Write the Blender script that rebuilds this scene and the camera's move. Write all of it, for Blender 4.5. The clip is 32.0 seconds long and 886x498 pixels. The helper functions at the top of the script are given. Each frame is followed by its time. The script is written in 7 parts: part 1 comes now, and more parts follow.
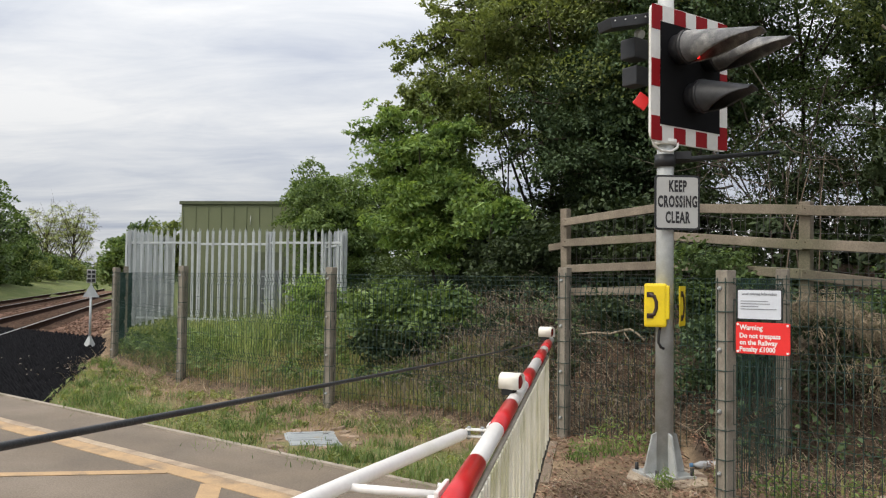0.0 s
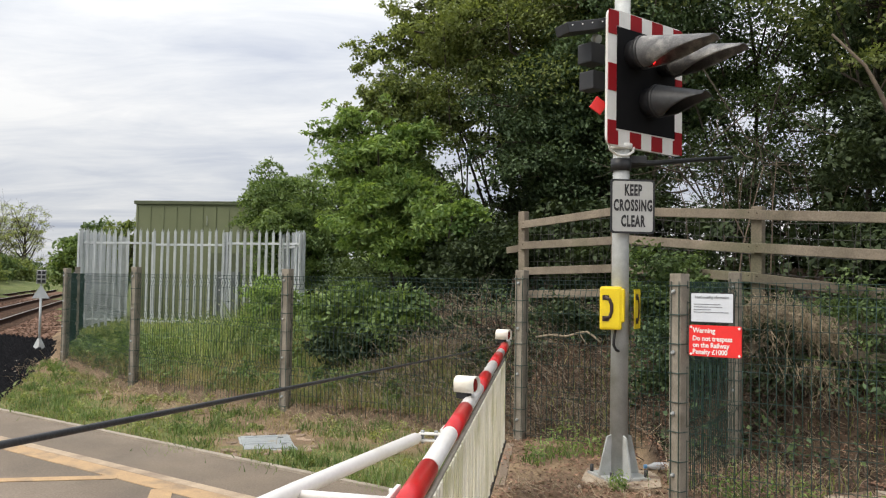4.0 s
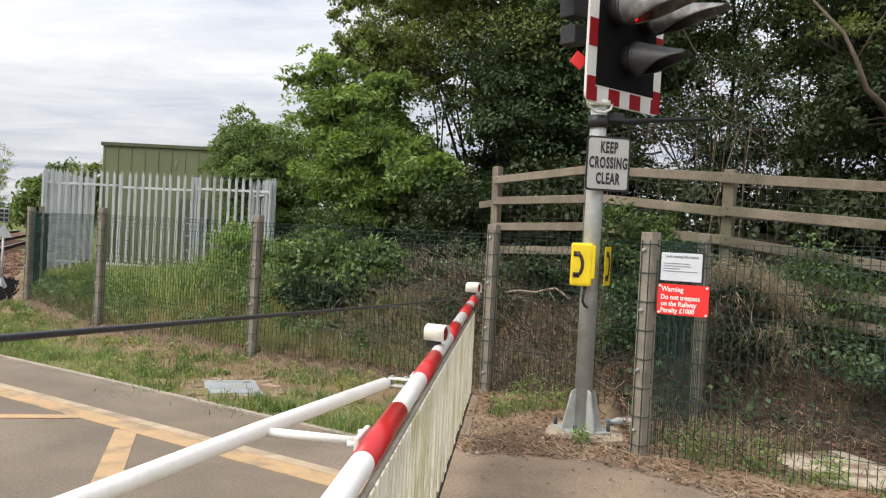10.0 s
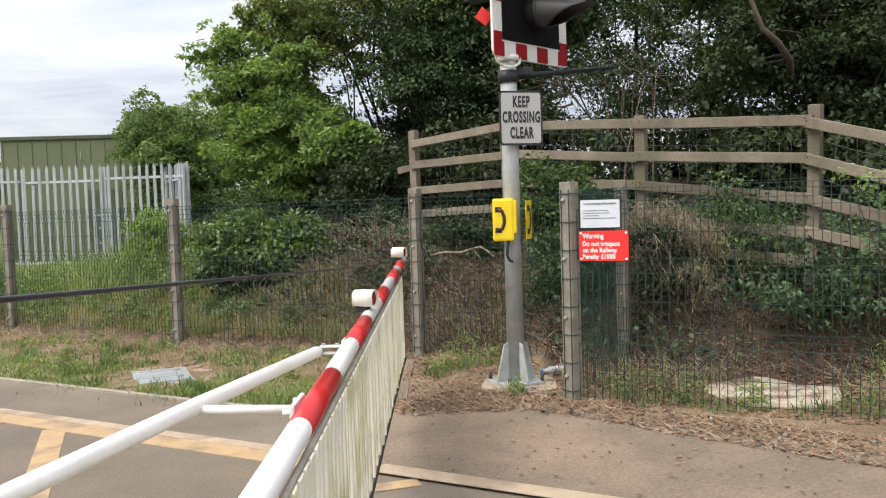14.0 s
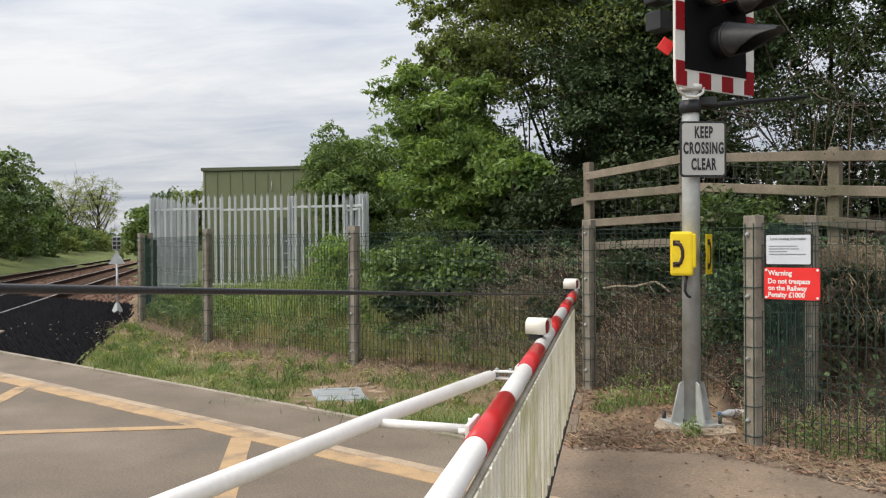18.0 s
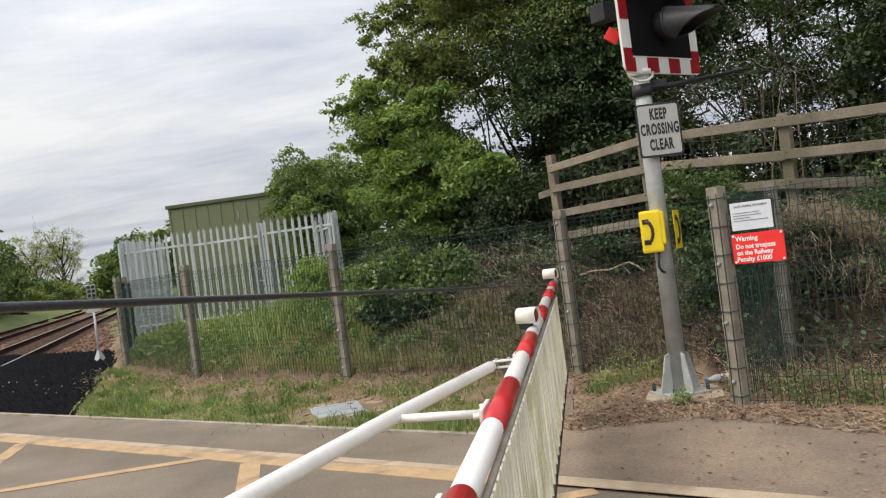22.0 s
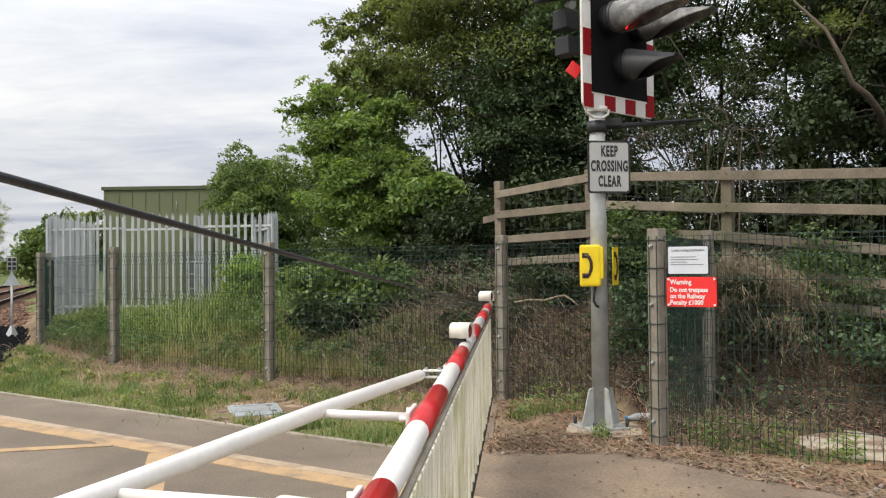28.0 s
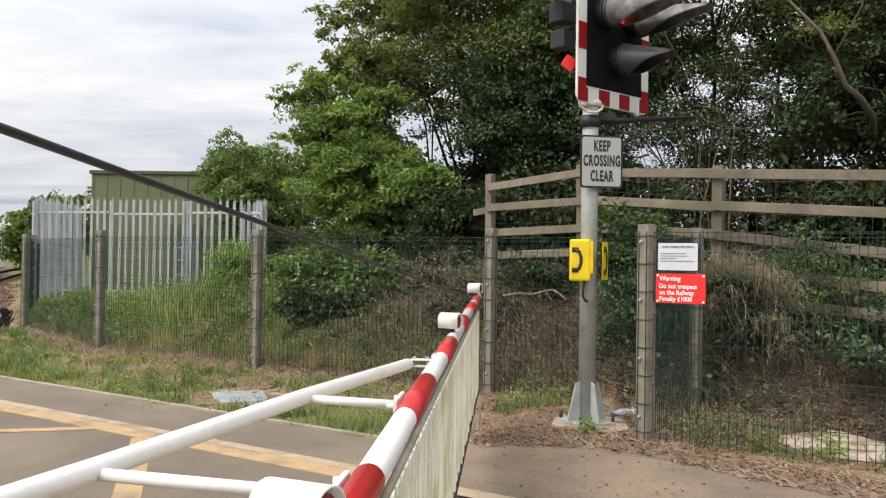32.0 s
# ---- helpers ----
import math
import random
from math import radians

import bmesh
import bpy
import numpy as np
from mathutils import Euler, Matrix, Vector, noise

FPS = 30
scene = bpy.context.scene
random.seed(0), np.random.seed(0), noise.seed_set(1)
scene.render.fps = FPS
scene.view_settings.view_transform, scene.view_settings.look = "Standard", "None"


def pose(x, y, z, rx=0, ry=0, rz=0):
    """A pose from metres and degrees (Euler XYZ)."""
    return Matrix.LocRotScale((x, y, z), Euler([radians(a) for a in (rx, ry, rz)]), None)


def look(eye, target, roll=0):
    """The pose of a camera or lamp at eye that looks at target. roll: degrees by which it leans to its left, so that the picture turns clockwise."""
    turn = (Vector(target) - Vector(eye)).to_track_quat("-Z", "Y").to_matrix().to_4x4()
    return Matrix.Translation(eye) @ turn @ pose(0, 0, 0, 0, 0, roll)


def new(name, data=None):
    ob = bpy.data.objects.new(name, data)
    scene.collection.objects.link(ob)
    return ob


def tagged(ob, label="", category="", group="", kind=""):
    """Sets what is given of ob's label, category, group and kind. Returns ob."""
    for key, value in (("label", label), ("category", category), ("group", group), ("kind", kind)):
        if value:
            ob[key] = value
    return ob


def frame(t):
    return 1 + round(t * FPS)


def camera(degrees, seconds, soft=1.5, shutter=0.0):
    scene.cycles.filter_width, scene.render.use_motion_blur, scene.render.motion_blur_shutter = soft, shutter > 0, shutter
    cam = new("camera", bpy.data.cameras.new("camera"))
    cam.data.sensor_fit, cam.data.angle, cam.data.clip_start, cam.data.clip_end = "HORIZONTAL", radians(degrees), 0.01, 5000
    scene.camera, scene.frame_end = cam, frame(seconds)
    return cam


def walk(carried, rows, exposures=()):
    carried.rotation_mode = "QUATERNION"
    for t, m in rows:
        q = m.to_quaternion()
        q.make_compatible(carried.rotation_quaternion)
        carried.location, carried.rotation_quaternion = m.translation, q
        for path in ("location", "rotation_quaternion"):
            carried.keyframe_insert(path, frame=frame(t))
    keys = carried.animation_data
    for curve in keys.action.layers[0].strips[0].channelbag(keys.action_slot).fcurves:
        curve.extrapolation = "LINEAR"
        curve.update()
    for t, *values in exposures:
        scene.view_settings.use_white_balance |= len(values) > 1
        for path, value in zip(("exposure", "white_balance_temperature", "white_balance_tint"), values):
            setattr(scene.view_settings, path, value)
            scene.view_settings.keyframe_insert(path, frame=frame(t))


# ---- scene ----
cam = camera(56.3, 32.0, soft=1.2)
PATH = [
    (0, (0.137, 0.089, 1.448), (-0.257, 2.049, 1.5172), 0.7),
    (0.5, (0.134, 0.106, 1.445), (-0.229, 2.072, 1.5117), 0.6),
    (1, (0.138, 0.112, 1.449), (-0.201, 2.082, 1.5071), 0.1),
    (1.5, (0.14, 0.107, 1.4535), (-0.181, 2.08, 1.51), -0.1),
    (2, (0.148, 0.104, 1.451), (-0.163, 2.079, 1.5059), -0.3),
    (2.5, (0.151, 0.104, 1.4545), (-0.158, 2.079, 1.5116), -0.2),
    (3, (0.15, 0.099, 1.447), (-0.167, 2.072, 1.5272), 0.4),
    (3.5, (0.149, 0.11, 1.4505), (-0.166, 2.084, 1.5295), 0.8),
    (4, (0.154, 0.113, 1.453), (-0.145, 2.09, 1.5278), 0.9),
    (4.5, (0.162, 0.114, 1.455), (-0.127, 2.092, 1.5318), 1.0),
    (6.5, (0.143, 0.121, 1.446), (-0.139, 2.1, 1.5048), 2.2),
    (7, (0.128, 0.138, 1.434), (-0.16, 2.116, 1.4748), 2.8),
    (7.5, (0.123, 0.135, 1.429), (-0.157, 2.115, 1.4443), 2.9),
    (8, (0.127, 0.136, 1.425), (-0.148, 2.117, 1.4269), 2.8),
    (8.5, (0.129, 0.134, 1.4225), (-0.146, 2.115, 1.4138), 2.7),
    (9, (0.129, 0.134, 1.418), (-0.143, 2.115, 1.3937), 2.8),
    (9.5, (0.13, 0.138, 1.4165), (-0.134, 2.12, 1.3788), 3.1),
    (10, (0.132, 0.136, 1.416), (-0.092, 2.124, 1.3869), 3.0),
    (10.5, (0.137, 0.121, 1.405), (0.069, 2.119, 1.4549), 2.1),
    (11, (0.158, 0.119, 1.392), (0.139, 2.117, 1.4849), 0.0),
    (11.5, (0.162, 0.195, 1.369), (0.263, 2.191, 1.4489), -0.9),
    (12, (0.154, 0.191, 1.374), (0.34, 2.182, 1.3989), -0.4),
    (12.5, (0.134, 0.168, 1.3685), (0.244, 2.165, 1.3402), -0.1),
    (13, (0.141, 0.171, 1.382), (0.154, 2.169, 1.2956), -1.8),
    (13.5, (0.14, 0.162, 1.3795), (0.115, 2.159, 1.266), -2.1),
    (14, (0.142, 0.141, 1.384), (0.1, 2.138, 1.2803), -1.8),
    (14.5, (0.144, 0.11, 1.382), (0.011, 2.104, 1.3056), -1.7),
    (15, (0.171, 0.079, 1.367), (-0.097, 2.061, 1.3309), -0.3),
    (15.5, (0.172, 0.101, 1.3677), (-0.103, 2.082, 1.3481), -0.1),
    (17.5, (0.15, 0.099, 1.3793), (-0.222, 2.064, 1.356), -0.9),
    (18, (0.116, 0.117, 1.36), (-0.328, 2.067, 1.3442), -0.4),
    (18.5, (0.096, 0.136, 1.3415), (-0.439, 2.063, 1.3516), 1.1),
    (19, (0.088, 0.154, 1.316), (-0.464, 2.076, 1.3361), 1.3),
    (19.5, (0.111, 0.111, 1.3435), (-0.417, 2.04, 1.3757), -0.1),
    (20, (0.107, 0.088, 1.377), (-0.385, 2.026, 1.4153), -2.6),
    (20.5, (0.075, -0.019, 1.3825), (-0.434, 1.915, 1.4134), -5.8),
    (21, (0.068, -0.044, 1.377), (-0.437, 1.89, 1.4385), -7.0),
    (21.5, (0.072, -0.064, 1.347), (-0.346, 1.891, 1.3943), -7.4),
    (22, (0.082, -0.079, 1.349), (-0.29, 1.886, 1.346), -7.4),
    (22.5, (0.078, -0.088, 1.3465), (-0.297, 1.876, 1.3356), -7.2),
    (23, (0.072, -0.08, 1.347), (-0.304, 1.884, 1.3401), -6.9),
    (23.5, (0.081, -0.076, 1.3495), (-0.303, 1.887, 1.3378), -7.4),
    (24, (0.079, -0.081, 1.345), (-0.308, 1.881, 1.3294), -7.7),
    (24.5, (0.073, -0.076, 1.343), (-0.327, 1.883, 1.3209), -7.4),
    (25, (0.077, -0.083, 1.325), (-0.31, 1.879, 1.2975), -5.5),
    (25.5, (0.065, -0.068, 1.314), (-0.293, 1.9, 1.2995), -4.6),
    (26, (0.052, -0.059, 1.306), (-0.274, 1.914, 1.3036), -4.8),
    (26.5, (0.064, -0.075, 1.3068), (-0.237, 1.902, 1.3412), -3.9),
    (28.5, (0.048, -0.062, 1.2882), (-0.169, 1.926, 1.3327), -0.1),
    (29, (0.051, -0.066, 1.294), (-0.176, 1.92, 1.3753), 0.0),
    (29.5, (0.045, -0.045, 1.2915), (-0.185, 1.94, 1.3806), -0.1),
    (30, (0.04, -0.042, 1.288), (-0.186, 1.945, 1.355), -0.4),
    (30.5, (0.041, -0.052, 1.282), (-0.179, 1.935, 1.3233), 0.3),
    (31, (0.044, -0.051, 1.279), (-0.17, 1.937, 1.3177), 0.8),
    (31.5, (0.044, -0.041, 1.275), (-0.164, 1.948, 1.3069), 1.1),
    (32, (0.038, -0.042, 1.274), (-0.155, 1.949, 1.2941), 0.8),
]
EXPOSURES = [(t, stops, kelvin, 10) for t, stops, kelvin in ((0, 0.10, 6450), (1, 0.19, 6500), (4.5, 0.22, 6500), (9, 0.32, 6520), (10.5, 0.38, 6450), (11.5, 0.57, 6250), (12.5, 0.70, 6150), (13, 0.69, 6200), (14, 0.45, 6350), (15, 0.22, 6450), (17.5, 0.13, 6450), (21, 0.08, 6450), (23, 0.17, 6500), (26, 0.2, 6500), (32, 0.31, 6520))]
walk(cam, [(t, look(eye, target, roll)) for t, eye, target, roll in PATH], EXPOSURES)

SKY, SUN = 0.76, 2.8

# ---- world, sun ----
world = bpy.data.worlds.new("overcast_sky")
scene.world = world
world.use_nodes = True
SUN_EL, SUN_AZ = 54.0, 232.0   # degrees; azimuth counted clockwise from +y
wn, wl = world.node_tree.nodes, world.node_tree.links
wn.clear()
w_out, w_bg = wn.new("ShaderNodeOutputWorld"), wn.new("ShaderNodeBackground")
w_sky = wn.new("ShaderNodeTexSky")
w_sky.sky_type, w_sky.sun_disc = "NISHITA", False
w_sky.sun_elevation, w_sky.sun_rotation = radians(SUN_EL), radians(SUN_AZ)
w_sky.air_density, w_sky.dust_density = 1.0, 2.0
w_tc, w_sep = wn.new("ShaderNodeTexCoord"), wn.new("ShaderNodeSeparateXYZ")
wl.new(w_tc.outputs["Generated"], w_sep.inputs[0])
w_max = wn.new("ShaderNodeMath"); w_max.operation = "MAXIMUM"; w_max.inputs[1].default_value = 0.0
wl.new(w_sep.outputs["Z"], w_max.inputs[0])
w_add = wn.new("ShaderNodeMath"); w_add.operation = "ADD"; w_add.inputs[1].default_value = 0.10
wl.new(w_max.outputs[0], w_add.inputs[0])
w_comb = wn.new("ShaderNodeCombineXYZ")
w_turn = wn.new("ShaderNodeMapping")
w_turn.inputs["Rotation"].default_value, w_turn.inputs["Scale"].default_value = (0, 0, radians(-24)), (0.50, 1.0, 1.0)
wl.new(w_comb.outputs[0], w_turn.inputs["Vector"])
for k, axis in enumerate("XY"):
    w_div = wn.new("ShaderNodeMath"); w_div.operation = "DIVIDE"
    wl.new(w_sep.outputs[axis], w_div.inputs[0]); wl.new(w_add.outputs[0], w_div.inputs[1])
    wl.new(w_div.outputs[0], w_comb.inputs[k])
w_n1, w_n2 = wn.new("ShaderNodeTexNoise"), wn.new("ShaderNodeTexNoise")
for node, size, rough, twist in ((w_n1, 0.42, 0.52, 0.7), (w_n2, 2.6, 0.62, 0.5)):
    node.inputs["Scale"].default_value, node.inputs["Detail"].default_value = size, 7.0
    node.inputs["Roughness"].default_value, node.inputs["Distortion"].default_value = rough, twist
    wl.new(w_turn.outputs[0], node.inputs["Vector"])
w_mixn = wn.new("ShaderNodeMix"); w_mixn.inputs["Factor"].default_value = 0.24
wl.new(w_n1.outputs["Fac"], w_mixn.inputs["A"]); wl.new(w_n2.outputs["Fac"], w_mixn.inputs["B"])
w_ramp = wn.new("ShaderNodeValToRGB")
el = w_ramp.color_ramp.elements
el[0].position, el[0].color = 0.40, (0.53, 0.575, 0.68, 1)
el[1].position, el[1].color = 0.575, (0.975, 0.972, 0.965, 1)
mid = el.new(0.49); mid.color = (0.76, 0.785, 0.83, 1)
wl.new(w_mixn.outputs["Result"], w_ramp.inputs[0])
w_gain = wn.new("ShaderNodeMix"); w_gain.data_type = "RGBA"; w_gain.inputs["Factor"].default_value = 0.93
w_dim = wn.new("ShaderNodeVectorMath"); w_dim.operation = "SCALE"; w_dim.inputs["Scale"].default_value = 0.10
wl.new(w_sky.outputs[0], w_dim.inputs[0])
wl.new(w_dim.outputs[0], w_gain.inputs["A"]); wl.new(w_ramp.outputs[0], w_gain.inputs["B"])
# an overcast sky is brighter overhead than at the horizon
w_up = wn.new("ShaderNodeMath"); w_up.operation = "MULTIPLY_ADD"; w_up.inputs[1].default_value, w_up.inputs[2].default_value = 1.5, 0.92
wl.new(w_max.outputs[0], w_up.inputs[0])
w_lift = wn.new("ShaderNodeVectorMath"); w_lift.operation = "SCALE"
wl.new(w_gain.outputs["Result"], w_lift.inputs[0]); wl.new(w_up.outputs[0], w_lift.inputs["Scale"])
wl.new(w_lift.outputs[0], w_bg.inputs["Color"])
w_bg.inputs["Strength"].default_value = SKY
wl.new(w_bg.outputs[0], w_out.inputs[0])

sun_data = bpy.data.lights.new("sun", "SUN")
sun_data.energy, sun_data.angle, sun_data.color = SUN, radians(42), (1.0, 0.92, 0.80)
sun = new("sun", sun_data)
az, elv = radians(SUN_AZ), radians(SUN_EL)
sun.matrix_world = look((0, 0, 60), (-math.sin(az) * math.cos(elv) * 10, -math.cos(az) * math.cos(elv) * 10, 60 - 10 * math.sin(elv)))


# ---- materials ----
def surface(name, base, other=None, rough=0.7, size=6.0, fine=90.0, bump=0.15, metal=0.0, spread=0.12, dirt=None, dirt_at=(0.58, 0.72), per=0.0, gloss=0.5, dist=0.01):
    """A material with a coarse and a fine variation between two colours, a dirt layer and fine relief."""
    m = bpy.data.materials.new(name)
    m.use_nodes = True
    n, l = m.node_tree.nodes, m.node_tree.links
    p = n["Principled BSDF"]
    geo = n.new("ShaderNodeNewGeometry")
    a, b = n.new("ShaderNodeTexNoise"), n.new("ShaderNodeTexNoise")
    for node, s in ((a, size), (b, fine)):
        node.inputs["Scale"].default_value, node.inputs["Detail"].default_value, node.inputs["Roughness"].default_value = s, 5.0, 0.62
        l.new(geo.outputs["Position"], node.inputs["Vector"])
    other = other or tuple(c * (1 - 2.2 * spread) for c in base)
    ra, rb = n.new("ShaderNodeMapRange"), n.new("ShaderNodeMapRange")
    ra.inputs["From Min"].default_value, ra.inputs["From Max"].default_value = 0.34, 0.66
    rb.inputs["From Min"].default_value, rb.inputs["From Max"].default_value = 0.3, 0.7
    rb.inputs["To Min"].default_value, rb.inputs["To Max"].default_value = 1 - spread, 1 + spread
    l.new(a.outputs["Fac"], ra.inputs["Value"]); l.new(b.outputs["Fac"], rb.inputs["Value"])
    mix = n.new("ShaderNodeMix"); mix.data_type = "RGBA"
    mix.inputs["A"].default_value, mix.inputs["B"].default_value = (*base, 1), (*other, 1)
    l.new(ra.outputs["Result"], mix.inputs["Factor"])
    out = mix.outputs["Result"]
    if dirt:
        d = n.new("ShaderNodeTexNoise")
        d.inputs["Scale"].default_value, d.inputs["Detail"].default_value = size * 0.6, 8.0
        off = n.new("ShaderNodeVectorMath"); off.operation = "ADD"; off.inputs[1].default_value = (13.7, 4.1, 7.9)
        l.new(geo.outputs["Position"], off.inputs[0]); l.new(off.outputs[0], d.inputs["Vector"])
        rd = n.new("ShaderNodeMapRange")
        rd.inputs["From Min"].default_value, rd.inputs["From Max"].default_value = dirt_at
        l.new(d.outputs["Fac"], rd.inputs["Value"])
        md = n.new("ShaderNodeMix"); md.data_type = "RGBA"
        l.new(rd.outputs["Result"], md.inputs["Factor"]); l.new(out, md.inputs["A"])
        md.inputs["B"].default_value = (*dirt, 1)
        out = md.outputs["Result"]
    sc = n.new("ShaderNodeVectorMath"); sc.operation = "SCALE"
    l.new(out, sc.inputs[0])
    grain = rb.outputs["Result"]
    if per:
        ri = n.new("ShaderNodeMapRange")
        ri.inputs["To Min"].default_value, ri.inputs["To Max"].default_value = 1 - per, 1 + per
        oi = n.new("ShaderNodeObjectInfo")
        addr = n.new("ShaderNodeMath"); addr.operation = "ADD"
        l.new(geo.outputs["Random Per Island"], addr.inputs[0]); l.new(oi.outputs["Random"], addr.inputs[1])
        fr = n.new("ShaderNodeMath"); fr.operation = "FRACT"
        l.new(addr.outputs[0], fr.inputs[0]); l.new(fr.outputs[0], ri.inputs["Value"])
        mu = n.new("ShaderNodeMath"); mu.operation = "MULTIPLY"
        l.new(grain, mu.inputs[0]); l.new(ri.outputs["Result"], mu.inputs[1])
        grain = mu.outputs[0]
    l.new(grain, sc.inputs["Scale"])
    l.new(sc.outputs[0], p.inputs["Base Color"])
    p.inputs["Roughness"].default_value, p.inputs["Metallic"].default_value = rough, metal
    p.inputs["Specular IOR Level"].default_value = gloss
    if bump:
        bp = n.new("ShaderNodeBump")
        bp.inputs["Strength"].default_value, bp.inputs["Distance"].default_value = bump, dist
        l.new(b.outputs["Fac"], bp.inputs["Height"]); l.new(bp.outputs[0], p.inputs["Normal"])
    return m


def leaf_material(name, dark, light, back=0.25):
    """Leaves: each one its own tone between dark and light, with light coming through."""
    m = bpy.data.materials.new(name)
    m.use_nodes = True
    n, l = m.node_tree.nodes, m.node_tree.links
    p = n["Principled BSDF"]
    geo = n.new("ShaderNodeNewGeometry")
    no = n.new("ShaderNodeTexNoise"); no.inputs["Scale"].default_value, no.inputs["Detail"].default_value, no.inputs["Roughness"].default_value = 1.3, 4.0, 0.7
    l.new(geo.outputs["Position"], no.inputs["Vector"])
    half = n.new("ShaderNodeMath"); half.operation = "MULTIPLY_ADD"; half.inputs[1].default_value, half.inputs[2].default_value = 2.2, -1.08
    l.new(no.outputs["Fac"], half.inputs[0])
    ad = n.new("ShaderNodeMath"); ad.operation = "MULTIPLY_ADD"; ad.inputs[1].default_value = 1.0
    l.new(geo.outputs["Random Per Island"], ad.inputs[0]); l.new(half.outputs[0], ad.inputs[2])
    ramp = n.new("ShaderNodeMix"); ramp.data_type = "RGBA"; ramp.clamp_factor = True
    ramp.inputs["A"].default_value, ramp.inputs["B"].default_value = (*dark, 1), (*light, 1)
    l.new(ad.outputs[0], ramp.inputs["Factor"])
    l.new(ramp.outputs["Result"], p.inputs["Base Color"])
    p.inputs["Roughness"].default_value, p.inputs["Specular IOR Level"].default_value = 0.55, 0.2
    tr = n.new("ShaderNodeBsdfTranslucent")
    yel = n.new("ShaderNodeMix"); yel.data_type = "RGBA"; yel.blend_type = "MULTIPLY"; yel.inputs["Factor"].default_value = 1.0
    yel.inputs["B"].default_value = (1.25, 1.25, 0.55, 1)
    l.new(ramp.outputs["Result"], yel.inputs["A"]); l.new(yel.outputs["Result"], tr.inputs["Color"])
    ms = n.new("ShaderNodeMixShader"); ms.inputs[0].default_value = back
    l.new(p.outputs[0], ms.inputs[1]); l.new(tr.outputs[0], ms.inputs[2])
    l.new(ms.outputs[0], n["Material Output"].inputs["Surface"])
    return m


def glow(name, color, strength):
    m = bpy.data.materials.new(name)
    m.use_nodes = True
    p = m.node_tree.nodes["Principled BSDF"]
    p.inputs["Base Color"].default_value = (*color, 1)
    p.inputs["Emission Color"].default_value, p.inputs["Emission Strength"].default_value = (*color, 1), strength
    return m


M_ASPHALT = surface("asphalt", (0.172, 0.136, 0.100), (0.130, 0.105, 0.080), 0.9, 1.6, 70, 0.5, spread=0.3, dirt=(0.215, 0.175, 0.135), dirt_at=(0.48, 0.72), dist=0.006)
M_ASPHALT_PATH = surface("path_asphalt", (0.186, 0.141, 0.102), (0.146, 0.112, 0.082), 0.92, 2.2, 60, 0.5, spread=0.3, dirt=(0.235, 0.175, 0.122), dirt_at=(0.46, 0.68), dist=0.006)
M_YELLOW = surface("worn_yellow_road_paint", (0.44, 0.295, 0.155), (0.37, 0.25, 0.14), 0.85, 7, 120, 0.25, spread=0.18, dirt=(0.23, 0.17, 0.115), dirt_at=(0.50, 0.68), dist=0.003)
M_CREAM = surface("cream_edge_paint", (0.43, 0.335, 0.235), (0.34, 0.265, 0.185), 0.88, 6, 120, 0.25, spread=0.18, dirt=(0.25, 0.19, 0.135), dirt_at=(0.48, 0.68), dist=0.003)
M_CONCRETE = surface("weathered_concrete", (0.36, 0.31, 0.25), (0.27, 0.235, 0.19), 0.92, 5, 90, 0.4, spread=0.16, dirt=(0.18, 0.16, 0.11), dirt_at=(0.52, 0.72))
M_RUBBER = surface("black_rubber", (0.004, 0.004, 0.005), (0.007, 0.007, 0.008), 0.9, 4, 60, 0.2, spread=0.2, gloss=0.08)
M_BALLAST = surface("ballast_stone", (0.150, 0.092, 0.066), (0.064, 0.040, 0.029), 0.95, 3, 14, 0.5, spread=0.5, per=0.5, gloss=0.05)
M_RUST = surface("rusty_rail_steel", (0.040, 0.020, 0.013), (0.022, 0.012, 0.008), 0.95, 8, 80, 0.2, gloss=0.05)
M_RAILTOP = surface("polished_rail_head", (0.52, 0.50, 0.48), None, 0.3, 6, 60, 0.05, metal=0.9)
M_SLEEPER = surface("sleeper_concrete", (0.10, 0.066, 0.048), None, 0.95, 5, 60, 0.2, gloss=0.05)
M_GALV = surface("galvanised_steel", (0.46, 0.475, 0.47), (0.37, 0.385, 0.38), 0.5, 9, 110, 0.06, metal=0.08, spread=0.08, dirt=(0.30, 0.31, 0.28), dirt_at=(0.52, 0.74))
M_GALV_PALE = surface("galvanised_palisade", (0.56, 0.585, 0.60), (0.47, 0.495, 0.51), 0.55, 4, 80, 0.05, metal=0.3, spread=0.08, per=0.08)
M_WHITE = surface("white_gloss_paint", (0.74, 0.72, 0.70), (0.68, 0.66, 0.63), 0.33, 7, 60, 0.03, spread=0.04, dirt=(0.56, 0.54, 0.47), dirt_at=(0.62, 0.82))
M_WHITE_SLAT = surface("white_slat_with_algae", (0.83, 0.79, 0.67), (0.75, 0.71, 0.54), 0.5, 6, 60, 0.05, spread=0.06, dirt=(0.52, 0.50, 0.28), dirt_at=(0.50, 0.70), per=0.06)
M_CREAMLAMP = surface("cream_lamp_housing", (0.78, 0.75, 0.68), (0.72, 0.69, 0.6), 0.4, 9, 60, 0.03, spread=0.04)
M_RED = surface("red_reflective_band", (0.52, 0.016, 0.018), (0.44, 0.014, 0.016), 0.3, 9, 120, 0.03, spread=0.06)
M_REDBOARD = surface("dark_red_board_sheet", (0.27, 0.006, 0.010), (0.23, 0.005, 0.009), 0.55, 9, 120, 0.03, spread=0.06, gloss=0.2)
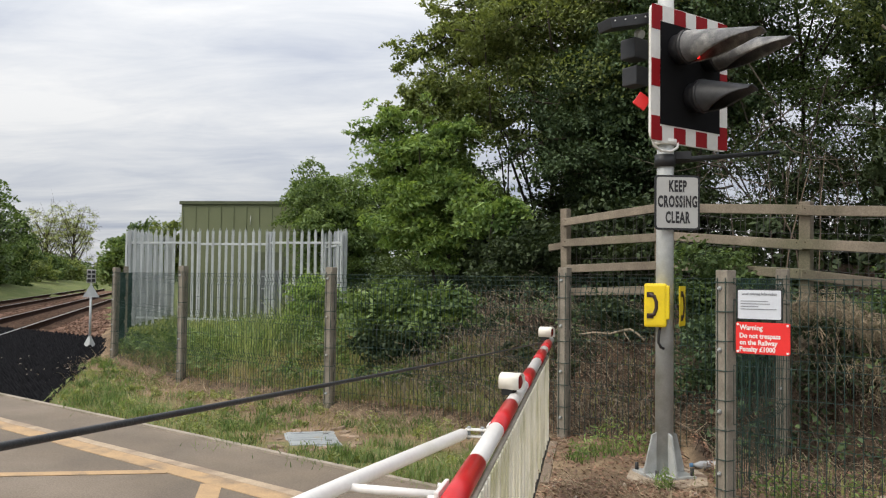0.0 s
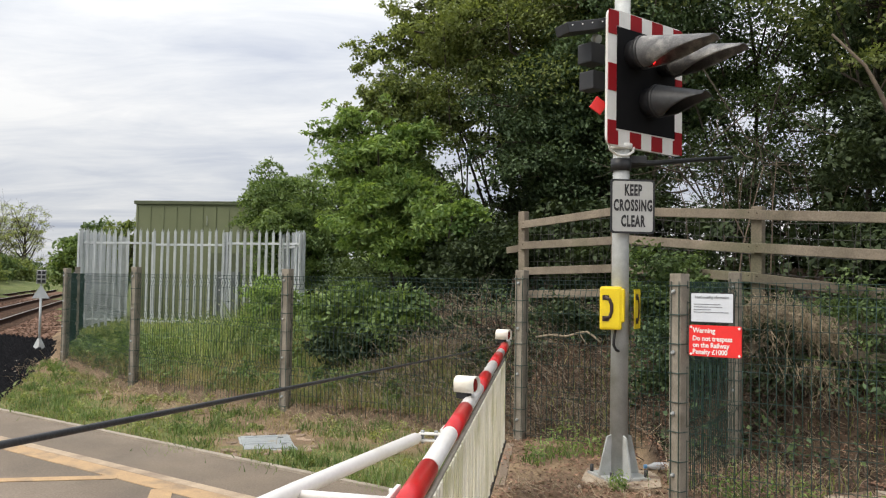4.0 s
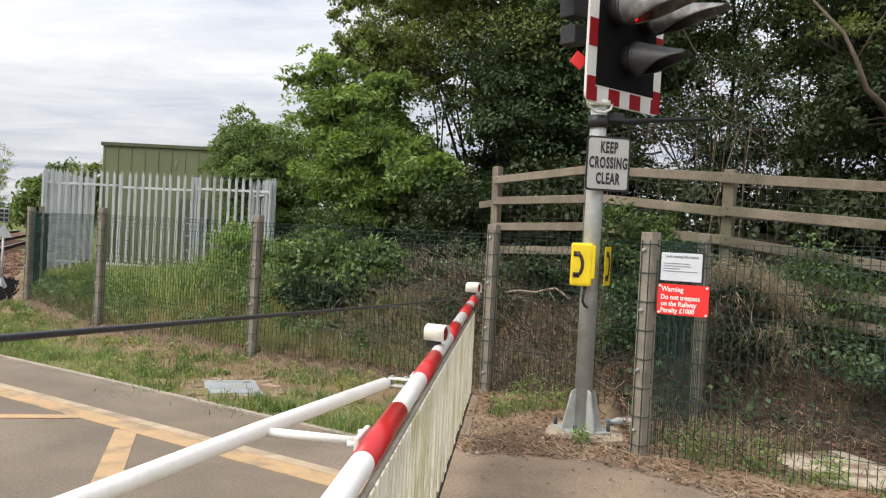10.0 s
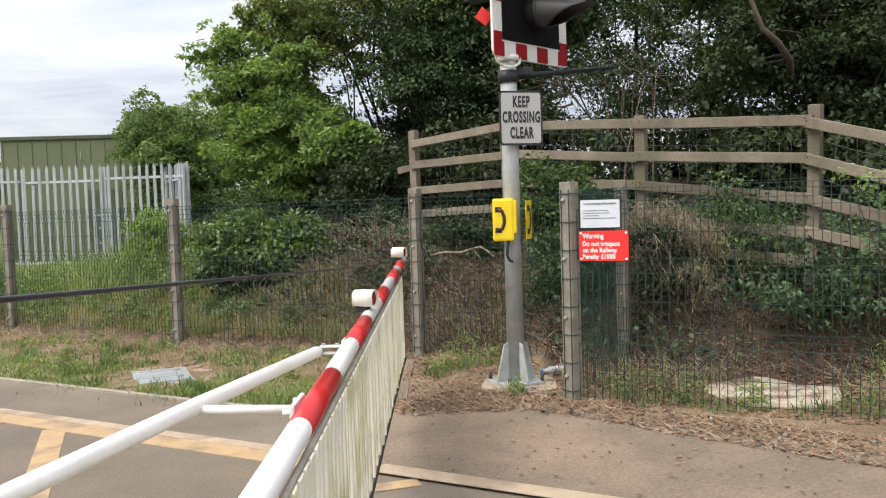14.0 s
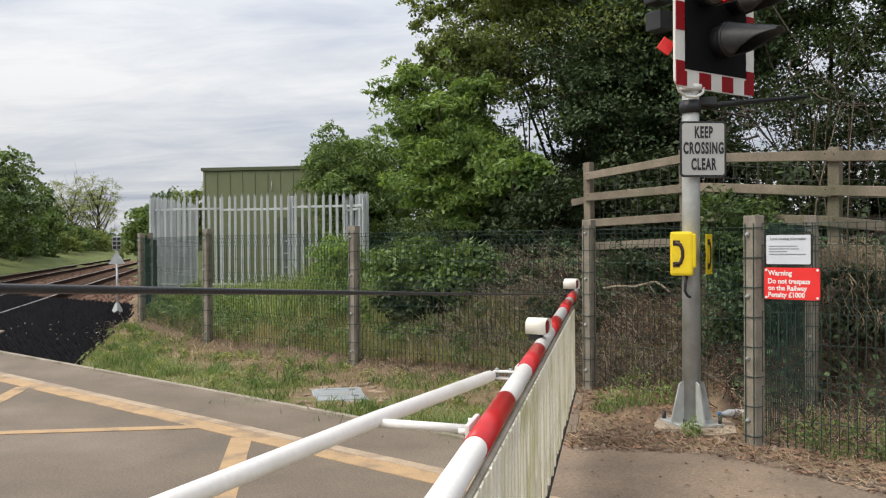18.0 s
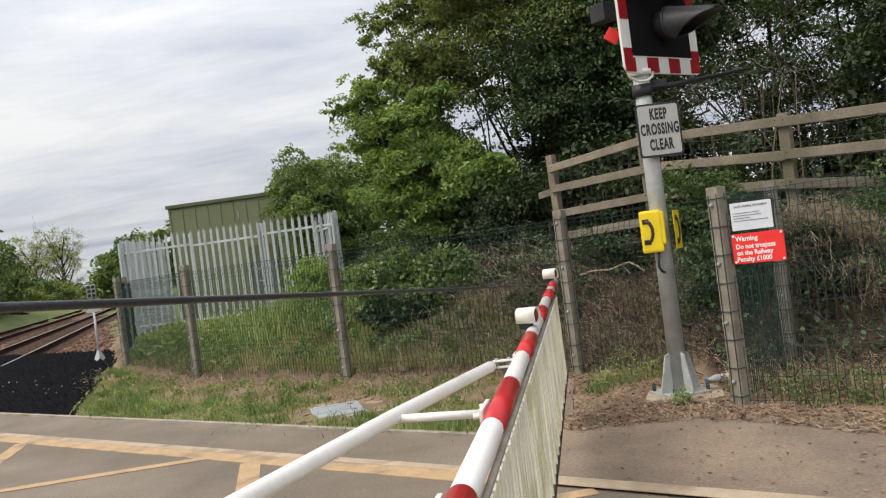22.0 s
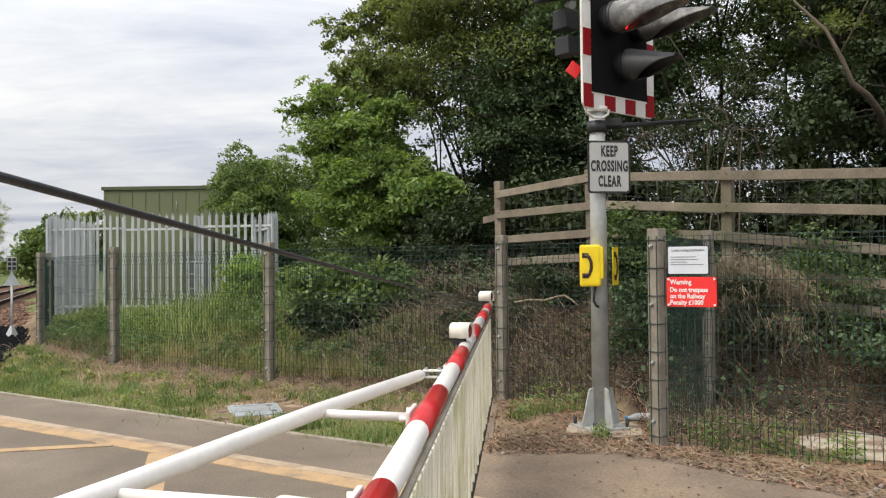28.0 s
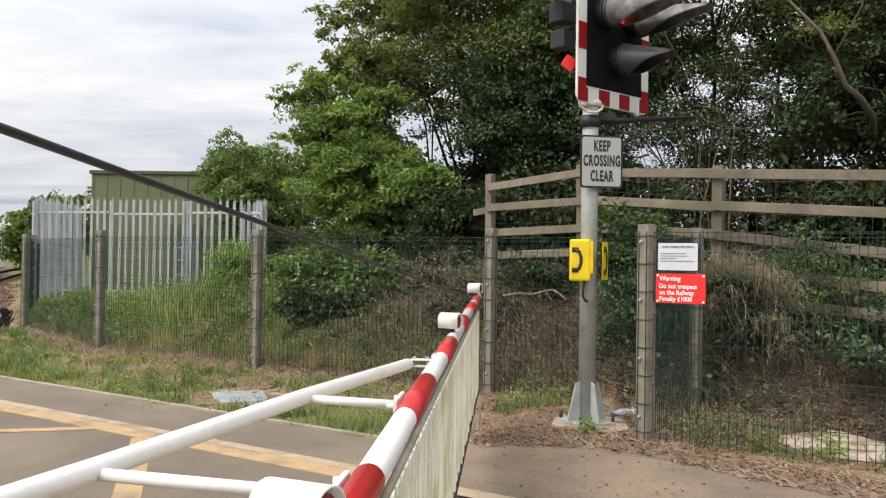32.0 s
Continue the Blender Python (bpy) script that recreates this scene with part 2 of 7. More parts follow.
M_REDLENS = surface("dark_red_lens", (0.20, 0.012, 0.010), None, 0.2, 20, 200, 0.02)
M_SIGNRED = surface("red_sign_face", (0.78, 0.030, 0.028), (0.72, 0.028, 0.026), 0.4, 5, 60, 0.02, spread=0.03)
M_BLACK = surface("black_plastic", (0.014, 0.015, 0.018), (0.022, 0.022, 0.024), 0.5, 9, 90, 0.06, spread=0.1)
M_BOARD = surface("matt_black_board", (0.005, 0.005, 0.006), (0.007, 0.007, 0.008), 0.85, 6, 70, 0.04, gloss=0.15)
M_HOOD = surface("grey_dusty_hood", (0.125, 0.125, 0.128), (0.078, 0.078, 0.082), 0.65, 14, 240, 0.15, spread=0.55, dirt=(0.29, 0.285, 0.27), dirt_at=(0.47, 0.72))
M_HOOD_DARK = surface("dark_grey_hood", (0.050, 0.052, 0.056), (0.030, 0.031, 0.034), 0.5, 14, 220, 0.1, spread=0.3)
M_WHITESHEET = surface("white_reflective_sheet", (0.74, 0.73, 0.70), (0.66, 0.65, 0.62), 0.4, 9, 80, 0.02, spread=0.04)
M_SIGNGREY = surface("retroreflective_sign_grey", (0.43, 0.43, 0.415), (0.385, 0.385, 0.375), 0.45, 6, 90, 0.02, spread=0.04)
M_SIGNWHITE = surface("white_notice_face", (0.62, 0.65, 0.70), (0.57, 0.60, 0.65), 0.4, 6, 80, 0.02, spread=0.03)
M_INK = surface("black_lettering", (0.016, 0.016, 0.018), None, 0.5, 9, 90, 0.0)
M_WHITEINK = surface("white_lettering", (0.80, 0.78, 0.76), None, 0.5, 9, 90, 0.0, spread=0.03)
M_GREYINK = surface("grey_print", (0.22, 0.23, 0.25), None, 0.6, 9, 90, 0.0)
M_YELLOWBOX = surface("yellow_enamel", (0.80, 0.60, 0.015), (0.72, 0.53, 0.015), 0.35, 8, 90, 0.03, spread=0.05, dirt=(0.45, 0.34, 0.05), dirt_at=(0.64, 0.82))
M_POSTWOOD = surface("grey_weathered_post", (0.275, 0.245, 0.200), (0.19, 0.168, 0.135), 0.9, 7, 70, 0.4, spread=0.16, dirt=(0.15, 0.13, 0.10), dirt_at=(0.54, 0.72))
M_RAILWOOD = surface("weathered_fence_timber", (0.236, 0.198, 0.150), (0.136, 0.112, 0.084), 0.9, 3.2, 75, 0.4, spread=0.24, dirt=(0.135, 0.125, 0.08), dirt_at=(0.52, 0.70), per=0.2)
M_MESH = surface("green_coated_wire", (0.012, 0.043, 0.035), (0.009, 0.031, 0.025), 0.5, 9, 90, 0.0)
M_WIRE = surface("dark_steel_wire", (0.09, 0.085, 0.08), None, 0.6, 9, 90, 0.0)
M_CABLE = surface("black_stay_cable", (0.018, 0.018, 0.02), (0.03, 0.03, 0.03), 0.5, 14, 200, 0.2)
M_REB = surface("olive_green_cladding", (0.150, 0.168, 0.086), (0.128, 0.145, 0.073), 0.6, 1.2, 40, 0.05, spread=0.06)
M_REB_DARK = surface("dark_olive_trim", (0.085, 0.10, 0.05), None, 0.6, 3, 40, 0.05)
M_BARK = surface("bark", (0.060, 0.048, 0.036), (0.036, 0.030, 0.023), 0.95, 6, 40, 0.6, spread=0.2)
M_TWIG = surface("dry_twig", (0.145, 0.108, 0.078), (0.070, 0.053, 0.040), 0.9, 8, 60, 0.2, per=0.5)
M_STRAW = surface("dry_straw", (0.42, 0.335, 0.225), (0.29, 0.23, 0.15), 0.9, 5, 60, 0.1, per=0.35)
M_BLEACHED = surface("bleached_branch", (0.30, 0.245, 0.175), (0.19, 0.155, 0.11), 0.9, 12, 70, 0.3, spread=0.2)
M_DEADLEAF = surface("dead_leaf_litter", (0.29, 0.165, 0.105), (0.15, 0.092, 0.066), 0.9, 5, 60, 0.1, per=0.4)
M_PEBBLE = surface("pale_pebble", (0.36, 0.29, 0.23), (0.28, 0.25, 0.22), 0.9, 9, 60, 0.1, per=0.3)
M_COVER = surface("worn_steel_cover", (0.33, 0.355, 0.36), (0.26, 0.28, 0.285), 0.6, 8, 60, 0.15, metal=0.2, dirt=(0.30, 0.26, 0.19), dirt_at=(0.58, 0.7))
M_HANDSET = surface("dark_symbol", (0.035, 0.015, 0.01), None, 0.5, 9, 90, 0.0)

L_DARK = leaf_material("dark_leaf", (0.032, 0.054, 0.023), (0.122, 0.166, 0.066))
L_MID = leaf_material("hawthorn_leaf", (0.036, 0.064, 0.026), (0.182, 0.255, 0.104), 0.3)
L_BRIGHT = leaf_material("fresh_leaf", (0.096, 0.168, 0.054), (0.318, 0.428, 0.158), 0.42)
L_OLIVE = leaf_material("olive_leaf", (0.070, 0.098, 0.038), (0.280, 0.330, 0.130), 0.40)
L_IVY = leaf_material("ivy_leaf", (0.025, 0.047, 0.024), (0.128, 0.186, 0.094), 0.24)
L_DROOP = leaf_material("long_evergreen_leaf", (0.022, 0.042, 0.021), (0.150, 0.205, 0.108), 0.2)
L_FRESH = leaf_material("mid_green_leaf", (0.062, 0.105, 0.036), (0.225, 0.305, 0.120), 0.34)
# leaf darkened in its colour for the deep shade under the canopy
L_SHADE = leaf_material("shade_dark_leaf", (0.022, 0.036, 0.018), (0.070, 0.096, 0.042), 0.15)
L_GRASS = leaf_material("grass_blade", (0.150, 0.190, 0.065), (0.370, 0.395, 0.170), 0.40)
L_TALL = leaf_material("tall_pale_grass_blade", (0.20, 0.245, 0.10), (0.46, 0.50, 0.26), 0.45)
L_DRYGRASS = leaf_material("dry_grass_blade", (0.15, 0.12, 0.06), (0.42, 0.35, 0.20), 0.3)


def ground_material():
    m = bpy.data.materials.new("ground_soil_and_grass")
    m.use_nodes = True
    n, l = m.node_tree.nodes, m.node_tree.links
    p = n["Principled BSDF"]
    geo = n.new("ShaderNodeNewGeometry")
    def noise_at(s, d=6.0):
        t = n.new("ShaderNodeTexNoise"); t.inputs["Scale"].default_value, t.inputs["Detail"].default_value = s, d
        l.new(geo.outputs["Position"], t.inputs["Vector"]); return t.outputs["Fac"]
    def blend(f, a, b):
        x = n.new("ShaderNodeMix"); x.data_type = "RGBA"; x.clamp_factor = True
        l.new(f, x.inputs["Factor"])
        for key, v in (("A", a), ("B", b)):
            if isinstance(v, tuple): x.inputs[key].default_value = (*v, 1)
            else: l.new(v, x.inputs[key])
        return x.outputs["Result"]
    def span(f, lo, hi):
        r = n.new("ShaderNodeMapRange"); r.inputs["From Min"].default_value, r.inputs["From Max"].default_value = lo, hi
        l.new(f, r.inputs["Value"]); return r.outputs["Result"]
    grass = blend(span(noise_at(0.9), 0.35, 0.65), (0.120, 0.155, 0.042), (0.195, 0.205, 0.080))
    grass = blend(span(noise_at(28), 0.35, 0.7), grass, (0.070, 0.090, 0.030))
    soil = blend(span(noise_at(2.2), 0.4, 0.6), (0.29, 0.21, 0.128), (0.185, 0.130, 0.082))
    soil = blend(span(noise_at(60, 3), 0.45, 0.75), soil, (0.095, 0.07, 0.048))
    at = n.new("ShaderNodeAttribute"); at.attribute_name = "bare"
    ad = n.new("ShaderNodeMath"); ad.operation = "MULTIPLY_ADD"; ad.inputs[1].default_value = 1.1
    l.new(noise_at(3.2), ad.inputs[0]); l.new(at.outputs["Fac"], ad.inputs[2])
    col = blend(span(ad.outputs[0], 0.78, 1.06), grass, soil)
    # dark leaf mould, its brown also deepened for shade on the bank
    at2 = n.new("ShaderNodeAttribute"); at2.attribute_name = "mould_shade"
    mould_shade = blend(span(noise_at(9), 0.35, 0.65), (0.046, 0.034, 0.025), (0.115, 0.080, 0.055))
    col = blend(at2.outputs["Fac"], col, mould_shade)
    l.new(col, p.inputs["Base Color"])
    p.inputs["Roughness"].default_value, p.inputs["Specular IOR Level"].default_value = 0.95, 0.2
    bp = n.new("ShaderNodeBump"); bp.inputs["Strength"].default_value, bp.inputs["Distance"].default_value = 0.6, 0.03
    l.new(noise_at(35), bp.inputs["Height"]); l.new(bp.outputs[0], p.inputs["Normal"])
    return m


M_GROUND = ground_material()


# ---- building helpers ----
def link_mesh(name, bm, material, parent=None, label=""):
    me = bpy.data.meshes.new(name)
    bmesh.ops.recalc_face_normals(bm, faces=bm.faces)
    bm.to_mesh(me)
    bm.free()
    me.materials.append(material)
    ob = new(name, me)
    if parent:
        ob.parent = parent
    if label:
        ob["label"] = label
    return ob


def part(name, bm, material, parent, label=""):
    """One mesh object under a thing or a part; the mesh is given in the thing's space."""
    return link_mesh(name, bm, material, parent, label)


def thing(name, label, category, at=(0, 0, 0), group="", kind="", turn=0.0):
    ob = new(name)
    ob.matrix_world = pose(*at, 0, 0, turn)
    return tagged(ob, label, category, group, kind)


def box(size, at=(0, 0, 0), bevel=0.0, m=None, bm=None):
    bm = bm or bmesh.new()
    made = bmesh.ops.create_cube(bm, size=1.0)["verts"]
    bmesh.ops.transform(bm, matrix=Matrix.Translation(at) @ Matrix.Diagonal((*size, 1)), verts=made)
    if bevel:
        edges = list({e for v in made for e in v.link_edges})
        got = bmesh.ops.bevel(bm, geom=edges, offset=bevel, segments=2, affect="EDGES", profile=0.6)
        made = list({v for f in got["faces"] for v in f.verts} | {v for v in made if v.is_valid})
    if m is not None:
        bmesh.ops.transform(bm, matrix=m, verts=[v for v in made if v.is_valid])
    return bm


def tube(p0, p1, r0, r1=None, seg=10, bm=None, caps=True):
    """A round bar from p0 to p1."""
    bm = bm or bmesh.new()
    r1 = r0 if r1 is None else r1
    p0, p1 = Vector(p0), Vector(p1)
    q = (p1 - p0).to_track_quat("Z", "Y").to_matrix()
    rings = []
    for p, r in ((p0, r0), (p1, r1)):
        rings.append([bm.verts.new(p + q @ Vector((r * math.cos(a), r * math.sin(a), 0))) for a in (2 * math.pi * k / seg for k in range(seg))])
    for k in range(seg):
        f = bm.faces.new((rings[0][k], rings[0][(k + 1) % seg], rings[1][(k + 1) % seg], rings[1][k]))
        f.smooth = seg > 6
    if caps:
        bm.faces.new(rings[0][::-1]); bm.faces.new(rings[1])
    return bm


def hose(points, radius, seg=10, bm=None):
    """A bent round bar through points; radius is one number or one for each point."""
    bm = bm or bmesh.new()
    pts = [Vector(p) for p in points]
    rad = radius if isinstance(radius, (list, tuple)) else [radius] * len(pts)
    rings = []
    side = None
    for i, p in enumerate(pts):
        d = (pts[min(i + 1, len(pts) - 1)] - pts[max(i - 1, 0)]).normalized()
        if side is None:
            side = d.cross(Vector((0, 0, 1)) if abs(d.z) < 0.9 else Vector((1, 0, 0))).normalized()
        side = (side - d * side.dot(d)).normalized()
        up = d.cross(side)
        rings.append([bm.verts.new(p + rad[i] * (side * math.cos(a) + up * math.sin(a))) for a in (2 * math.pi * k / seg for k in range(seg))])
    for a, b in zip(rings, rings[1:]):
        for k in range(seg):
            f = bm.faces.new((a[k], a[(k + 1) % seg], b[(k + 1) % seg], b[k]))
            f.smooth = seg > 5
    bm.faces.new(rings[0][::-1]); bm.faces.new(rings[-1])
    return bm


def raw_mesh(name, verts, faces, material, parent=None, smooth=False):
    """A mesh straight from arrays: verts (n, 3), faces (m, k)."""
    verts, faces = np.asarray(verts, np.float32), np.asarray(faces, np.int32)
    me = bpy.data.meshes.new(name)
    m, k = faces.shape
    me.vertices.add(len(verts)); me.vertices.foreach_set("co", verts.ravel())
    me.loops.add(m * k); me.loops.foreach_set("vertex_index", faces.ravel())
    me.polygons.add(m)
    me.polygons.foreach_set("loop_start", np.arange(0, m * k, k, dtype=np.int32))
    me.polygons.foreach_set("loop_total", np.full(m, k, np.int32))
    if smooth:
        me.polygons.foreach_set("use_smooth", np.ones(m, bool))
    me.update(calc_edges=True)
    me.materials.append(material)
    ob = new(name, me)
    if parent:
        ob.parent = parent
    return ob


def letters(name, text, size, material, parent, m, bold=0.0, squeeze=1.0, gap=1.0):
    """Lettering as a thin mesh, centred, in the plane x, z of m."""
    cu = bpy.data.curves.new(name, "FONT")
    cu.body, cu.size, cu.align_x, cu.align_y, cu.extrude, cu.offset, cu.resolution_u, cu.space_character = text, size, "CENTER", "CENTER", 0.0006, bold, 3, gap
    tmp = bpy.data.objects.new(name, cu)
    me = bpy.data.meshes.new_from_object(tmp)
    bpy.data.objects.remove(tmp)
    me.transform(m @ pose(0, 0, 0, 90) @ Matrix.Diagonal((squeeze, 1, 1, 1)))
    me.materials.clear(); me.materials.append(material)
    ob = new(name, me)
    ob.parent = parent
    return ob


rng = np.random.default_rng(7)


def sm(a, b, x):
    t = np.clip((np.asarray(x, float) - a) / (b - a), 0, 1)
    return t * t * (3 - 2 * t)


# ---- the plan ----
FENCE = {"corner": (-7.88, 12.5), "a": (-5.31, 10.02), "b": (-2.79, 8.58), "c": (-0.26, 7.72), "back": (1.49, 7.08), "front": (0.887, 5.78), "end": (4.7, 4.16)}
U, N = np.array((-0.477, 0.879)), np.array((0.879, 0.477))      # along the railway, and across it towards the relay site
RAILS = (-3.97, -5.405, -7.38, -8.815)                          # the four rails' places across the railway
ROAD_SLOPE = -0.508


def road_edge(x):
    return 5.17 + ROAD_SLOPE * x


FX = [-40, -7.88, -5.31, -2.79, -0.26, 0.75, 0.887, 2.75, 4.7, 16]
FY = [60, 12.5, 10.02, 8.58, 7.72, 7.3, 5.78, 4.97, 4.16, -0.6]


def off_footing(x, y, size=0.44):
    """Clear of the old round footing behind the mesh."""
    return np.hypot(x - 2.28, y - 5.83) > size * (0.86 + 0.28 * rng.random(len(x)))


def behind(x, y):
    return y - np.interp(x, FX, FY)


def wobble(x, y, s, seed=0.0):
    """A cheap smooth unevenness, about -1 to 1."""
    x, y = x * s + seed, y * s - seed * 1.7
    return (np.sin(x * 1.3 + 1.7 * np.sin(y * 0.9)) + np.sin(y * 1.7 + 1.3 * np.sin(x * 1.1 + 2)) + np.sin((x + y) * 2.3 + seed)) / 3


def height(x, y):
    x, y = np.asarray(x, float), np.asarray(y, float)
    d, n = behind(x, y), N[0] * x + N[1] * y
    verge = sm(-0.06, 0.16, y - road_edge(x))
    h = -0.05 + verge * (0.055 + 0.025 * wobble(x, y, 2.2) + 0.012 * wobble(x, y, 7.0, 3))
    path = sm(-0.26, -0.04, y - np.interp(x, [-0.5, 0.7, 1.35, 2.41, 6, 16], [5.75, 5.8, 5.21, 4.4, 1.9, -5]))
    right = sm(-0.4, -0.2, x)
    h = h * (1 - right) + right * (-0.05 + path * (0.075 + 0.014 * wobble(x, y, 4) + 0.006 * wobble(x, y, 13)))
    bank = sm(-5.2, -0.9, x)
    east = sm(0.70, 0.95, x)   # a level strip lies between the mesh and the bank there
    slope = 0.95 * ((1 - east) * sm(0.12, 1.9, d) + east * sm(1.4, 2.6, d))
    h = h + bank * (slope + 0.7 * sm(2.8, 8, d)) + (1 - bank) * 0.14 * sm(0.2, 3.0, d) * sm(-2.6, -1.4, n)
    h = h + sm(0.2, 1.2, d) * bank * 0.05 * wobble(x, y, 3.1, 5)
    h = h + 0.13 * sm(-0.05, 0.03, d) * sm(-0.2, -0.6, x) * sm(-2.2, -1.6, n)
    track = sm(-1.2, -2.4, n) * sm(-13.0, -11.0, n)
    h = h * (1 - track) - 0.32 * track
    h = h + sm(-10.8, -14.5, n) * 1.0 + sm(-19, -40, n) * 0.5
    return h


# ---- ground ----
def coords(dense, step, ends, growth=1.18):
    c = list(np.arange(dense[0], dense[1], step))
    s = step
    while c[-1] < ends[1]:
        s *= growth; c.append(c[-1] + s)
    s = step
    while c[0] > ends[0]:
        s *= growth; c.insert(0, c[0] - s)
    return np.array(c)


gx, gy = coords((-14, 6), 0.11, (-1500, 1500)), coords((3.5, 15), 0.11, (-1500, 2500))
GX, GY = np.meshgrid(gx, gy)
GZ = height(GX, GY)
nx, ny = len(gx), len(gy)
idx = np.arange(nx * ny).reshape(ny, nx)
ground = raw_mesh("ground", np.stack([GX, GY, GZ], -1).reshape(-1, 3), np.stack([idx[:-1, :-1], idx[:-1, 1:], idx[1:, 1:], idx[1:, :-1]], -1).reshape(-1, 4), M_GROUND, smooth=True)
tagged(ground, "uneven verge of soil and rough grass beside the crossing", "ground", kind="structure")
D = behind(GX, GY)
NN = N[0] * GX + N[1] * GY
bare = 0.14 + 0.62 * np.exp(-((D + 0.45) / 0.5) ** 2) + 0.5 * np.exp(-(D / 0.22) ** 2) * (GX < 0)
bare += 1.0 * sm(-0.7, -0.2, GX) * sm(1.2, 0.2, D) + 0.5 * sm(-1.6, -0.6, GX) * sm(0.2, 0.8, D) * sm(9, 3, D)
bare += 0.5 * np.exp(-(((GX + 2.45) / 0.6) ** 2 + ((GY - 7.15) / 0.5) ** 2))
bare = np.where((NN > -11.0) & (NN < -1.5), 0.9, bare)
bare = np.where(np.hypot(GX, GY) > 30, 0.0, bare)
ground.data.attributes.new("bare", "FLOAT", "POINT").data.foreach_set("value", np.clip(bare, 0, 1).ravel().astype(np.float32))
# band at the mesh foot paints the scarp's dark soil and its shadow
mould_shade = np.maximum(0.85 * np.exp(-((D - 0.0) / 0.13) ** 2) * (GX < -0.2), 0) + sm(-3.6, -1.2, GX) * sm(0.1, 0.6, D) * (np.hypot(GX, GY) < 40) * (1 - 0.6 * sm(-0.5, -1.3, GX) * sm(1.3, 0.7, D))
ground.data.attributes.new("mould_shade", "FLOAT", "POINT").data.foreach_set("value", np.clip(mould_shade, 0, 1).ravel().astype(np.float32))


def slab(name, outline, z0, z1, material, label, category, kind="structure", parent=None):
    """A flat slab with that outline (x, y), from z0 up to z1."""
    bm = bmesh.new()
    low = [bm.verts.new((x, y, z0)) for x, y in outline]
    high = [bm.verts.new((x, y, z1)) for x, y in outline]
    bm.faces.new(high); bm.faces.new(low[::-1])
    for k in range(len(outline)):
        j = (k + 1) % len(outline)
        bm.faces.new((low[k], low[j], high[j], high[k]))
    ob = link_mesh(name, bm, material, parent)
    return tagged(ob, label, category, kind=kind) if label else ob


def strip(p, q, w0, w1):
    """The outline of a band from p to q, w0 to one side of the line and w1 to the other."""
    p, q = np.array(p, float), np.array(q, float)
    d = (q - p) / np.linalg.norm(q - p)
    s = np.array((-d[1], d[0]))
    return [tuple(v) for v in (p + s * w0, p + s * w1, q + s * w1, q + s * w0)]


def across(n, offset):
    """The point n across the railway on the line y = offset + ROAD_SLOPE * x."""
    # solve N.(x, y) = n with y = offset + slope * x
    x = (n - N[1] * offset) / (N[0] + N[1] * ROAD_SLOPE)
    return (x, offset + ROAD_SLOPE * x)


road = slab("road", [(-70, road_edge(-70) - 10.2), (-70, road_edge(-70)), across(-3.05, 5.17), (60, road_edge(60)), (60, road_edge(60) - 10.2)], -0.3, 0.0, M_ASPHALT, "worn grey-brown asphalt road over the level crossing", "road")
deck = slab("crossing_deck", [across(-3.05, 5.17), across(-3.05, 6.43), across(-10.2, 6.43), across(-10.2, 5.17)], -0.3, 0.001, M_ASPHALT, "grey crossing deck between the rails", "road")
path = slab("pavement", [(-0.36, 4.49), (-0.36, 5.80), (0.0, 6.0), (0.62, 6.0), (1.10, 5.72), (1.48, 5.36), (2.0, 4.94), (2.6, 4.56), (6.2, 2.1), (14.0, -3.6), (14.0, -2.9)], -0.2, 0.012, M_ASPHALT_PATH, "brown-grey asphalt footpath scattered with dead leaves", "pavement")

# painted bands: the cream edge strip, the yellow box edge and its hatching
def paint(name, outline, material, label, z=0.004):
    return slab(name, outline, z - 0.004, z, material, label, "road marking")


paint("road_marking_edge", strip((-8.2, 4.45 + 8.2 * 0.503), (-0.42, 4.45 + 0.42 * 0.503), -0.095, 0.0), M_CREAM, "cream painted strip along the road edge")
paint("road_marking_yellow", strip((-8.2, 4.45 + 8.2 * 0.503), (-0.42, 4.45 + 0.42 * 0.503), -0.27, -0.099), M_YELLOW, "worn yellow edge of the box marking")
paint("road_marking_path_edge", strip((-0.30, 4.50), (9.0, -0.3), -0.13, 0.0), M_CREAM, "cream kerb line along the footpath", 0.018)
for x0 in (-2.56, -5.58, -8.6):
    p = np.array((x0, 4.18 - 0.500 * x0))
    paint("road_marking_hatch", strip(p, p + np.array((0.38, -0.925)) * 5.2, -0.073, 0.073), M_YELLOW, "worn yellow hatching of the box marking", 0.003)
for x0 in (-3.03, -6.15, -0.1):
    p = np.array((x0, 4.18 - 0.500 * x0))
    paint("road_marking_hatch", strip(p, p + np.array((-0.946, -0.325)) * 4.6, -0.055, 0.055), M_YELLOW, "worn yellow hatching of the box marking", 0.006)
slab("kerb_edging", strip((-8.44, road_edge(-8.44)), (-0.45, road_edge(-0.45)), 0.0, 0.055), -0.15, 0.018, M_CONCRETE, "thin concrete edging between path and verge", "kerb")
slab("kerb_path_end", strip((-0.30, 5.95), (-0.33, 7.45), -0.03, 0.035), -0.1, 0.028, M_ASPHALT_PATH, "worn soil-covered kerb along the end of the footpath", "kerb")
slab("kerb_deck", strip(across(-3.05, 4.1), across(-3.05, 6.43), -0.05, 0.07), -0.2, 0.02, M_CREAM, "cream concrete edge of the crossing deck", "kerb")

# ---- railway ----
def on_track(n, u, z=0.0):
    p = N * n + U * u
    return (p[0], p[1], z)


slab("ballast_bed", [on_track(-1.7, 14)[:2], on_track(-10.9, 14)[:2], on_track(-10.9, 700)[:2], on_track(-1.7, 700)[:2]], -0.5, -0.185, M_BALLAST, "brown stone ballast under the tracks", "ballast")


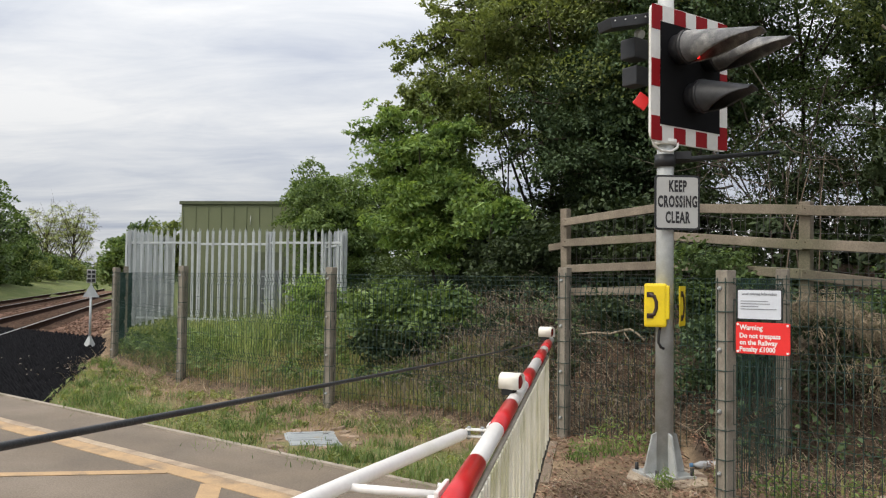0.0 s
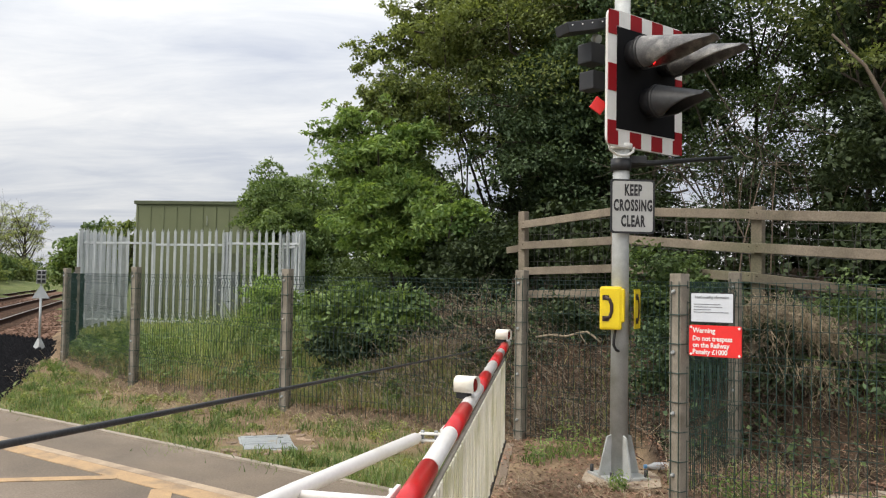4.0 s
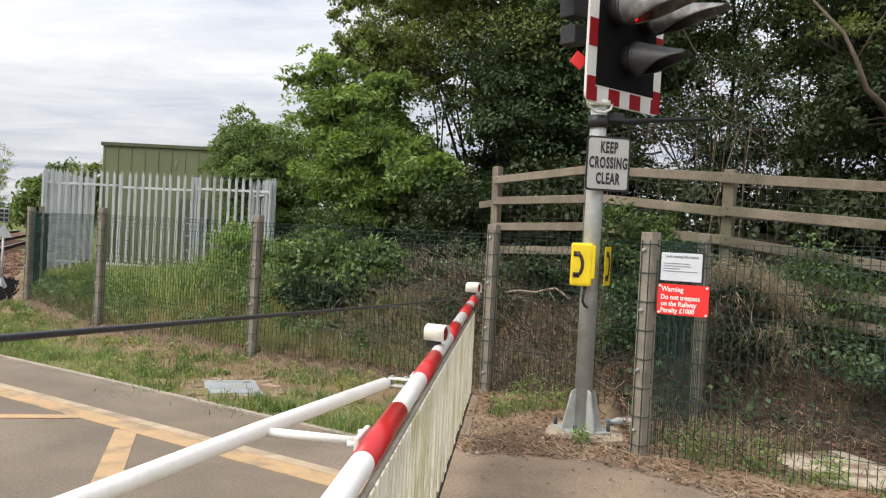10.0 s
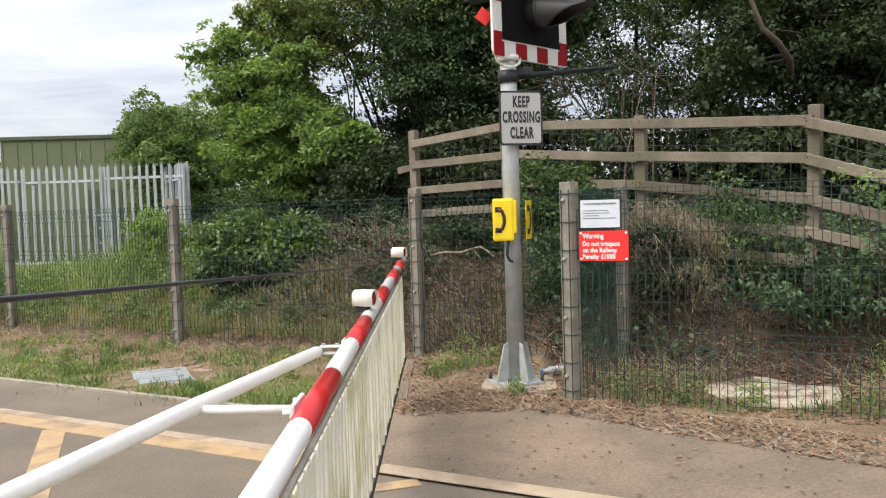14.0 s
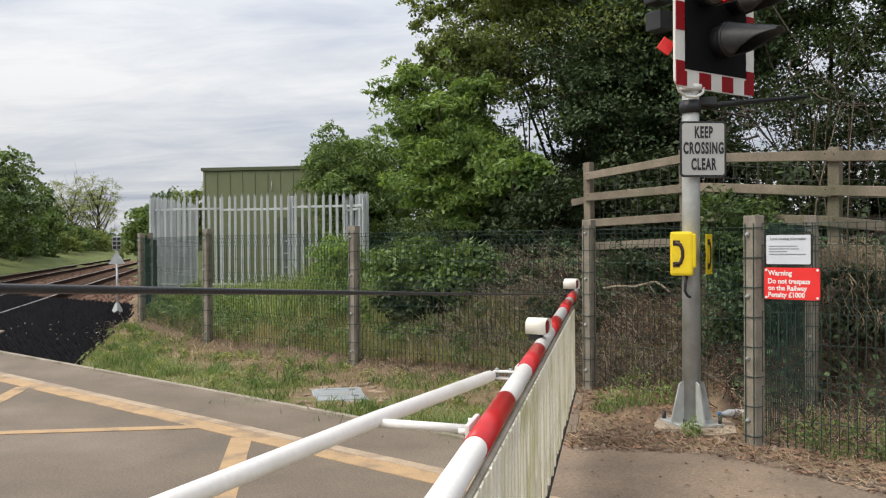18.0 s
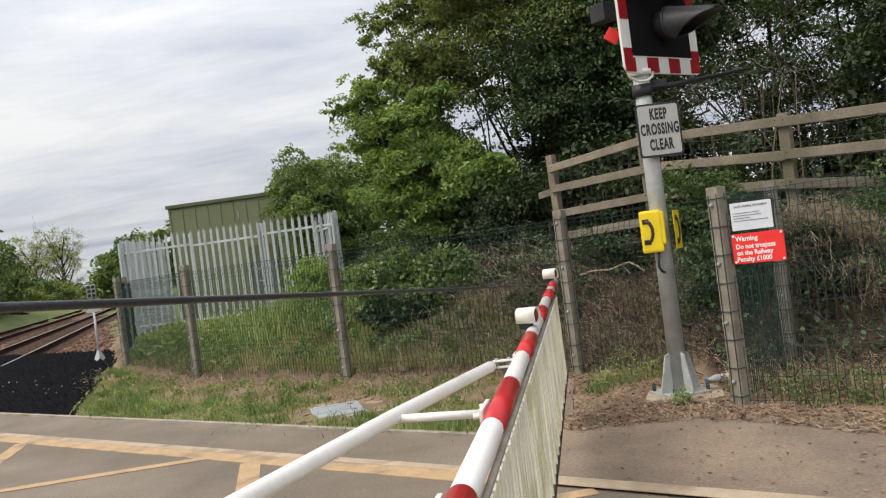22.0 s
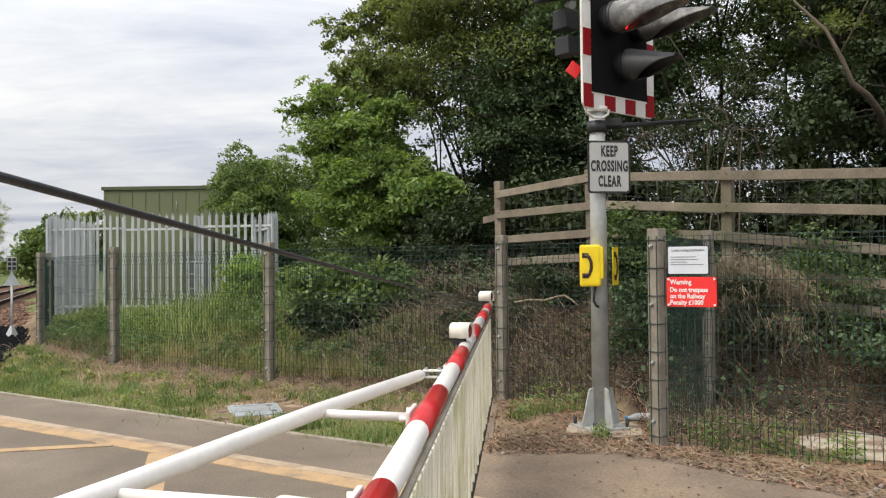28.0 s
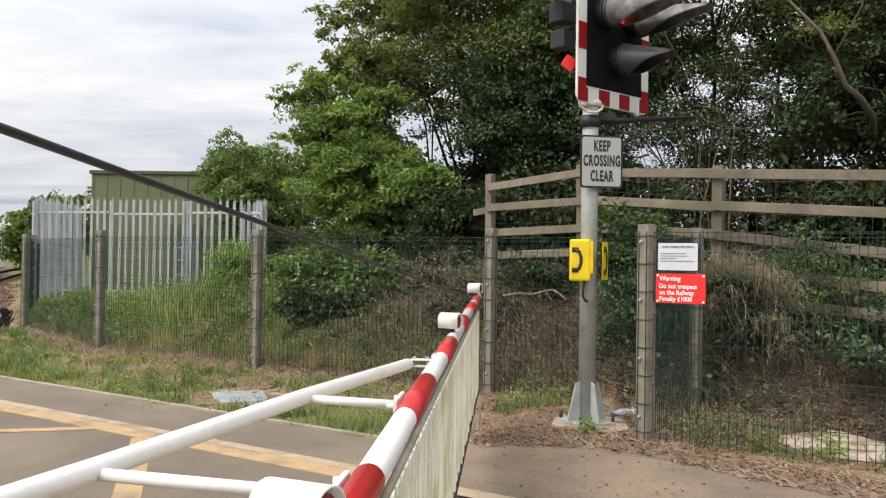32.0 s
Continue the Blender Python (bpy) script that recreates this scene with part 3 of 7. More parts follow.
def railway_track(n0, n1):
    t = thing("railway_track", "pair of rusty steel rails with shiny heads on ballast", "railway track", on_track((n0 + n1) / 2, 0), "railway tracks", "structure", turn=math.degrees(math.atan2(U[1], U[0])))
    for side in (-1, 1):
        bm = box((720, 0.13, 0.02), (365, side * 0.7175, -0.148))
        box((720, 0.02, 0.10), (365, side * 0.7175, -0.09), bm=bm)
        box((720, 0.066, 0.035), (365, side * 0.7175, -0.025), bm=bm)
        rail = part("rail", bm, M_RUST, t)
        part("rail_head", box((720, 0.05, 0.004), (365, side * 0.7175, -0.0055)), M_RAILTOP, rail, "polished running surface of the rail")
    first = part("sleeper", box((0.24, 2.4, 0.12), (0, 0, -0.215), 0.015), M_SLEEPER, t)
    for k in range(70):
        s = first if k == 0 else new("sleeper", first.data)
        s.parent = t
        s.location = (15.5 + 0.65 * k, 0, 0)
    return t


railway_track(RAILS[0], RAILS[1])
railway_track(RAILS[2], RAILS[3])
# loose stones on the ballast
st_n, st_u = rng.uniform(-10.6, -1.9, 11000), 15 + 42 * rng.random(11000) ** 1.5
keep = np.min(np.abs(st_n[:, None] - np.array(RAILS)[None]), 1) > 0.10
st_n, st_u = st_n[keep], st_u[keep]
c = N[None] * st_n[:, None] + U[None] * st_u[:, None]
c = np.column_stack([c, np.full(len(c), -0.18)])
octa = np.array([(1, 0, 0), (-1, 0, 0), (0, 1, 0), (0, -1, 0), (0, 0, 0.8), (0, 0, -0.8)])
of = np.array([(0, 2, 4), (2, 1, 4), (1, 3, 4), (3, 0, 4), (2, 0, 5), (1, 2, 5), (3, 1, 5), (0, 3, 5)])


def lumps(name, centres, size, material, parent=None):
    k = len(centres)
    v = octa[None] * rng.uniform(0.55, 1.25, (k, 6, 1)) * rng.uniform(size[0], size[1], (k, 1, 1))
    a = rng.uniform(0, 6.28, k)
    v = np.stack([v[..., 0] * np.cos(a)[:, None] - v[..., 1] * np.sin(a)[:, None], v[..., 0] * np.sin(a)[:, None] + v[..., 1] * np.cos(a)[:, None], v[..., 2]], -1) + centres[:, None]
    return raw_mesh(name, v.reshape(-1, 3), (of[None] + 6 * np.arange(k)[:, None, None]).reshape(-1, 3), material, parent)


tagged(lumps("ballast_stones", c, (0.03, 0.055), M_BALLAST), "loose brown ballast stones between the rails", "stones", kind="stuff")


# ---- black spiked trespass mats ----
def trespass_mats():
    t = thing("trespass_guard_mats", "black rubber anti-trespass mats with rows of spikes", "trespass guard", kind="")
    # bands across the railway: from n0 to n1, starting at the road edge line with that offset
    for n0, n1, start in ((-1.25, -3.0, 5.32), (-3.0, -3.86, 6.55), (-4.08, -5.30, 6.55), (-5.52, -7.26, 6.55), (-7.5, -8.7, 6.55), (-8.93, -10.2, 6.55)):
        a, b = across(n0, start), across(n1, start)
        far0, far1 = across(n0, start + 6.1 - (start - 5.32)), across(n1, start + 6.1 - (start - 5.32))
        slab("mat_sheet", [a, far0, far1, b], -0.25, -0.03, M_RUBBER, "", "", parent=t)
        verts, faces = [], []
        base = np.array([(-1, -1, 0), (1, -1, 0), (1, 1, 0), (-1, 1, 0), (0, 0, 1)])
        rows = int(abs(n1 - n0) / 0.115)
        for i in range(rows):
            n = n0 + (n1 - n0) * (i + 0.5) / rows
            ua, ub = np.dot(U, across(n, start)), np.dot(U, far0) + (np.dot(U, far1) - np.dot(U, far0)) * (i + 0.5) / rows
            for k in range(int((ub - ua) / 0.13)):
                u = ua + 0.13 * (k + 0.5)
                p = N * (n + rng.normal(0, 0.008)) + U * (u + rng.normal(0, 0.01))
                s, hgt = 0.05 * rng.uniform(0.85, 1.1), rng.uniform(0.05, 0.095)
                q = base * (s, s, hgt)
                q[4, :2] += rng.normal(0, 0.012, 2)
                ca, sa = U[1], -U[0]
                q = np.column_stack([q[:, 0] * ca - q[:, 1] * sa, q[:, 0] * sa + q[:, 1] * ca, q[:, 2]]) + (p[0], p[1], -0.032)
                f = 5 * len(verts)
                verts.append(q)
                faces += [(f, f + 1, f + 4), (f + 1, f + 2, f + 4), (f + 2, f + 3, f + 4), (f + 3, f, f + 4)]
        ob = raw_mesh("mat_surface", np.concatenate(verts), faces, M_RUBBER, t)
        ob["kind"] = "stuff"
    return t


trespass_mats()


# ---- the weld-mesh fence ----
def wire_panel(name, p, q, parent, top=1.47, spacing=0.05, base=0.04, rise=(0.0, 0.0)):
    """A bent-mesh panel from p to q: upright wires with folds, and level wires."""
    p, q = np.array(p, float), np.array(q, float)
    length = np.linalg.norm(q - p)
    d = (q - p) / length
    out = np.array((-d[1], d[0]))
    prof = [(base, 0), (0.42, 0), (0.47, 0.028), (0.52, 0), (0.90, 0), (0.95, 0.028), (1.0, 0), (top - 0.14, 0), (top - 0.09, 0.03), (top - 0.04, 0), (top, 0)]
    level = [base + 0.02, 0.22, 0.42, 0.47, 0.52, 0.71, 0.90, 0.95, 1.0, 1.17, top - 0.14, top - 0.09, top - 0.04, top - 0.005]
    r, thin = 0.0028, 0.0020
    ring = np.array([(1, 0), (0, 1), (-1, 0), (0, -1)]) * r
    V, F, n = [], [], 0
    count = int(length / spacing)
    for k in range(count + 1):
        s = length * k / count
        lift = rise[0] + (rise[1] - rise[0]) * s / length
        for z, o in prof:
            c = p + d * s + out * o
            V += [(c[0] + a, c[1] + b, z + lift) for a, b in ring]
        for j in range(len(prof) - 1):
            for e in range(4):
                F.append((n + 4 * j + e, n + 4 * j + (e + 1) % 4, n + 4 * j + 4 + (e + 1) % 4, n + 4 * j + 4 + e))
        n += 4 * len(prof)
    offs = {0.47: 0.028, 0.95: 0.028, top - 0.09: 0.03}
    for z in level:
        o = offs.get(z, 0.0) + 0.004
        for s, lift in ((0.0, rise[0]), (length, rise[1])):
            c = p + d * s + out * o
            V += [(c[0] + out[0] * a, c[1] + out[1] * a, z + lift + b) for a, b in ring * (thin / r)]
        for e in range(4):
            F.append((n + e, n + (e + 1) % 4, n + 4 + (e + 1) % 4, n + 4 + e))
        n += 8
    return raw_mesh(name, V, F, M_MESH, parent)


def fence_post(at, h, turn, parent, w=0.092):
    """A square weathered post set on its edge, the mesh ends wrapped round its face and bolted."""
    m = pose(at[0], at[1], 0, 0, 0, turn)
    post = part("post", box((w, w, h + 0.3), (0, 0, (h - 0.3) / 2), 0.006, m=m), M_POSTWOOD, parent)
    f = -w / 2
    for x in (-w * 0.30, w * 0.40):
        part("edge_wire", tube(m @ Vector((x, f - 0.006, 0.05)), m @ Vector((x, f - 0.006, h - 0.05)), 0.0032, seg=5), M_MESH, post)
    for k in range(8):
        z = 0.10 + k * (h - 0.18) / 7
        part("clip", hose([m @ Vector(p) for p in ((-w * 0.58, 0.0, z), (-w * 0.55, f - 0.004, z), (w * 0.5, f - 0.008, z), (w * 0.57, f + 0.01, z), (w * 0.57, 0.02, z))], 0.0034, 5), M_MESH, post)
    for k in range(4):
        z = 0.20 + k * (h - 0.32) / 3
        bolt = part("bolt", tube(m @ Vector((-w * 0.10, f, z)), m @ Vector((-w * 0.10, f - 0.012, z)), 0.015, 0.013, 10), M_COVER, post, "grey round washer")
        part("bolt_head", tube(m @ Vector((-w * 0.10, f - 0.012, z)), m @ Vector((-w * 0.10, f - 0.022, z)), 0.009, 0.007, 6), M_GALV, bolt)
    return post


def mesh_fence():
    t = thing("weldmesh_fence", "green weld-mesh fence on grey weathered posts around the verge", "fence")
    for key, h, turn in (("corner", 1.55, -22), ("a", 1.56, -14), ("b", 1.545, -18), ("c", 1.555, -27), ("back", 1.55, -22), ("front", 1.52, -46)):
        fence_post(FENCE[key], h, turn, t)
    far = (-11.35, 18.55)
    mid = ((FENCE["corner"][0] + far[0]) / 2, (FENCE["corner"][1] + far[1]) / 2)
    fence_post(mid, 1.6, -60, t)
    right_mid = (FENCE["front"][0] + 2.62 * 0.92, FENCE["front"][1] - 2.62 * 0.391)
    fence_post(right_mid, 1.52, -23, t)
    chain = [FENCE["corner"], FENCE["a"], FENCE["b"], FENCE["c"], FENCE["back"], FENCE["front"], right_mid, FENCE["end"]]
    for p, q in list(zip(chain, chain[1:])) + [(FENCE["corner"], mid), (mid, far)]:
        wire_panel("mesh_panel", p, q, t)
    return t


mesh_fence()


# ---- post and rail fence on the bank ----
# each post: x, y, its top, and the heights of its rails
POSTS = [
    (-0.33, 9.70, 2.26, (2.10, 1.86, 1.565, 1.305)),
    (0.68, 8.84, 2.28, (2.19, 1.895, 1.61, 1.335)),
    (1.79, 7.68, 2.14, (2.055, 1.77, 1.51, 1.22, 0.98)),
    (2.98, 6.88, 2.10, (1.965, 1.672, 1.35, 1.09, 0.855)),
    (3.72, 5.50, 1.66, (1.54, 1.26, 1.0, 0.82)),
    (4.4, 4.1, 1.42, (1.28, 1.0, 0.74, 0.55)),
]


def rail_fence():
    t = thing("post_and_rail_fence", "weathered timber post-and-rail fence along the overgrown bank", "fence")
    for k, (x, y, z, _) in enumerate(POSTS):
        g = float(height(x, y))
        turn = (-42, -44, -36, -45, -62, -62)[k]
        post = box((0.10, 0.078, z - g + 0.4), (0, 0, (z + g - 0.4) / 2), 0.008, m=pose(x, y, 0, rng.normal(0, 0.5), rng.normal(0, 0.5), turn))
        part("post", post, M_RAILWOOD, t)
    # a broken rail beyond the first post
    stub = Matrix.Translation((-0.44, 9.80, 1.83)) @ Vector((-0.76, 0.62, -0.12)).to_track_quat("X", "Z").to_matrix().to_4x4()
    part("rail", box((0.30, 0.036, 0.080), (0, 0, 0), 0.006, m=stub), M_RAILWOOD, t, "short broken rail end")
    for p, q in zip(POSTS, POSTS[1:]):
        a, b = Vector(p[:3]), Vector(q[:3])
        d = b - a
        side = Vector((d.y, -d.x, 0)).normalized() * 0.062
        for z0, z1 in zip(p[3], q[3]):
            e0, e1 = Vector((a.x, a.y, z0 + rng.normal(0, 0.006))) + side, Vector((b.x, b.y, z1 + rng.normal(0, 0.006))) + side
            mid, rot = (e0 + e1) / 2, (e1 - e0).to_track_quat("X", "Z").to_matrix().to_4x4()
            rail = box(((e1 - e0).length + 0.05, 0.036, 0.086), (0, 0, 0), 0.006, m=Matrix.Translation(mid) @ rot)
            part("rail", rail, M_RAILWOOD, t)
            for e, s_ in ((e0, 1), (e1, -1)):
                c = e + (e1 - e0).normalized() * 0.03 * s_
                part("nail", tube(c + side * 0.28 + Vector((0, 0, 0.015)), c + side * 0.36 + Vector((0, 0, 0.015)), 0.005, seg=6), M_RUST, t)
        # stock wire stapled behind the rails, slack and leaning
        bm = bmesh.new()
        count = 17
        for i in range(count + 1):
            w = a.lerp(b, i / count) - side * 0.9
            lean = Vector((rng.normal(0, 0.03), rng.normal(0, 0.02), 0))
            hose([w + Vector((0, 0, -0.13)) + lean, w + Vector((0, 0, -0.6)) + lean * rng.normal(0, 0.8), w + Vector((0, 0, -1.15)) - lean], 0.0030, 3, bm)
        for z in (0.14, 0.27, 0.42, 0.58, 0.76, 0.95):
            hose([a.lerp(b, f) - side * 0.9 - Vector((0, 0, z + 0.03 * math.sin(math.pi * f) * rng.random())) for f in (0, 0.25, 0.5, 0.75, 1)], 0.0030, 3, bm)
        part("stock_wire", bm, M_WIRE, t)["kind"] = "stuff"
    return t


rail_fence()


# ---- palisade enclosure and relay building ----
def pale_mesh(h, deep):
    """One W-section pale with a triple-pointed top."""
    xs = [-0.035, -0.018, 0.0, 0.018, 0.035]
    ys = [0.0, -deep, 0.004 - 0.3 * deep, -deep, 0.0]
    tops = [h - 0.05, h - 0.10, h, h - 0.10, h - 0.05]
    bm = bmesh.new()
    for back in (0.0, 0.004):
        low = [bm.verts.new((x, y + back, 0.05)) for x, y in zip(xs, ys)]
        high = [bm.verts.new((x, y + back, z)) for x, y, z in zip(xs, ys, tops)]
        for k in range(4):
            bm.faces.new((low[k], low[k + 1], high[k + 1], high[k]))
    me = bpy.data.meshes.new("pale")
    bm.to_mesh(me); bm.free()
    me.materials.append(M_GALV_PALE)
    return me


def palisade():
    t = thing("palisade_fence", "galvanised steel palisade fence with pointed pales", "fence")
    shallow, stout = pale_mesh(2.49, 0.014), pale_mesh(2.49, 0.042)
    legs = [((-11.5, 18.62), (-5.8, 18.2), (0.10, 0.06)), ((-5.8, 18.2), (-7.9, 21.9), (0.06, 0.1)), ((-11.5, 18.62), (-12.45, 22.3), (0.1, 0.1))]
    for p, q, lift in legs:
        p, q = np.array(p), np.array(q)
        length = np.linalg.norm(q - p)
        d = (q - p) / length
        turn = math.degrees(math.atan2(d[1], d[0]))
        count = round(length / 0.178)
        for k in range(count + 1):
            c = p + (q - p) * k / count
            ob = new("pale", shallow if length > 5 else stout)
            ob.parent = t
            ob.matrix_world = pose(c[0], c[1], lift[0] + (lift[1] - lift[0]) * k / count + rng.normal(0, 0.008), rng.normal(0, 0.4), rng.normal(0, 0.3), turn)
        bays = 3 if length > 5 else 2
        for k in range(bays + 1):
            c = p + (q - p) * k / bays + np.array((-d[1], d[0])) * 0.06
            g = float(height(*c))
            part("post", box((0.07, 0.05, 2.56), (0, 0, 1.1 + lift[0]), 0.004, m=pose(c[0], c[1], 0, 0, 0, turn)), M_GALV_PALE, t)
        for k in range(bays):
            a, b = p + (q - p) * k / bays, p + (q - p) * (k + 1) / bays
            for z in (0.28, 2.12 - 0.035 * (k % 2)):
                c = (a + b) / 2 + np.array((-d[1], d[0])) * 0.025
                part("rail", box((length / bays - 0.06, 0.045, 0.05), (0, 0, z + lift[0]), 0.004, m=pose(c[0], c[1], 0, 0, 0, turn)), M_GALV_PALE, t)
    return t


palisade()


M_CASE = surface("dull_grey_case", (0.14, 0.15, 0.15), (0.10, 0.11, 0.11), 0.6, 5, 60, 0.05)


def relay_building():
    t = thing("relay_building", "olive-green clad railway equipment building with a flat roof", "building", (-10.1, 21.85, 0), turn=5)
    w, dp, h = 3.45, 2.6, 3.44
    part("wall", box((w, dp, h), (0, dp / 2, h / 2), 0.01), M_REB, t)
    part("roof", box((w + 0.1, dp + 0.1, 0.10), (0, dp / 2, h + 0.05), 0.012), M_REB_DARK, t)
    for k in range(10):
        part("seam", box((0.025, 0.018, h - 0.02), (-w / 2 + 0.05 + k * (w - 0.1) / 9, -0.009, h / 2)), M_REB, t)
    part("door", box((0.9, 0.04, 2.0), (0.9, -0.03, 1.1), 0.006), M_REB_DARK, t)
    part("vent_pipe", tube((0.32, -0.03, 2.85), (0.32, -0.03, 3.12), 0.009, seg=8), M_GALV, t, "pale upright pipe on the wall")
    box_thing = thing("equipment_case", "grey steel equipment case behind the palisade", "cabinet", (-8.15, 19.5, float(height(-8.15, 19.5))), turn=5)
    part("case", box((0.55, 0.4, 1.25), (0, 0, 0.68), 0.02), M_CASE, box_thing)
    for z in (0.5, 0.85, 1.15):
        part("louvre", box((0.3, 0.02, 0.03), (0, -0.205, z)), M_GALV, box_thing)
    part("plinth", box((0.6, 0.45, 0.1), (0, 0, 0.0)), M_CONCRETE, box_thing)


relay_building()


# ---- small railway furniture ----
def whistle_post():
    x, y = -10.05, 15.0
    t = thing("track_marker_post", "slim white post with a grey triangular plate and a striped head", "marker post", (x, y, -0.03), turn=34)
    part("pole", tube((0, 0, 0), (0, 0, 1.28), 0.022, seg=10), M_GALV_PALE, t)
    part("foot", tube((0, 0, 0), (0, 0, 0.22), 0.13, 0.03, 4), M_GALV, t, "flared grey foot")
    bm = bmesh.new()
    pts = [(-0.16, 0), (0.16, 0), (0, 0.27)]
    f = [bm.verts.new((a, -0.03, 1.0 + b)) for a, b in pts]
    g = [bm.verts.new((a, -0.045, 1.0 + b)) for a, b in pts]
    bm.faces.new(f); bm.faces.new(g[::-1])
    for k in range(3):
        bm.faces.new((f[k], f[(k + 1) % 3], g[(k + 1) % 3], g[k]))
    part("triangle_plate", bm, M_GALV_PALE, t, "grey triangular plate seen from behind")
    head = part("head", box((0.17, 0.07, 0.27), (0, 0, 1.42), 0.01), M_SIGNGREY, t)
    for k in range(3):
        for side in (-1, 1):
            part("slot", box((0.062, 0.02, 0.058), (side * 0.041, -0.036, 1.335 + 0.085 * k)), M_BLACK, head)


whistle_post()


M_BUFF = surface("buff_paint", (0.30, 0.235, 0.14), (0.24, 0.185, 0.11), 0.7, 5, 60, 0.1)


def track_box():
    x, y, z = on_track(-6.4, 27.5, -0.3)
    t = thing("trackside_box", "small buff steel box on a short leg beside the rails", "junction box", (x, y, z), turn=30)
    part("leg", tube((0, 0, 0), (0, 0, 0.85), 0.05, seg=8), M_RUST, t)
    part("case", box((0.42, 0.3, 0.34), (0, 0, 0.98), 0.02), M_BUFF, t)
    part("lid", box((0.46, 0.34, 0.04), (0, 0, 1.17), 0.01), M_BUFF, t)


track_box()


# ---- the road signal ----
MAST = (0.535, 6.36)


def road_signal():
    t = thing("crossing_signal", "road signal on a grey mast with a red and white board", "traffic signal", (MAST[0], MAST[1], 0.0))
    mast = part("mast", tube((0, 0, 0.04), (0.004, 0, 3.66), 0.066, 0.058, 20), M_GALV, t, "grey galvanised mast")
    part("mast_cap", tube((0.004, 0, 3.66), (0.004, 0, 3.70), 0.064, 0.05, 20), M_GALV, mast)
    for k in range(4):
        a = math.radians(28 + 90 * k)
        bm = bmesh.new()
        d, s = Vector((math.cos(a), math.sin(a), 0)), Vector((-math.sin(a), math.cos(a), 0)) * 0.007
        prof = [(0.05, 0.05), (0.165, 0.05), (0.165, 0.075), (0.10, 0.330), (0.05, 0.35)]
        f = [bm.verts.new(d * r + Vector((0, 0, z)) + s) for r, z in prof]
        g = [bm.verts.new(d * r + Vector((0, 0, z)) - s) for r, z in prof]
        bm.faces.new(f); bm.faces.new(g[::-1])
        for j in range(5):
            bm.faces.new((f[j], f[(j + 1) % 5], g[(j + 1) % 5], g[j]))
        part("gusset", bm, M_GALV, mast, "welded steel gusset at the mast foot")
    part("base_plate", box((0.33, 0.33, 0.018), (0, 0, 0.044), 0.003, m=pose(0, 0, 0, 0, 0, 28)), M_GALV, mast)
    for k in range(4):
        a = math.radians(73 + 90 * k)
        part("anchor_bolt", tube((0.20 * math.cos(a), 0.20 * math.sin(a), 0.03), (0.20 * math.cos(a), 0.20 * math.sin(a), 0.105), 0.014, seg=8), M_BLACK, mast)
    # board: left edge at the mast, running back to the right; its own space: x along it, y away from the road user, z up
    bw, bh = 0.885, 1.0
    ang = math.degrees(math.atan2(0.68, 0.64))
    m = pose(0.422 - MAST[0], 6.14 - MAST[1], 2.445, 0, 0, ang)

    def rounded(w, h, r, y0, y1, ox=0.0, oz=0.0):
        bm = bmesh.new()
        pts = []
        for cx, cz, a0 in ((w - r, r, -90), (w - r, h - r, 0), (r, h - r, 90), (r, r, 180)):
            pts += [(cx + r * math.cos(math.radians(a0 + 22.5 * k)), cz + r * math.sin(math.radians(a0 + 22.5 * k))) for k in range(5)]
        f = [bm.verts.new(m @ Vector((a + ox, y0, b + oz))) for a, b in pts]
        g = [bm.verts.new(m @ Vector((a + ox, y1, b + oz))) for a, b in pts]
        bm.faces.new(f); bm.faces.new(g[::-1])
        for k in range(len(pts)):
            bm.faces.new((f[k], f[(k + 1) % len(pts)], g[(k + 1) % len(pts)], g[k]))
        return bm

    board = part("backing_board", rounded(bw, bh, 0.06, 0.0, 0.02), M_WHITESHEET, t, "white-edged backing board")
    part("inner_board", box((bw - 0.2, 0.004, bh - 0.25), (bw / 2, -0.003, bh / 2 + 0.005), 0, m), M_BOARD, board, "matt black field of the board")
    b, hb = 0.10, 0.125
    for k in (0, 2, 4):
        z0 = bh * k / 5
        for x in (b / 2, bw - b / 2):
            part("red_block", box((b - 0.012, 0.005, bh / 5 - (0.03 if k in (0, 4) else 0)), (x, -0.003, z0 + bh / 10), 0, m), M_REDBOARD, board)
    for k in (2, 4):
        for z in (hb / 2, bh - hb / 2):
            part("red_block", box((bw / 7, 0.005, hb - 0.012), (bw * (k + 0.5) / 7, -0.0032, z), 0, m), M_REDBOARD, board)
    for z in (hb / 2, bh - hb / 2):
        for x in (bw / 14, bw * 13 / 14):
            part("red_block", box((bw / 7 - 0.02, 0.005, hb - 0.02), (x, -0.0036, z), 0, m), M_REDBOARD, board)
    for name, x, z, r, length, lens in (("red_lamp", 0.285, 0.70, 0.115, 0.58, M_REDLENS), ("red_lamp", 0.64, 0.70, 0.115, 0.58, M_REDLENS), ("amber_lamp", 0.46, 0.365, 0.115, 0.40, M_AMBER)):
        lamp = part(name, tube(m @ Vector((x, -0.004, z)), m @ Vector((x, -0.13, z)), r * 0.94, r, 24), M_BLACK, t)
        part("lens", tube(m @ Vector((x, -0.13, z)), m @ Vector((x, -0.138, z)), r * 0.88, r * 0.8, 24), lens, lamp, "round signal lens")
        # a long hood, cut away below towards its tip
        bm = bmesh.new()
        rows, seg = 9, 20
        grid = []
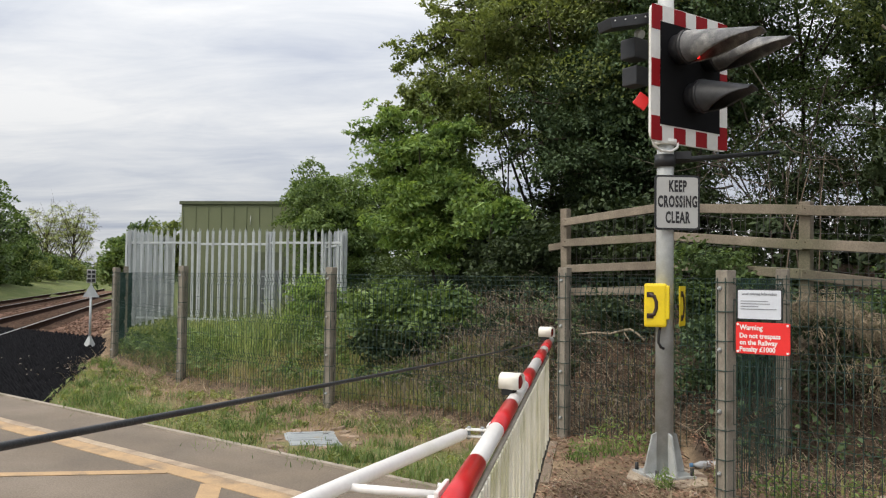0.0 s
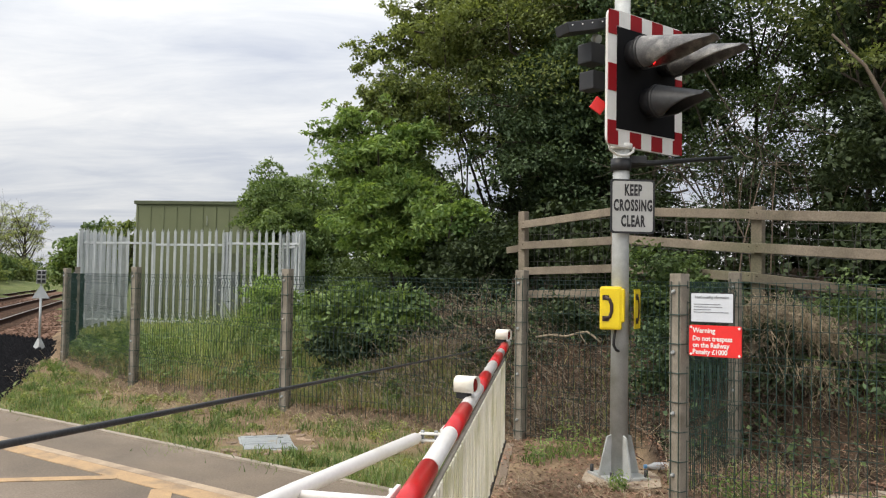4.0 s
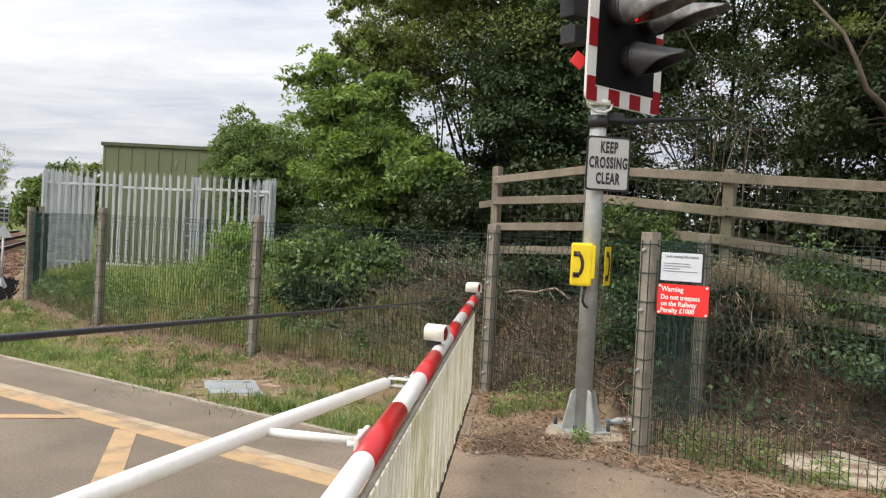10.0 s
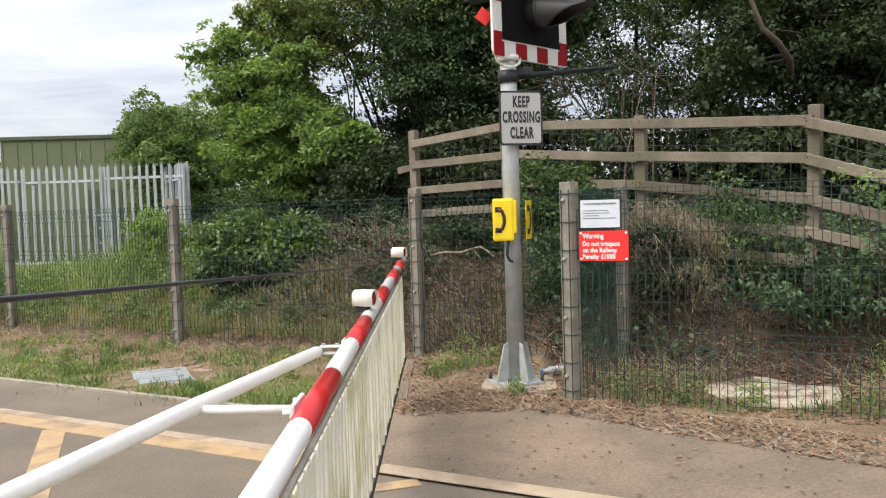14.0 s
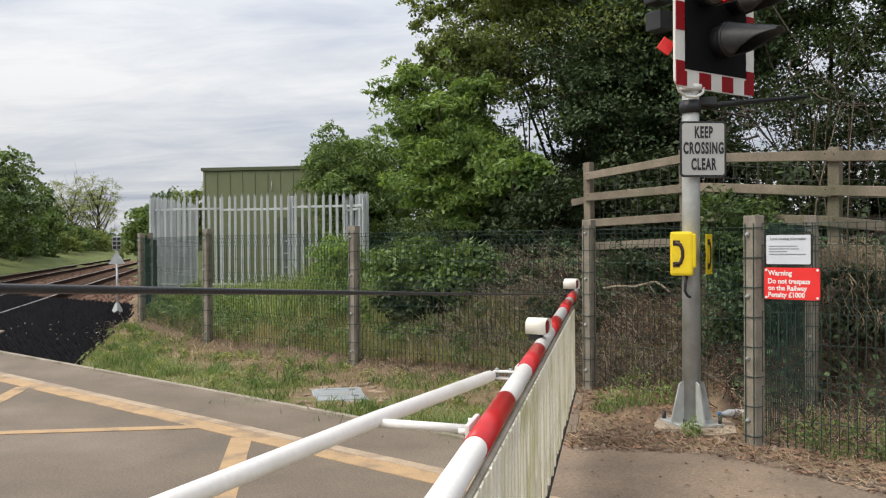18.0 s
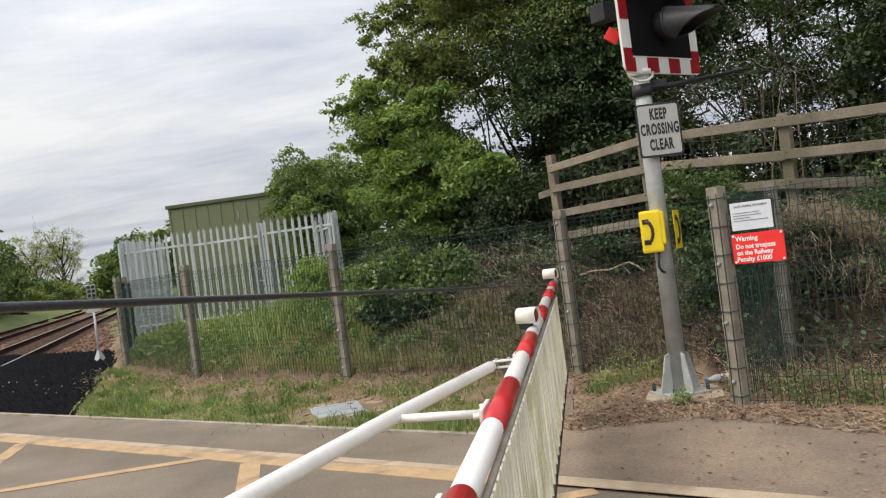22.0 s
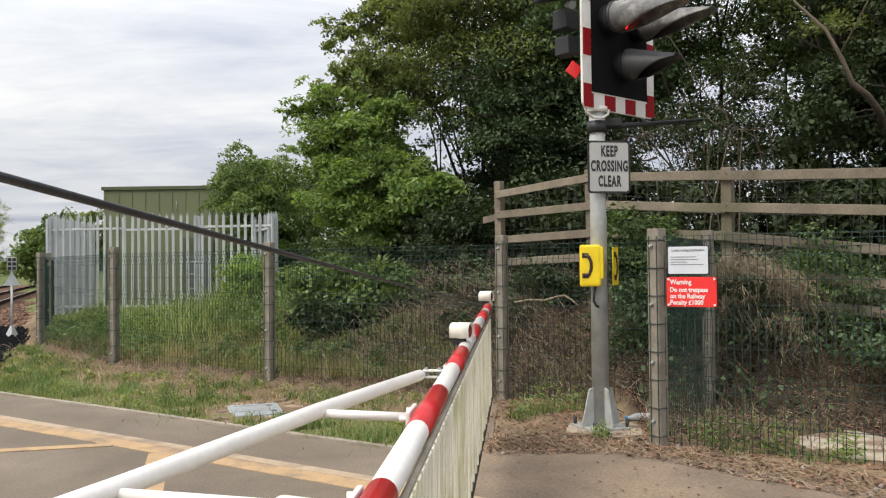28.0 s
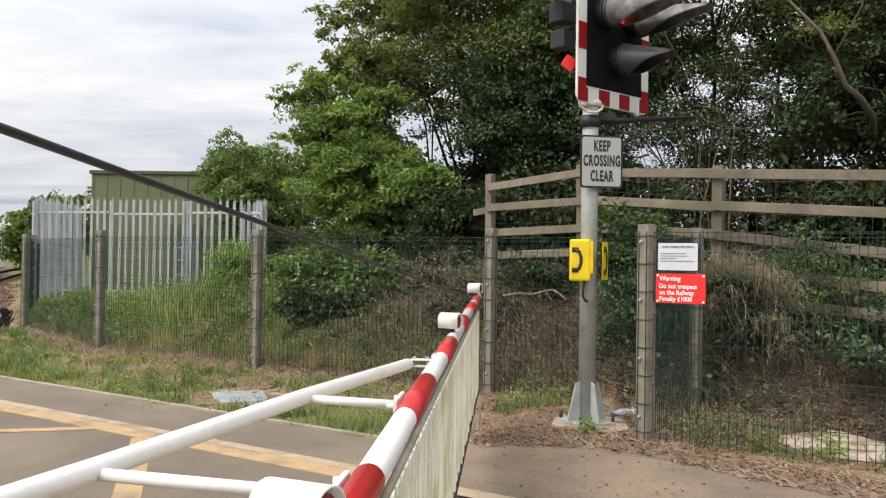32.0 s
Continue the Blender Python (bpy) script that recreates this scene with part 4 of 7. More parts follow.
        for side in (0.0, 0.006):
            ring = []
            for j in range(rows):
                s = j / (rows - 1)
                open_half = math.radians(8 + 122 * min(1.0, max(0.0, (s - 0.10) / 0.90)) ** 0.8)
                line = []
                for i in range(seg + 1):
                    a = -math.pi / 2 + open_half + (2 * math.pi - 2 * open_half) * i / seg
                    rr = (r + 0.004 - side) * (1 - 0.30 * s)
                    line.append(bm.verts.new(m @ Vector((x + rr * math.cos(a), -0.115 - length * s, z + rr * math.sin(a) - 0.075 * s))))
                ring.append(line)
            grid.append(ring)
        for ring in grid:
            for j in range(rows - 1):
                for i in range(seg):
                    f = bm.faces.new((ring[j][i], ring[j][i + 1], ring[j + 1][i + 1], ring[j + 1][i])); f.smooth = True
        o, n_ = grid
        for i in range(seg):
            bm.faces.new((o[-1][i], o[-1][i + 1], n_[-1][i + 1], n_[-1][i]))
        for j in range(rows - 1):
            for i in (0, seg):
                bm.faces.new((o[j][i], o[j + 1][i], n_[j + 1][i], n_[j][i]))
        part("hood", bm, M_HOOD if name == "red_lamp" else M_HOOD_DARK, lamp, "long dusty grey hood over the lamp")
        part("bezel", tube(m @ Vector((x, -0.085, z)), m @ Vector((x, -0.118, z)), r + 0.012, r + 0.010, 28), M_BLACK, lamp)
    part("lamp_glint", tube(m @ Vector((0.285 + 0.052, -0.141, 0.70 - 0.062)), m @ Vector((0.285 + 0.052, -0.146, 0.70 - 0.062)), 0.026, seg=12), M_REDGLOW, t, "lit red cells of the lamp")
    shelf = m @ Matrix.Translation((-0.10, 0.16, 0.865)) @ pose(0, 0, 0, 0, -14, -12)
    housing = part("camera_housing", box((0.36, 0.16, 0.075), (0, 0, 0), 0.006, shelf), M_BLACK, t, "dark riveted housing behind the board")
    for k in range(4):
        part("rivet", tube(shelf @ Vector((-0.14 + 0.09 * k, -0.08, 0.012)), shelf @ Vector((-0.14 + 0.09 * k, -0.084, 0.012)), 0.006, seg=6), M_WHITEINK, housing)
    part("housing_lens", tube(m @ Vector((0.05, 0.13, 0.80)), m @ Vector((0.05, 0.17, 0.82)), 0.035, seg=14), M_GALV, t)
    part("control_box", box((0.15, 0.14, 0.15), (0.05, 0.2, 0.70), 0.01, m), M_BLACK, t)
    part("control_box", box((0.13, 0.14, 0.14), (0.06, 0.2, 0.50), 0.01, m), M_BLACK, t)
    part("red_tag", box((0.10, 0.015, 0.10), (0, 0, 0), 0.004, m @ Matrix.Translation((0.02, 0.1, 0.30)) @ pose(0, 0, 0, 0, 35, -30)), M_SIGNRED, t, "small red tilted tag")
    part("collar", tube((0, 0, 2.44), (0, 0, 2.48), 0.085, seg=20), M_WHITESHEET, mast)
    part("cable_loop", hose([(-0.10, -0.17, 2.47), (-0.085, -0.14, 2.42), (-0.03, -0.11, 2.385), (0.04, -0.08, 2.385), (0.085, -0.03, 2.42), (0.09, 0.0, 2.46)], 0.010, 8), M_WHITESHEET, mast, "white cable looping below the board")
    part("clamp", tube((0, 0, 2.28), (0, 0, 2.37), 0.075, seg=16), M_BLACK, mast)
    part("bracket_arm", hose([(0.0, 0.0, 2.325), (0.25, 0.25, 2.375), (0.97, 0.95, 2.52)], [0.03, 0.022, 0.014], 8), M_BLACK, mast, "black bracket arm reaching behind the board")
    part("bracket_box", box((0.16, 0.05, 0.06), (0.11, 0.05, 2.37), 0.006), M_BLACK, mast)


M_REDGLOW = glow("red_signal_light", (0.9, 0.02, 0.02), 1.6)
M_AMBER = surface("amber_lens", (0.16, 0.10, 0.02), None, 0.25, 20, 200, 0.02)
road_signal()

M_PALEFOOT = surface("stained_concrete", (0.44, 0.36, 0.27), (0.32, 0.26, 0.19), 0.92, 9, 60, 0.5, spread=0.2, dirt=(0.15, 0.10, 0.07), dirt_at=(0.5, 0.62))
foot = slab("mast_footing", [(-0.27, -0.15), (-0.25, -0.28), (-0.02, -0.35), (0.18, -0.33), (0.28, -0.25), (0.30, 0.05), (0.25, 0.24), (0.02, 0.27), (-0.22, 0.24)], -0.15, 0.036, M_PALEFOOT, "rough concrete footing under the signal mast", "footing")
foot.location = (MAST[0], MAST[1], 0)


def plate(name, w, h, m, face, edge, label, category, lip=0.008, thick=0.006, radius=0.02):
    """A flat sign plate with rounded corners and a dark border; its space: x right, z up, face to -y."""
    t = thing(name, label, category)
    def sheet(w, h, r, y0, y1):
        bm = bmesh.new()
        pts = []
        for cx, cz, a0 in ((w / 2 - r, -h / 2 + r, -90), (w / 2 - r, h / 2 - r, 0), (-w / 2 + r, h / 2 - r, 90), (-w / 2 + r, -h / 2 + r, 180)):
            pts += [(cx + r * math.cos(math.radians(a0 + 22.5 * k)), cz + r * math.sin(math.radians(a0 + 22.5 * k))) for k in range(5)]
        f = [bm.verts.new(m @ Vector((a, y0, b))) for a, b in pts]
        g = [bm.verts.new(m @ Vector((a, y1, b))) for a, b in pts]
        bm.faces.new(f); bm.faces.new(g[::-1])
        for k in range(len(pts)):
            bm.faces.new((f[k], f[(k + 1) % len(pts)], g[(k + 1) % len(pts)], g[k]))
        return bm
    part("backplate", sheet(w, h, radius, 0.0, thick), edge, t)
    part("face", sheet(w - 2 * lip, h - 2 * lip, radius * 0.7, -0.003, -0.0005), face, t)
    return t


def face_matrix(x, y, z, dx, dy):
    return pose(x, y, z, 0, 0, math.degrees(math.atan2(dy, dx)))


# KEEP CROSSING CLEAR plate on the mast
m_keep = face_matrix(0.617, 6.285, 2.012, 0.31, 0.085)
keep = plate("keep_clear_sign", 0.335, 0.398, m_keep, M_SIGNGREY, M_BLACK, "grey-white rectangular sign with black words on the signal mast", "sign", lip=0.015, radius=0.026)
for word, z in (("KEEP", 0.115), ("CROSSING", 0.003), ("CLEAR", -0.112)):
    letters("lettering", word, 0.112, M_INK, keep, m_keep @ Matrix.Translation((0.002, -0.0045, z)), 0.0046, 0.49, 1.15)
for z in (-0.12, 0.12):
    part("sign_clip", tube((MAST[0], MAST[1], 2.012 + z - 0.015), (MAST[0], MAST[1], 2.012 + z + 0.015), 0.073, seg=16), M_GALV, keep)

# notices on the mesh
FD = Vector((0.92, -0.391, 0))
def on_right_fence(s, z, off=0.018):
    p = Vector((FENCE["front"][0], FENCE["front"][1], 0)) + FD * s + Vector((-0.391, -0.92, 0)) * off
    return face_matrix(p.x, p.y, z, FD.x, FD.y)


m_red = on_right_fence(0.235, 1.085)
warn = plate("trespass_sign", 0.332, 0.202, m_red, M_SIGNRED, M_SIGNRED, "bright red warning sign with white words fixed to the mesh fence", "sign", lip=0.002, radius=0.012)
for text, z, size in (("Warning", 0.066, 0.046), ("Do not trespass", 0.014, 0.044), ("on the Railway", -0.029, 0.044), ("Penalty £1000", -0.072, 0.044)):
    ob = letters("lettering", text, size, M_WHITEINK, warn, m_red @ Matrix.Translation((-0.012, -0.0045, z)), 0.0012, 0.88)
    wide = max(v.co.dot(FD) for v in ob.data.vertices) - min(v.co.dot(FD) for v in ob.data.vertices)
    ob.data.transform(Matrix.Translation(FD * (wide / 2 - 0.130)))
for x in (-0.152, 0.152):
    for z in (-0.087, 0.087):
        part("screw", tube(m_red @ Vector((x, -0.003, z)), m_red @ Vector((x, -0.008, z)), 0.008, seg=10), M_WHITEINK, warn)
m_info = on_right_fence(0.215, 1.300)
info = plate("information_notice", 0.278, 0.198, m_info, M_SIGNWHITE, M_BLACK, "white information notice with a black border on the mesh fence", "sign", lip=0.007, radius=0.010)
letters("lettering", "Level crossing information", 0.023, M_GREYINK, info, m_info @ Matrix.Translation((0.0, -0.0045, 0.068)), 0.0006, 0.88)
for k, w in enumerate((0.17, 0.18, 0.11, 0.22)):
    part("text_bar", box((w, 0.001, 0.0045), (-0.115 + w / 2, -0.0046, 0.022 - 0.017 * k), 0, m_info), M_GREYINK, info)


# ---- telephone on the mast ----
def handset(parent, m, s=1.0):
    pts = [(-0.028, 0.085), (0.012, 0.07), (0.028, 0.025), (0.028, -0.025), (0.012, -0.07), (-0.028, -0.085)]
    bm = hose([m @ Vector((x * s, 0, z * s)) for x, z in pts], [0.017 * s, 0.016 * s, 0.015 * s, 0.015 * s, 0.016 * s, 0.017 * s], 6)
    for sgn in (1, -1):
        box((0.052 * s, 0.004, 0.040 * s), (-0.018 * s, 0, sgn * 0.083 * s), 0, m, bm)
    mid = m @ Vector((0, 0, 0)); nrm = (m.to_3x3() @ Vector((0, 1, 0))).normalized()
    for v in bm.verts:
        v.co -= nrm * ((v.co - mid).dot(nrm) * 0.85)
    return part("handset_symbol", bm, M_HANDSET, parent, "dark handset pictogram")


def telephone():
    m = face_matrix(0.462, 6.235, 1.268, 0.97, -0.12)
    t = thing("crossing_telephone", "yellow emergency telephone box fixed to the signal mast", "telephone")
    part("case", box((0.158, 0.10, 0.315), (0, 0.05, 0), 0.018, m), M_YELLOWBOX, t)
    part("door_edge", box((0.035, 0.088, 0.245), (0.082, 0.05, 0.02), 0.012, m), M_YELLOWBOX, t)
    handset(t, m @ Matrix.Translation((-0.018, -0.003, 0.0)), 0.92)
    part("backplate", box((0.11, 0.03, 0.26), (0.03, 0.108, 0), 0.004, m), M_GALV, t)
    m2 = face_matrix(0.66, 6.36, 1.262, 0.36, 0.93)
    part("side_plate", box((0.15, 0.006, 0.29), (0, 0, 0), 0.004, m2), M_YELLOWBOX, t, "yellow plate with a handset pictogram facing the path")
    handset(t, m2 @ Matrix.Translation((0.0, -0.006, 0.0)), 1.05)
    part("side_bracket", box((0.07, 0.012, 0.03), (-0.09, 0.01, 0.0), 0, m2), M_BLACK, t)
    part("lead", hose([(0.500, 6.27, 1.115), (0.490, 6.265, 1.05), (0.487, 6.265, 1.0), (0.505, 6.27, 0.965), (0.525, 6.29, 0.955)], 0.010, 8), M_BLACK, t, "short black cable looping into the mast")


telephone()


# ---- the barrier ----
def boom_at(y):
    return Vector((-0.2445 - 0.01374 * y, y, 0.7875 + 0.0221 * y))


def barrier():
    t = thing("level_crossing_barrier", "lowered white level-crossing barrier with red bands, lamps and a slatted skirt", "barrier")
    r = 0.033
    part("boom", tube(boom_at(-0.75), boom_at(7.02), r, r * 0.95, 20), M_WHITE, t, "white tubular boom")
    edges = [(-0.05, 0.50), (1.05, 1.61), (2.18, 2.75), (3.29, 3.84), (4.46, 4.94), (5.48, 6.00), (6.24, 6.70)]
    for a, b in edges:
        part("red_band", tube(boom_at(a), boom_at(b), r + 0.0014, seg=20, caps=True), M_RED, t, "red reflective band round the boom")
    # stay cable from the pedestal mast to the tip
    pts = [(-0.25 - 0.0165 * y, y, 1.371 - 0.0628 * y - 0.006 * math.sin(math.pi * (y + 0.6) / 7.5)) for y in np.linspace(-0.6, 6.85, 14)]
    part("stay_cable", hose(pts, [0.0032] * 14, 8), M_CABLE, t, "black stay cable running to the boom tip")
    # lamps on the boom
    for y, s in ((6.78, 0.84), (4.03, 0.80), (1.10, 0.86)):
        p = boom_at(y)
        m = pose(p.x - 0.016, y, p.z + r + 0.050 + (0.016 if y < 2 else 0.0), 0, 0, -20)
        lamp = part("boom_lamp", lamp_shell(m, s), M_CREAMLAMP, t, "cream hooded lamp on the boom")
        part("lamp_lens", tube(m @ Vector((0.045 * s, 0, 0)), m @ Vector((0.055 * s, 0, 0)), 0.040 * s, seg=18), M_REDLENS, lamp)
        part("lamp_foot", box((0.06, 0.045, 0.04), (-0.012, 0, -0.045), 0.004, m), M_BLACK, lamp)
    # side bracing
    brace = [(-0.414, 3.30, 0.842), (-0.420, 3.27, 0.842), (-0.597, 2.36, 0.858), (-0.795, 1.54, 0.846), (-0.88, 1.24, 0.84), (-1.15, 0.45, 0.83), (-1.38, -0.30, 0.82)]
    part("brace_tube", hose(brace, [0.015, 0.0225] + [0.0235] * 5, 16), M_WHITE, t, "white side bracing tube")
    for dz in (-0.012, 0.014):
        part("brace_lug", box((0.10, 0.032, 0.007), (-0.362, 3.31, 0.842 + dz), 0.002), M_WHITE, t)
    part("brace_lug", box((0.016, 0.10, 0.062), (-0.318, 3.33, 0.848), 0.004), M_WHITE, t)
    for dx in (-0.398, -0.345):
        part("lug_bolt", tube((dx, 3.31, 0.818), (dx, 3.31, 0.868), 0.007, seg=8), M_COVER, t)
    for (a, b) in (((-0.597, 2.36, 0.850), (-0.328, 2.40, 0.834)), ((-0.80, 1.52, 0.838), (-0.310, 1.50, 0.820))):
        part("brace_strut", tube(a, b, 0.0135, seg=12), M_WHITE, t)
        part("strut_clamp", box((0.014, 0.16, 0.042), (b[0] + 0.002, b[1] + 0.02, b[2] + 0.004), 0.005), M_WHITE, t)
        for dy in (-0.05, 0.09):
            part("clamp_bolt", tube((b[0] + 0.004, b[1] + dy, b[2] + 0.004), (b[0] - 0.024, b[1] + dy, b[2] + 0.004), 0.009, seg=8), M_WHITE, t)
    # skirt: hanging slats between a top and a bottom rail
    def skirt_pt(y, z, off=0.045):
        p = boom_at(y)
        return Vector((p.x + off, y, z))
    me = bpy.data.meshes.new("slat")
    bm = box((0.012, 0.060, 0.57), (0, 0, -0.285), 0.004)
    bm.to_mesh(me); bm.free()
    me.materials.append(M_WHITE_SLAT)
    for k in range(72):
        y = 0.75 + 0.0735 * k
        ob = new("slat", me)
        ob.parent = t
        p = skirt_pt(y, boom_at(y).z - 0.03)
        ob.matrix_world = pose(p.x, p.y, p.z, rng.normal(0, 0.3), rng.normal(0, 0.4), 4 + rng.normal(0, 1.2))
    part("skirt_rail", tube(skirt_pt(0.7, boom_at(0.7).z - 0.028, 0.036), skirt_pt(6.05, boom_at(6.05).z - 0.028, 0.036), 0.010, seg=8), M_POSTWOOD, t, "dull rail holding the skirt")
    part("skirt_rail", tube(skirt_pt(0.7, boom_at(0.7).z - 0.605, 0.055), skirt_pt(6.05, boom_at(6.05).z - 0.605, 0.055), 0.007, seg=8), M_BLACK, t, "thin dark bottom rail of the skirt")
    part("skirt_bar", tube(skirt_pt(0.7, boom_at(0.7).z - 0.40, 0.030), skirt_pt(6.05, boom_at(6.05).z - 0.40, 0.030), 0.009, seg=6), M_WHITE_SLAT, t)
    # pivot pedestal out of the camera's sight
    part("pedestal", box((0.50, 0.62, 0.95), (-0.44, -1.05, 0.475), 0.03), M_GALV, t, "grey pedestal that carries the boom")
    part("stay_mast", box((0.06, 0.06, 0.62), (-0.24, -0.78, 1.15), 0.006), M_GALV, t)
    part("stay_cable_end", tube((-0.24, -0.78, 1.42), (-0.2401, -0.6, 1.40), 0.008, seg=8), M_CABLE, t)
    part("brace_frame", tube((-1.40, -0.36, 0.818), (-0.44, -0.95, 0.818), 0.025, seg=12), M_WHITE, t)


def lamp_shell(m, s):
    """A hood: rounded above, flat below, open towards +x, flaring a little."""
    bm = bmesh.new()
    prof = []
    for k in range(9):
        a = math.pi * k / 8
        prof.append((0.046 * math.cos(a), 0.012 + 0.040 * math.sin(a)))
    prof += [(-0.042, -0.042), (0.042, -0.042)]
    rings = []
    for x, f in ((-0.066, 0.88), (-0.062, 1.0), (0.068, 1.04), (0.068, 0.97), (0.015, 0.92)):
        rings.append([bm.verts.new(m @ Vector((x * s, y * f * s, z * f * s))) for y, z in prof])
    n = len(prof)
    for a, b in zip(rings, rings[1:]):
        for k in range(n):
            bm.faces.new((a[k], a[(k + 1) % n], b[(k + 1) % n], b[k])).smooth = True
    bm.faces.new(rings[0][::-1]); bm.faces.new(rings[-1])
    return bm


barrier()

# manhole cover in the verge
mh = thing("manhole_cover", "worn grey steel inspection cover set in the verge", "manhole cover", (-2.42, 7.07, 0.002), turn=25)
part("frame", box((0.46, 0.64, 0.05), (0, 0, -0.012), 0.006), M_COVER, mh)
for k in (-1, 1):
    lid = part("lid", box((0.425, 0.292, 0.02), (0, k * 0.149, 0.014), 0.004), M_COVER, mh)
    part("key_hole", box((0.05, 0.012, 0.004), (0.13, k * 0.149, 0.0255)), M_BLACK, lid)
    part("lid_rib", box((0.36, 0.010, 0.003), (0, k * 0.149 + 0.06, 0.0255)), M_COVER, lid)
# broken bricks and stones of the surround, half sunk in the soil
M_RUBBLE = surface("pinkish_broken_concrete", (0.30, 0.22, 0.155), (0.22, 0.16, 0.11), 0.95, 12, 70, 0.5, spread=0.25, per=0.3)
for k in range(22):
    a = 2 * math.pi * (k + 0.9 * rng.random()) / 22
    ex, ey = 0.29 + 0.12 * rng.random() ** 1.5, 0.39 + 0.12 * rng.random() ** 1.5
    p = Vector((ex * np.clip(1.35 * math.cos(a), -1, 1), ey * np.clip(1.35 * math.sin(a), -1, 1), 0))
    p.rotate(Euler((0, 0, radians(25))))
    px, py = -2.42 + p.x, 7.07 + p.y
    sx, sy = rng.uniform(0.04, 0.15), rng.uniform(0.03, 0.10)
    rock = link_mesh("stone", box((sx, sy, 0.05), (0, 0, 0), 0.010, pose(px, py, float(height(px, py)) + rng.uniform(-0.022, -0.004), rng.normal(0, 7), rng.normal(0, 7), rng.uniform(0, 180))), M_RUBBLE)
    tagged(rock, "broken pinkish concrete lump beside the inspection cover", "stone", "stones round the inspection cover")

# the concrete slab showing behind the mesh by the path
M_PALECONC = surface("pale_broken_concrete", (0.50, 0.43, 0.34), (0.40, 0.335, 0.26), 0.92, 9, 60, 0.4, spread=0.2, dirt=(0.21, 0.140, 0.095), dirt_at=(0.47, 0.60))


def old_footing(name, outline, material, label, category):
    """A broken slab lying flush in the soil: rings that follow the ground."""
    cx, cy = np.mean(outline, 0)
    V, F, k = [], [], len(outline)
    for s, up in ((0.02, 0.022), (0.5, 0.02), (0.93, 0.016), (1.0, -0.05)):
        for x, y in outline:
            px, py = cx + (x - cx) * s, cy + (y - cy) * s
            V.append((px, py, float(height(px, py)) + up))
    for r in range(3):
        F += [(r * k + j, r * k + (j + 1) % k, (r + 1) * k + (j + 1) % k, (r + 1) * k + j) for j in range(k)]
    return tagged(raw_mesh(name, V, F, material), label, category, kind="structure")


slabby = [(2.28 + 0.47 * math.cos(a) * (1 + 0.06 * math.sin(3 * a) + 0.04 * math.sin(7 * a)), 5.83 + 0.44 * math.sin(a) * (1 + 0.07 * math.cos(5 * a))) for a in (2 * math.pi * k / 28 for k in range(28))]
old_footing("old_footing", slabby, M_PALECONC, "broken pale concrete footing behind the mesh", "footing")
M_CLEAR = surface("clear_plastic_bottle", (0.44, 0.45, 0.46), (0.34, 0.35, 0.36), 0.25, 18, 60, 0.1, spread=0.1)
M_CAP = surface("blue_bottle_cap", (0.12, 0.30, 0.55), None, 0.4, 20, 60, 0.0)


def discarded_bottle(at, turn):
    """An empty drinks bottle lying on its side: shoulder, waist and foot."""
    t = thing("plastic_bottle", "empty clear plastic bottle with a blue cap", "bottle", at, turn=turn)
    prof = [(0.0, 0.013), (0.02, 0.014), (0.06, 0.032), (0.10, 0.034), (0.125, 0.030), (0.15, 0.033), (0.21, 0.034), (0.225, 0.028)]
    part("body", hose([(x, 0, 0.034) for x, _ in prof], [r for _, r in prof], 14), M_CLEAR, t)
    part("label_band", tube((0.105, 0, 0.034), (0.145, 0, 0.034), 0.0335, seg=14), M_SIGNWHITE, t, "pale paper label")
    part("cap", tube((-0.018, 0, 0.034), (0.004, 0, 0.034), 0.0165, seg=12), M_CAP, t, "blue screw cap")
    return t


discarded_bottle((0.755, 6.60, float(height(0.83, 6.62)) + 0.002), 10)


# ---- plants ----
def leaf_cloud(name, centres, normals, size, material, parent=None, droop=0.25, narrow=0.55, jitter=0.55):
    """Small folded leaves at the given places, facing roughly along the normals."""
    k = len(centres)
    nrm = normals + rng.normal(0, jitter, (k, 3)) + (0, 0, 0.35)
    nrm /= np.linalg.norm(nrm, axis=1, keepdims=True) + 1e-9
    a = rng.normal(0, 1, (k, 3)) - (0, 0, droop)
    a -= nrm * (a * nrm).sum(1, keepdims=True)
    a /= np.linalg.norm(a, axis=1, keepdims=True) + 1e-9
    b = np.cross(nrm, a)
    s = rng.uniform(size[0], size[1], (k, 1))
    v = np.stack([centres - a * s * 0.5, centres + b * s * narrow * 0.5 + nrm * s * 0.10, centres + a * s * 0.5, centres - b * s * narrow * 0.5 + nrm * s * 0.10], 1)
    f = np.array([(0, 1, 2), (0, 2, 3)])[None] + 4 * np.arange(k)[:, None, None]
    return raw_mesh(name, v.reshape(-1, 3), f.reshape(-1, 3), material, parent)


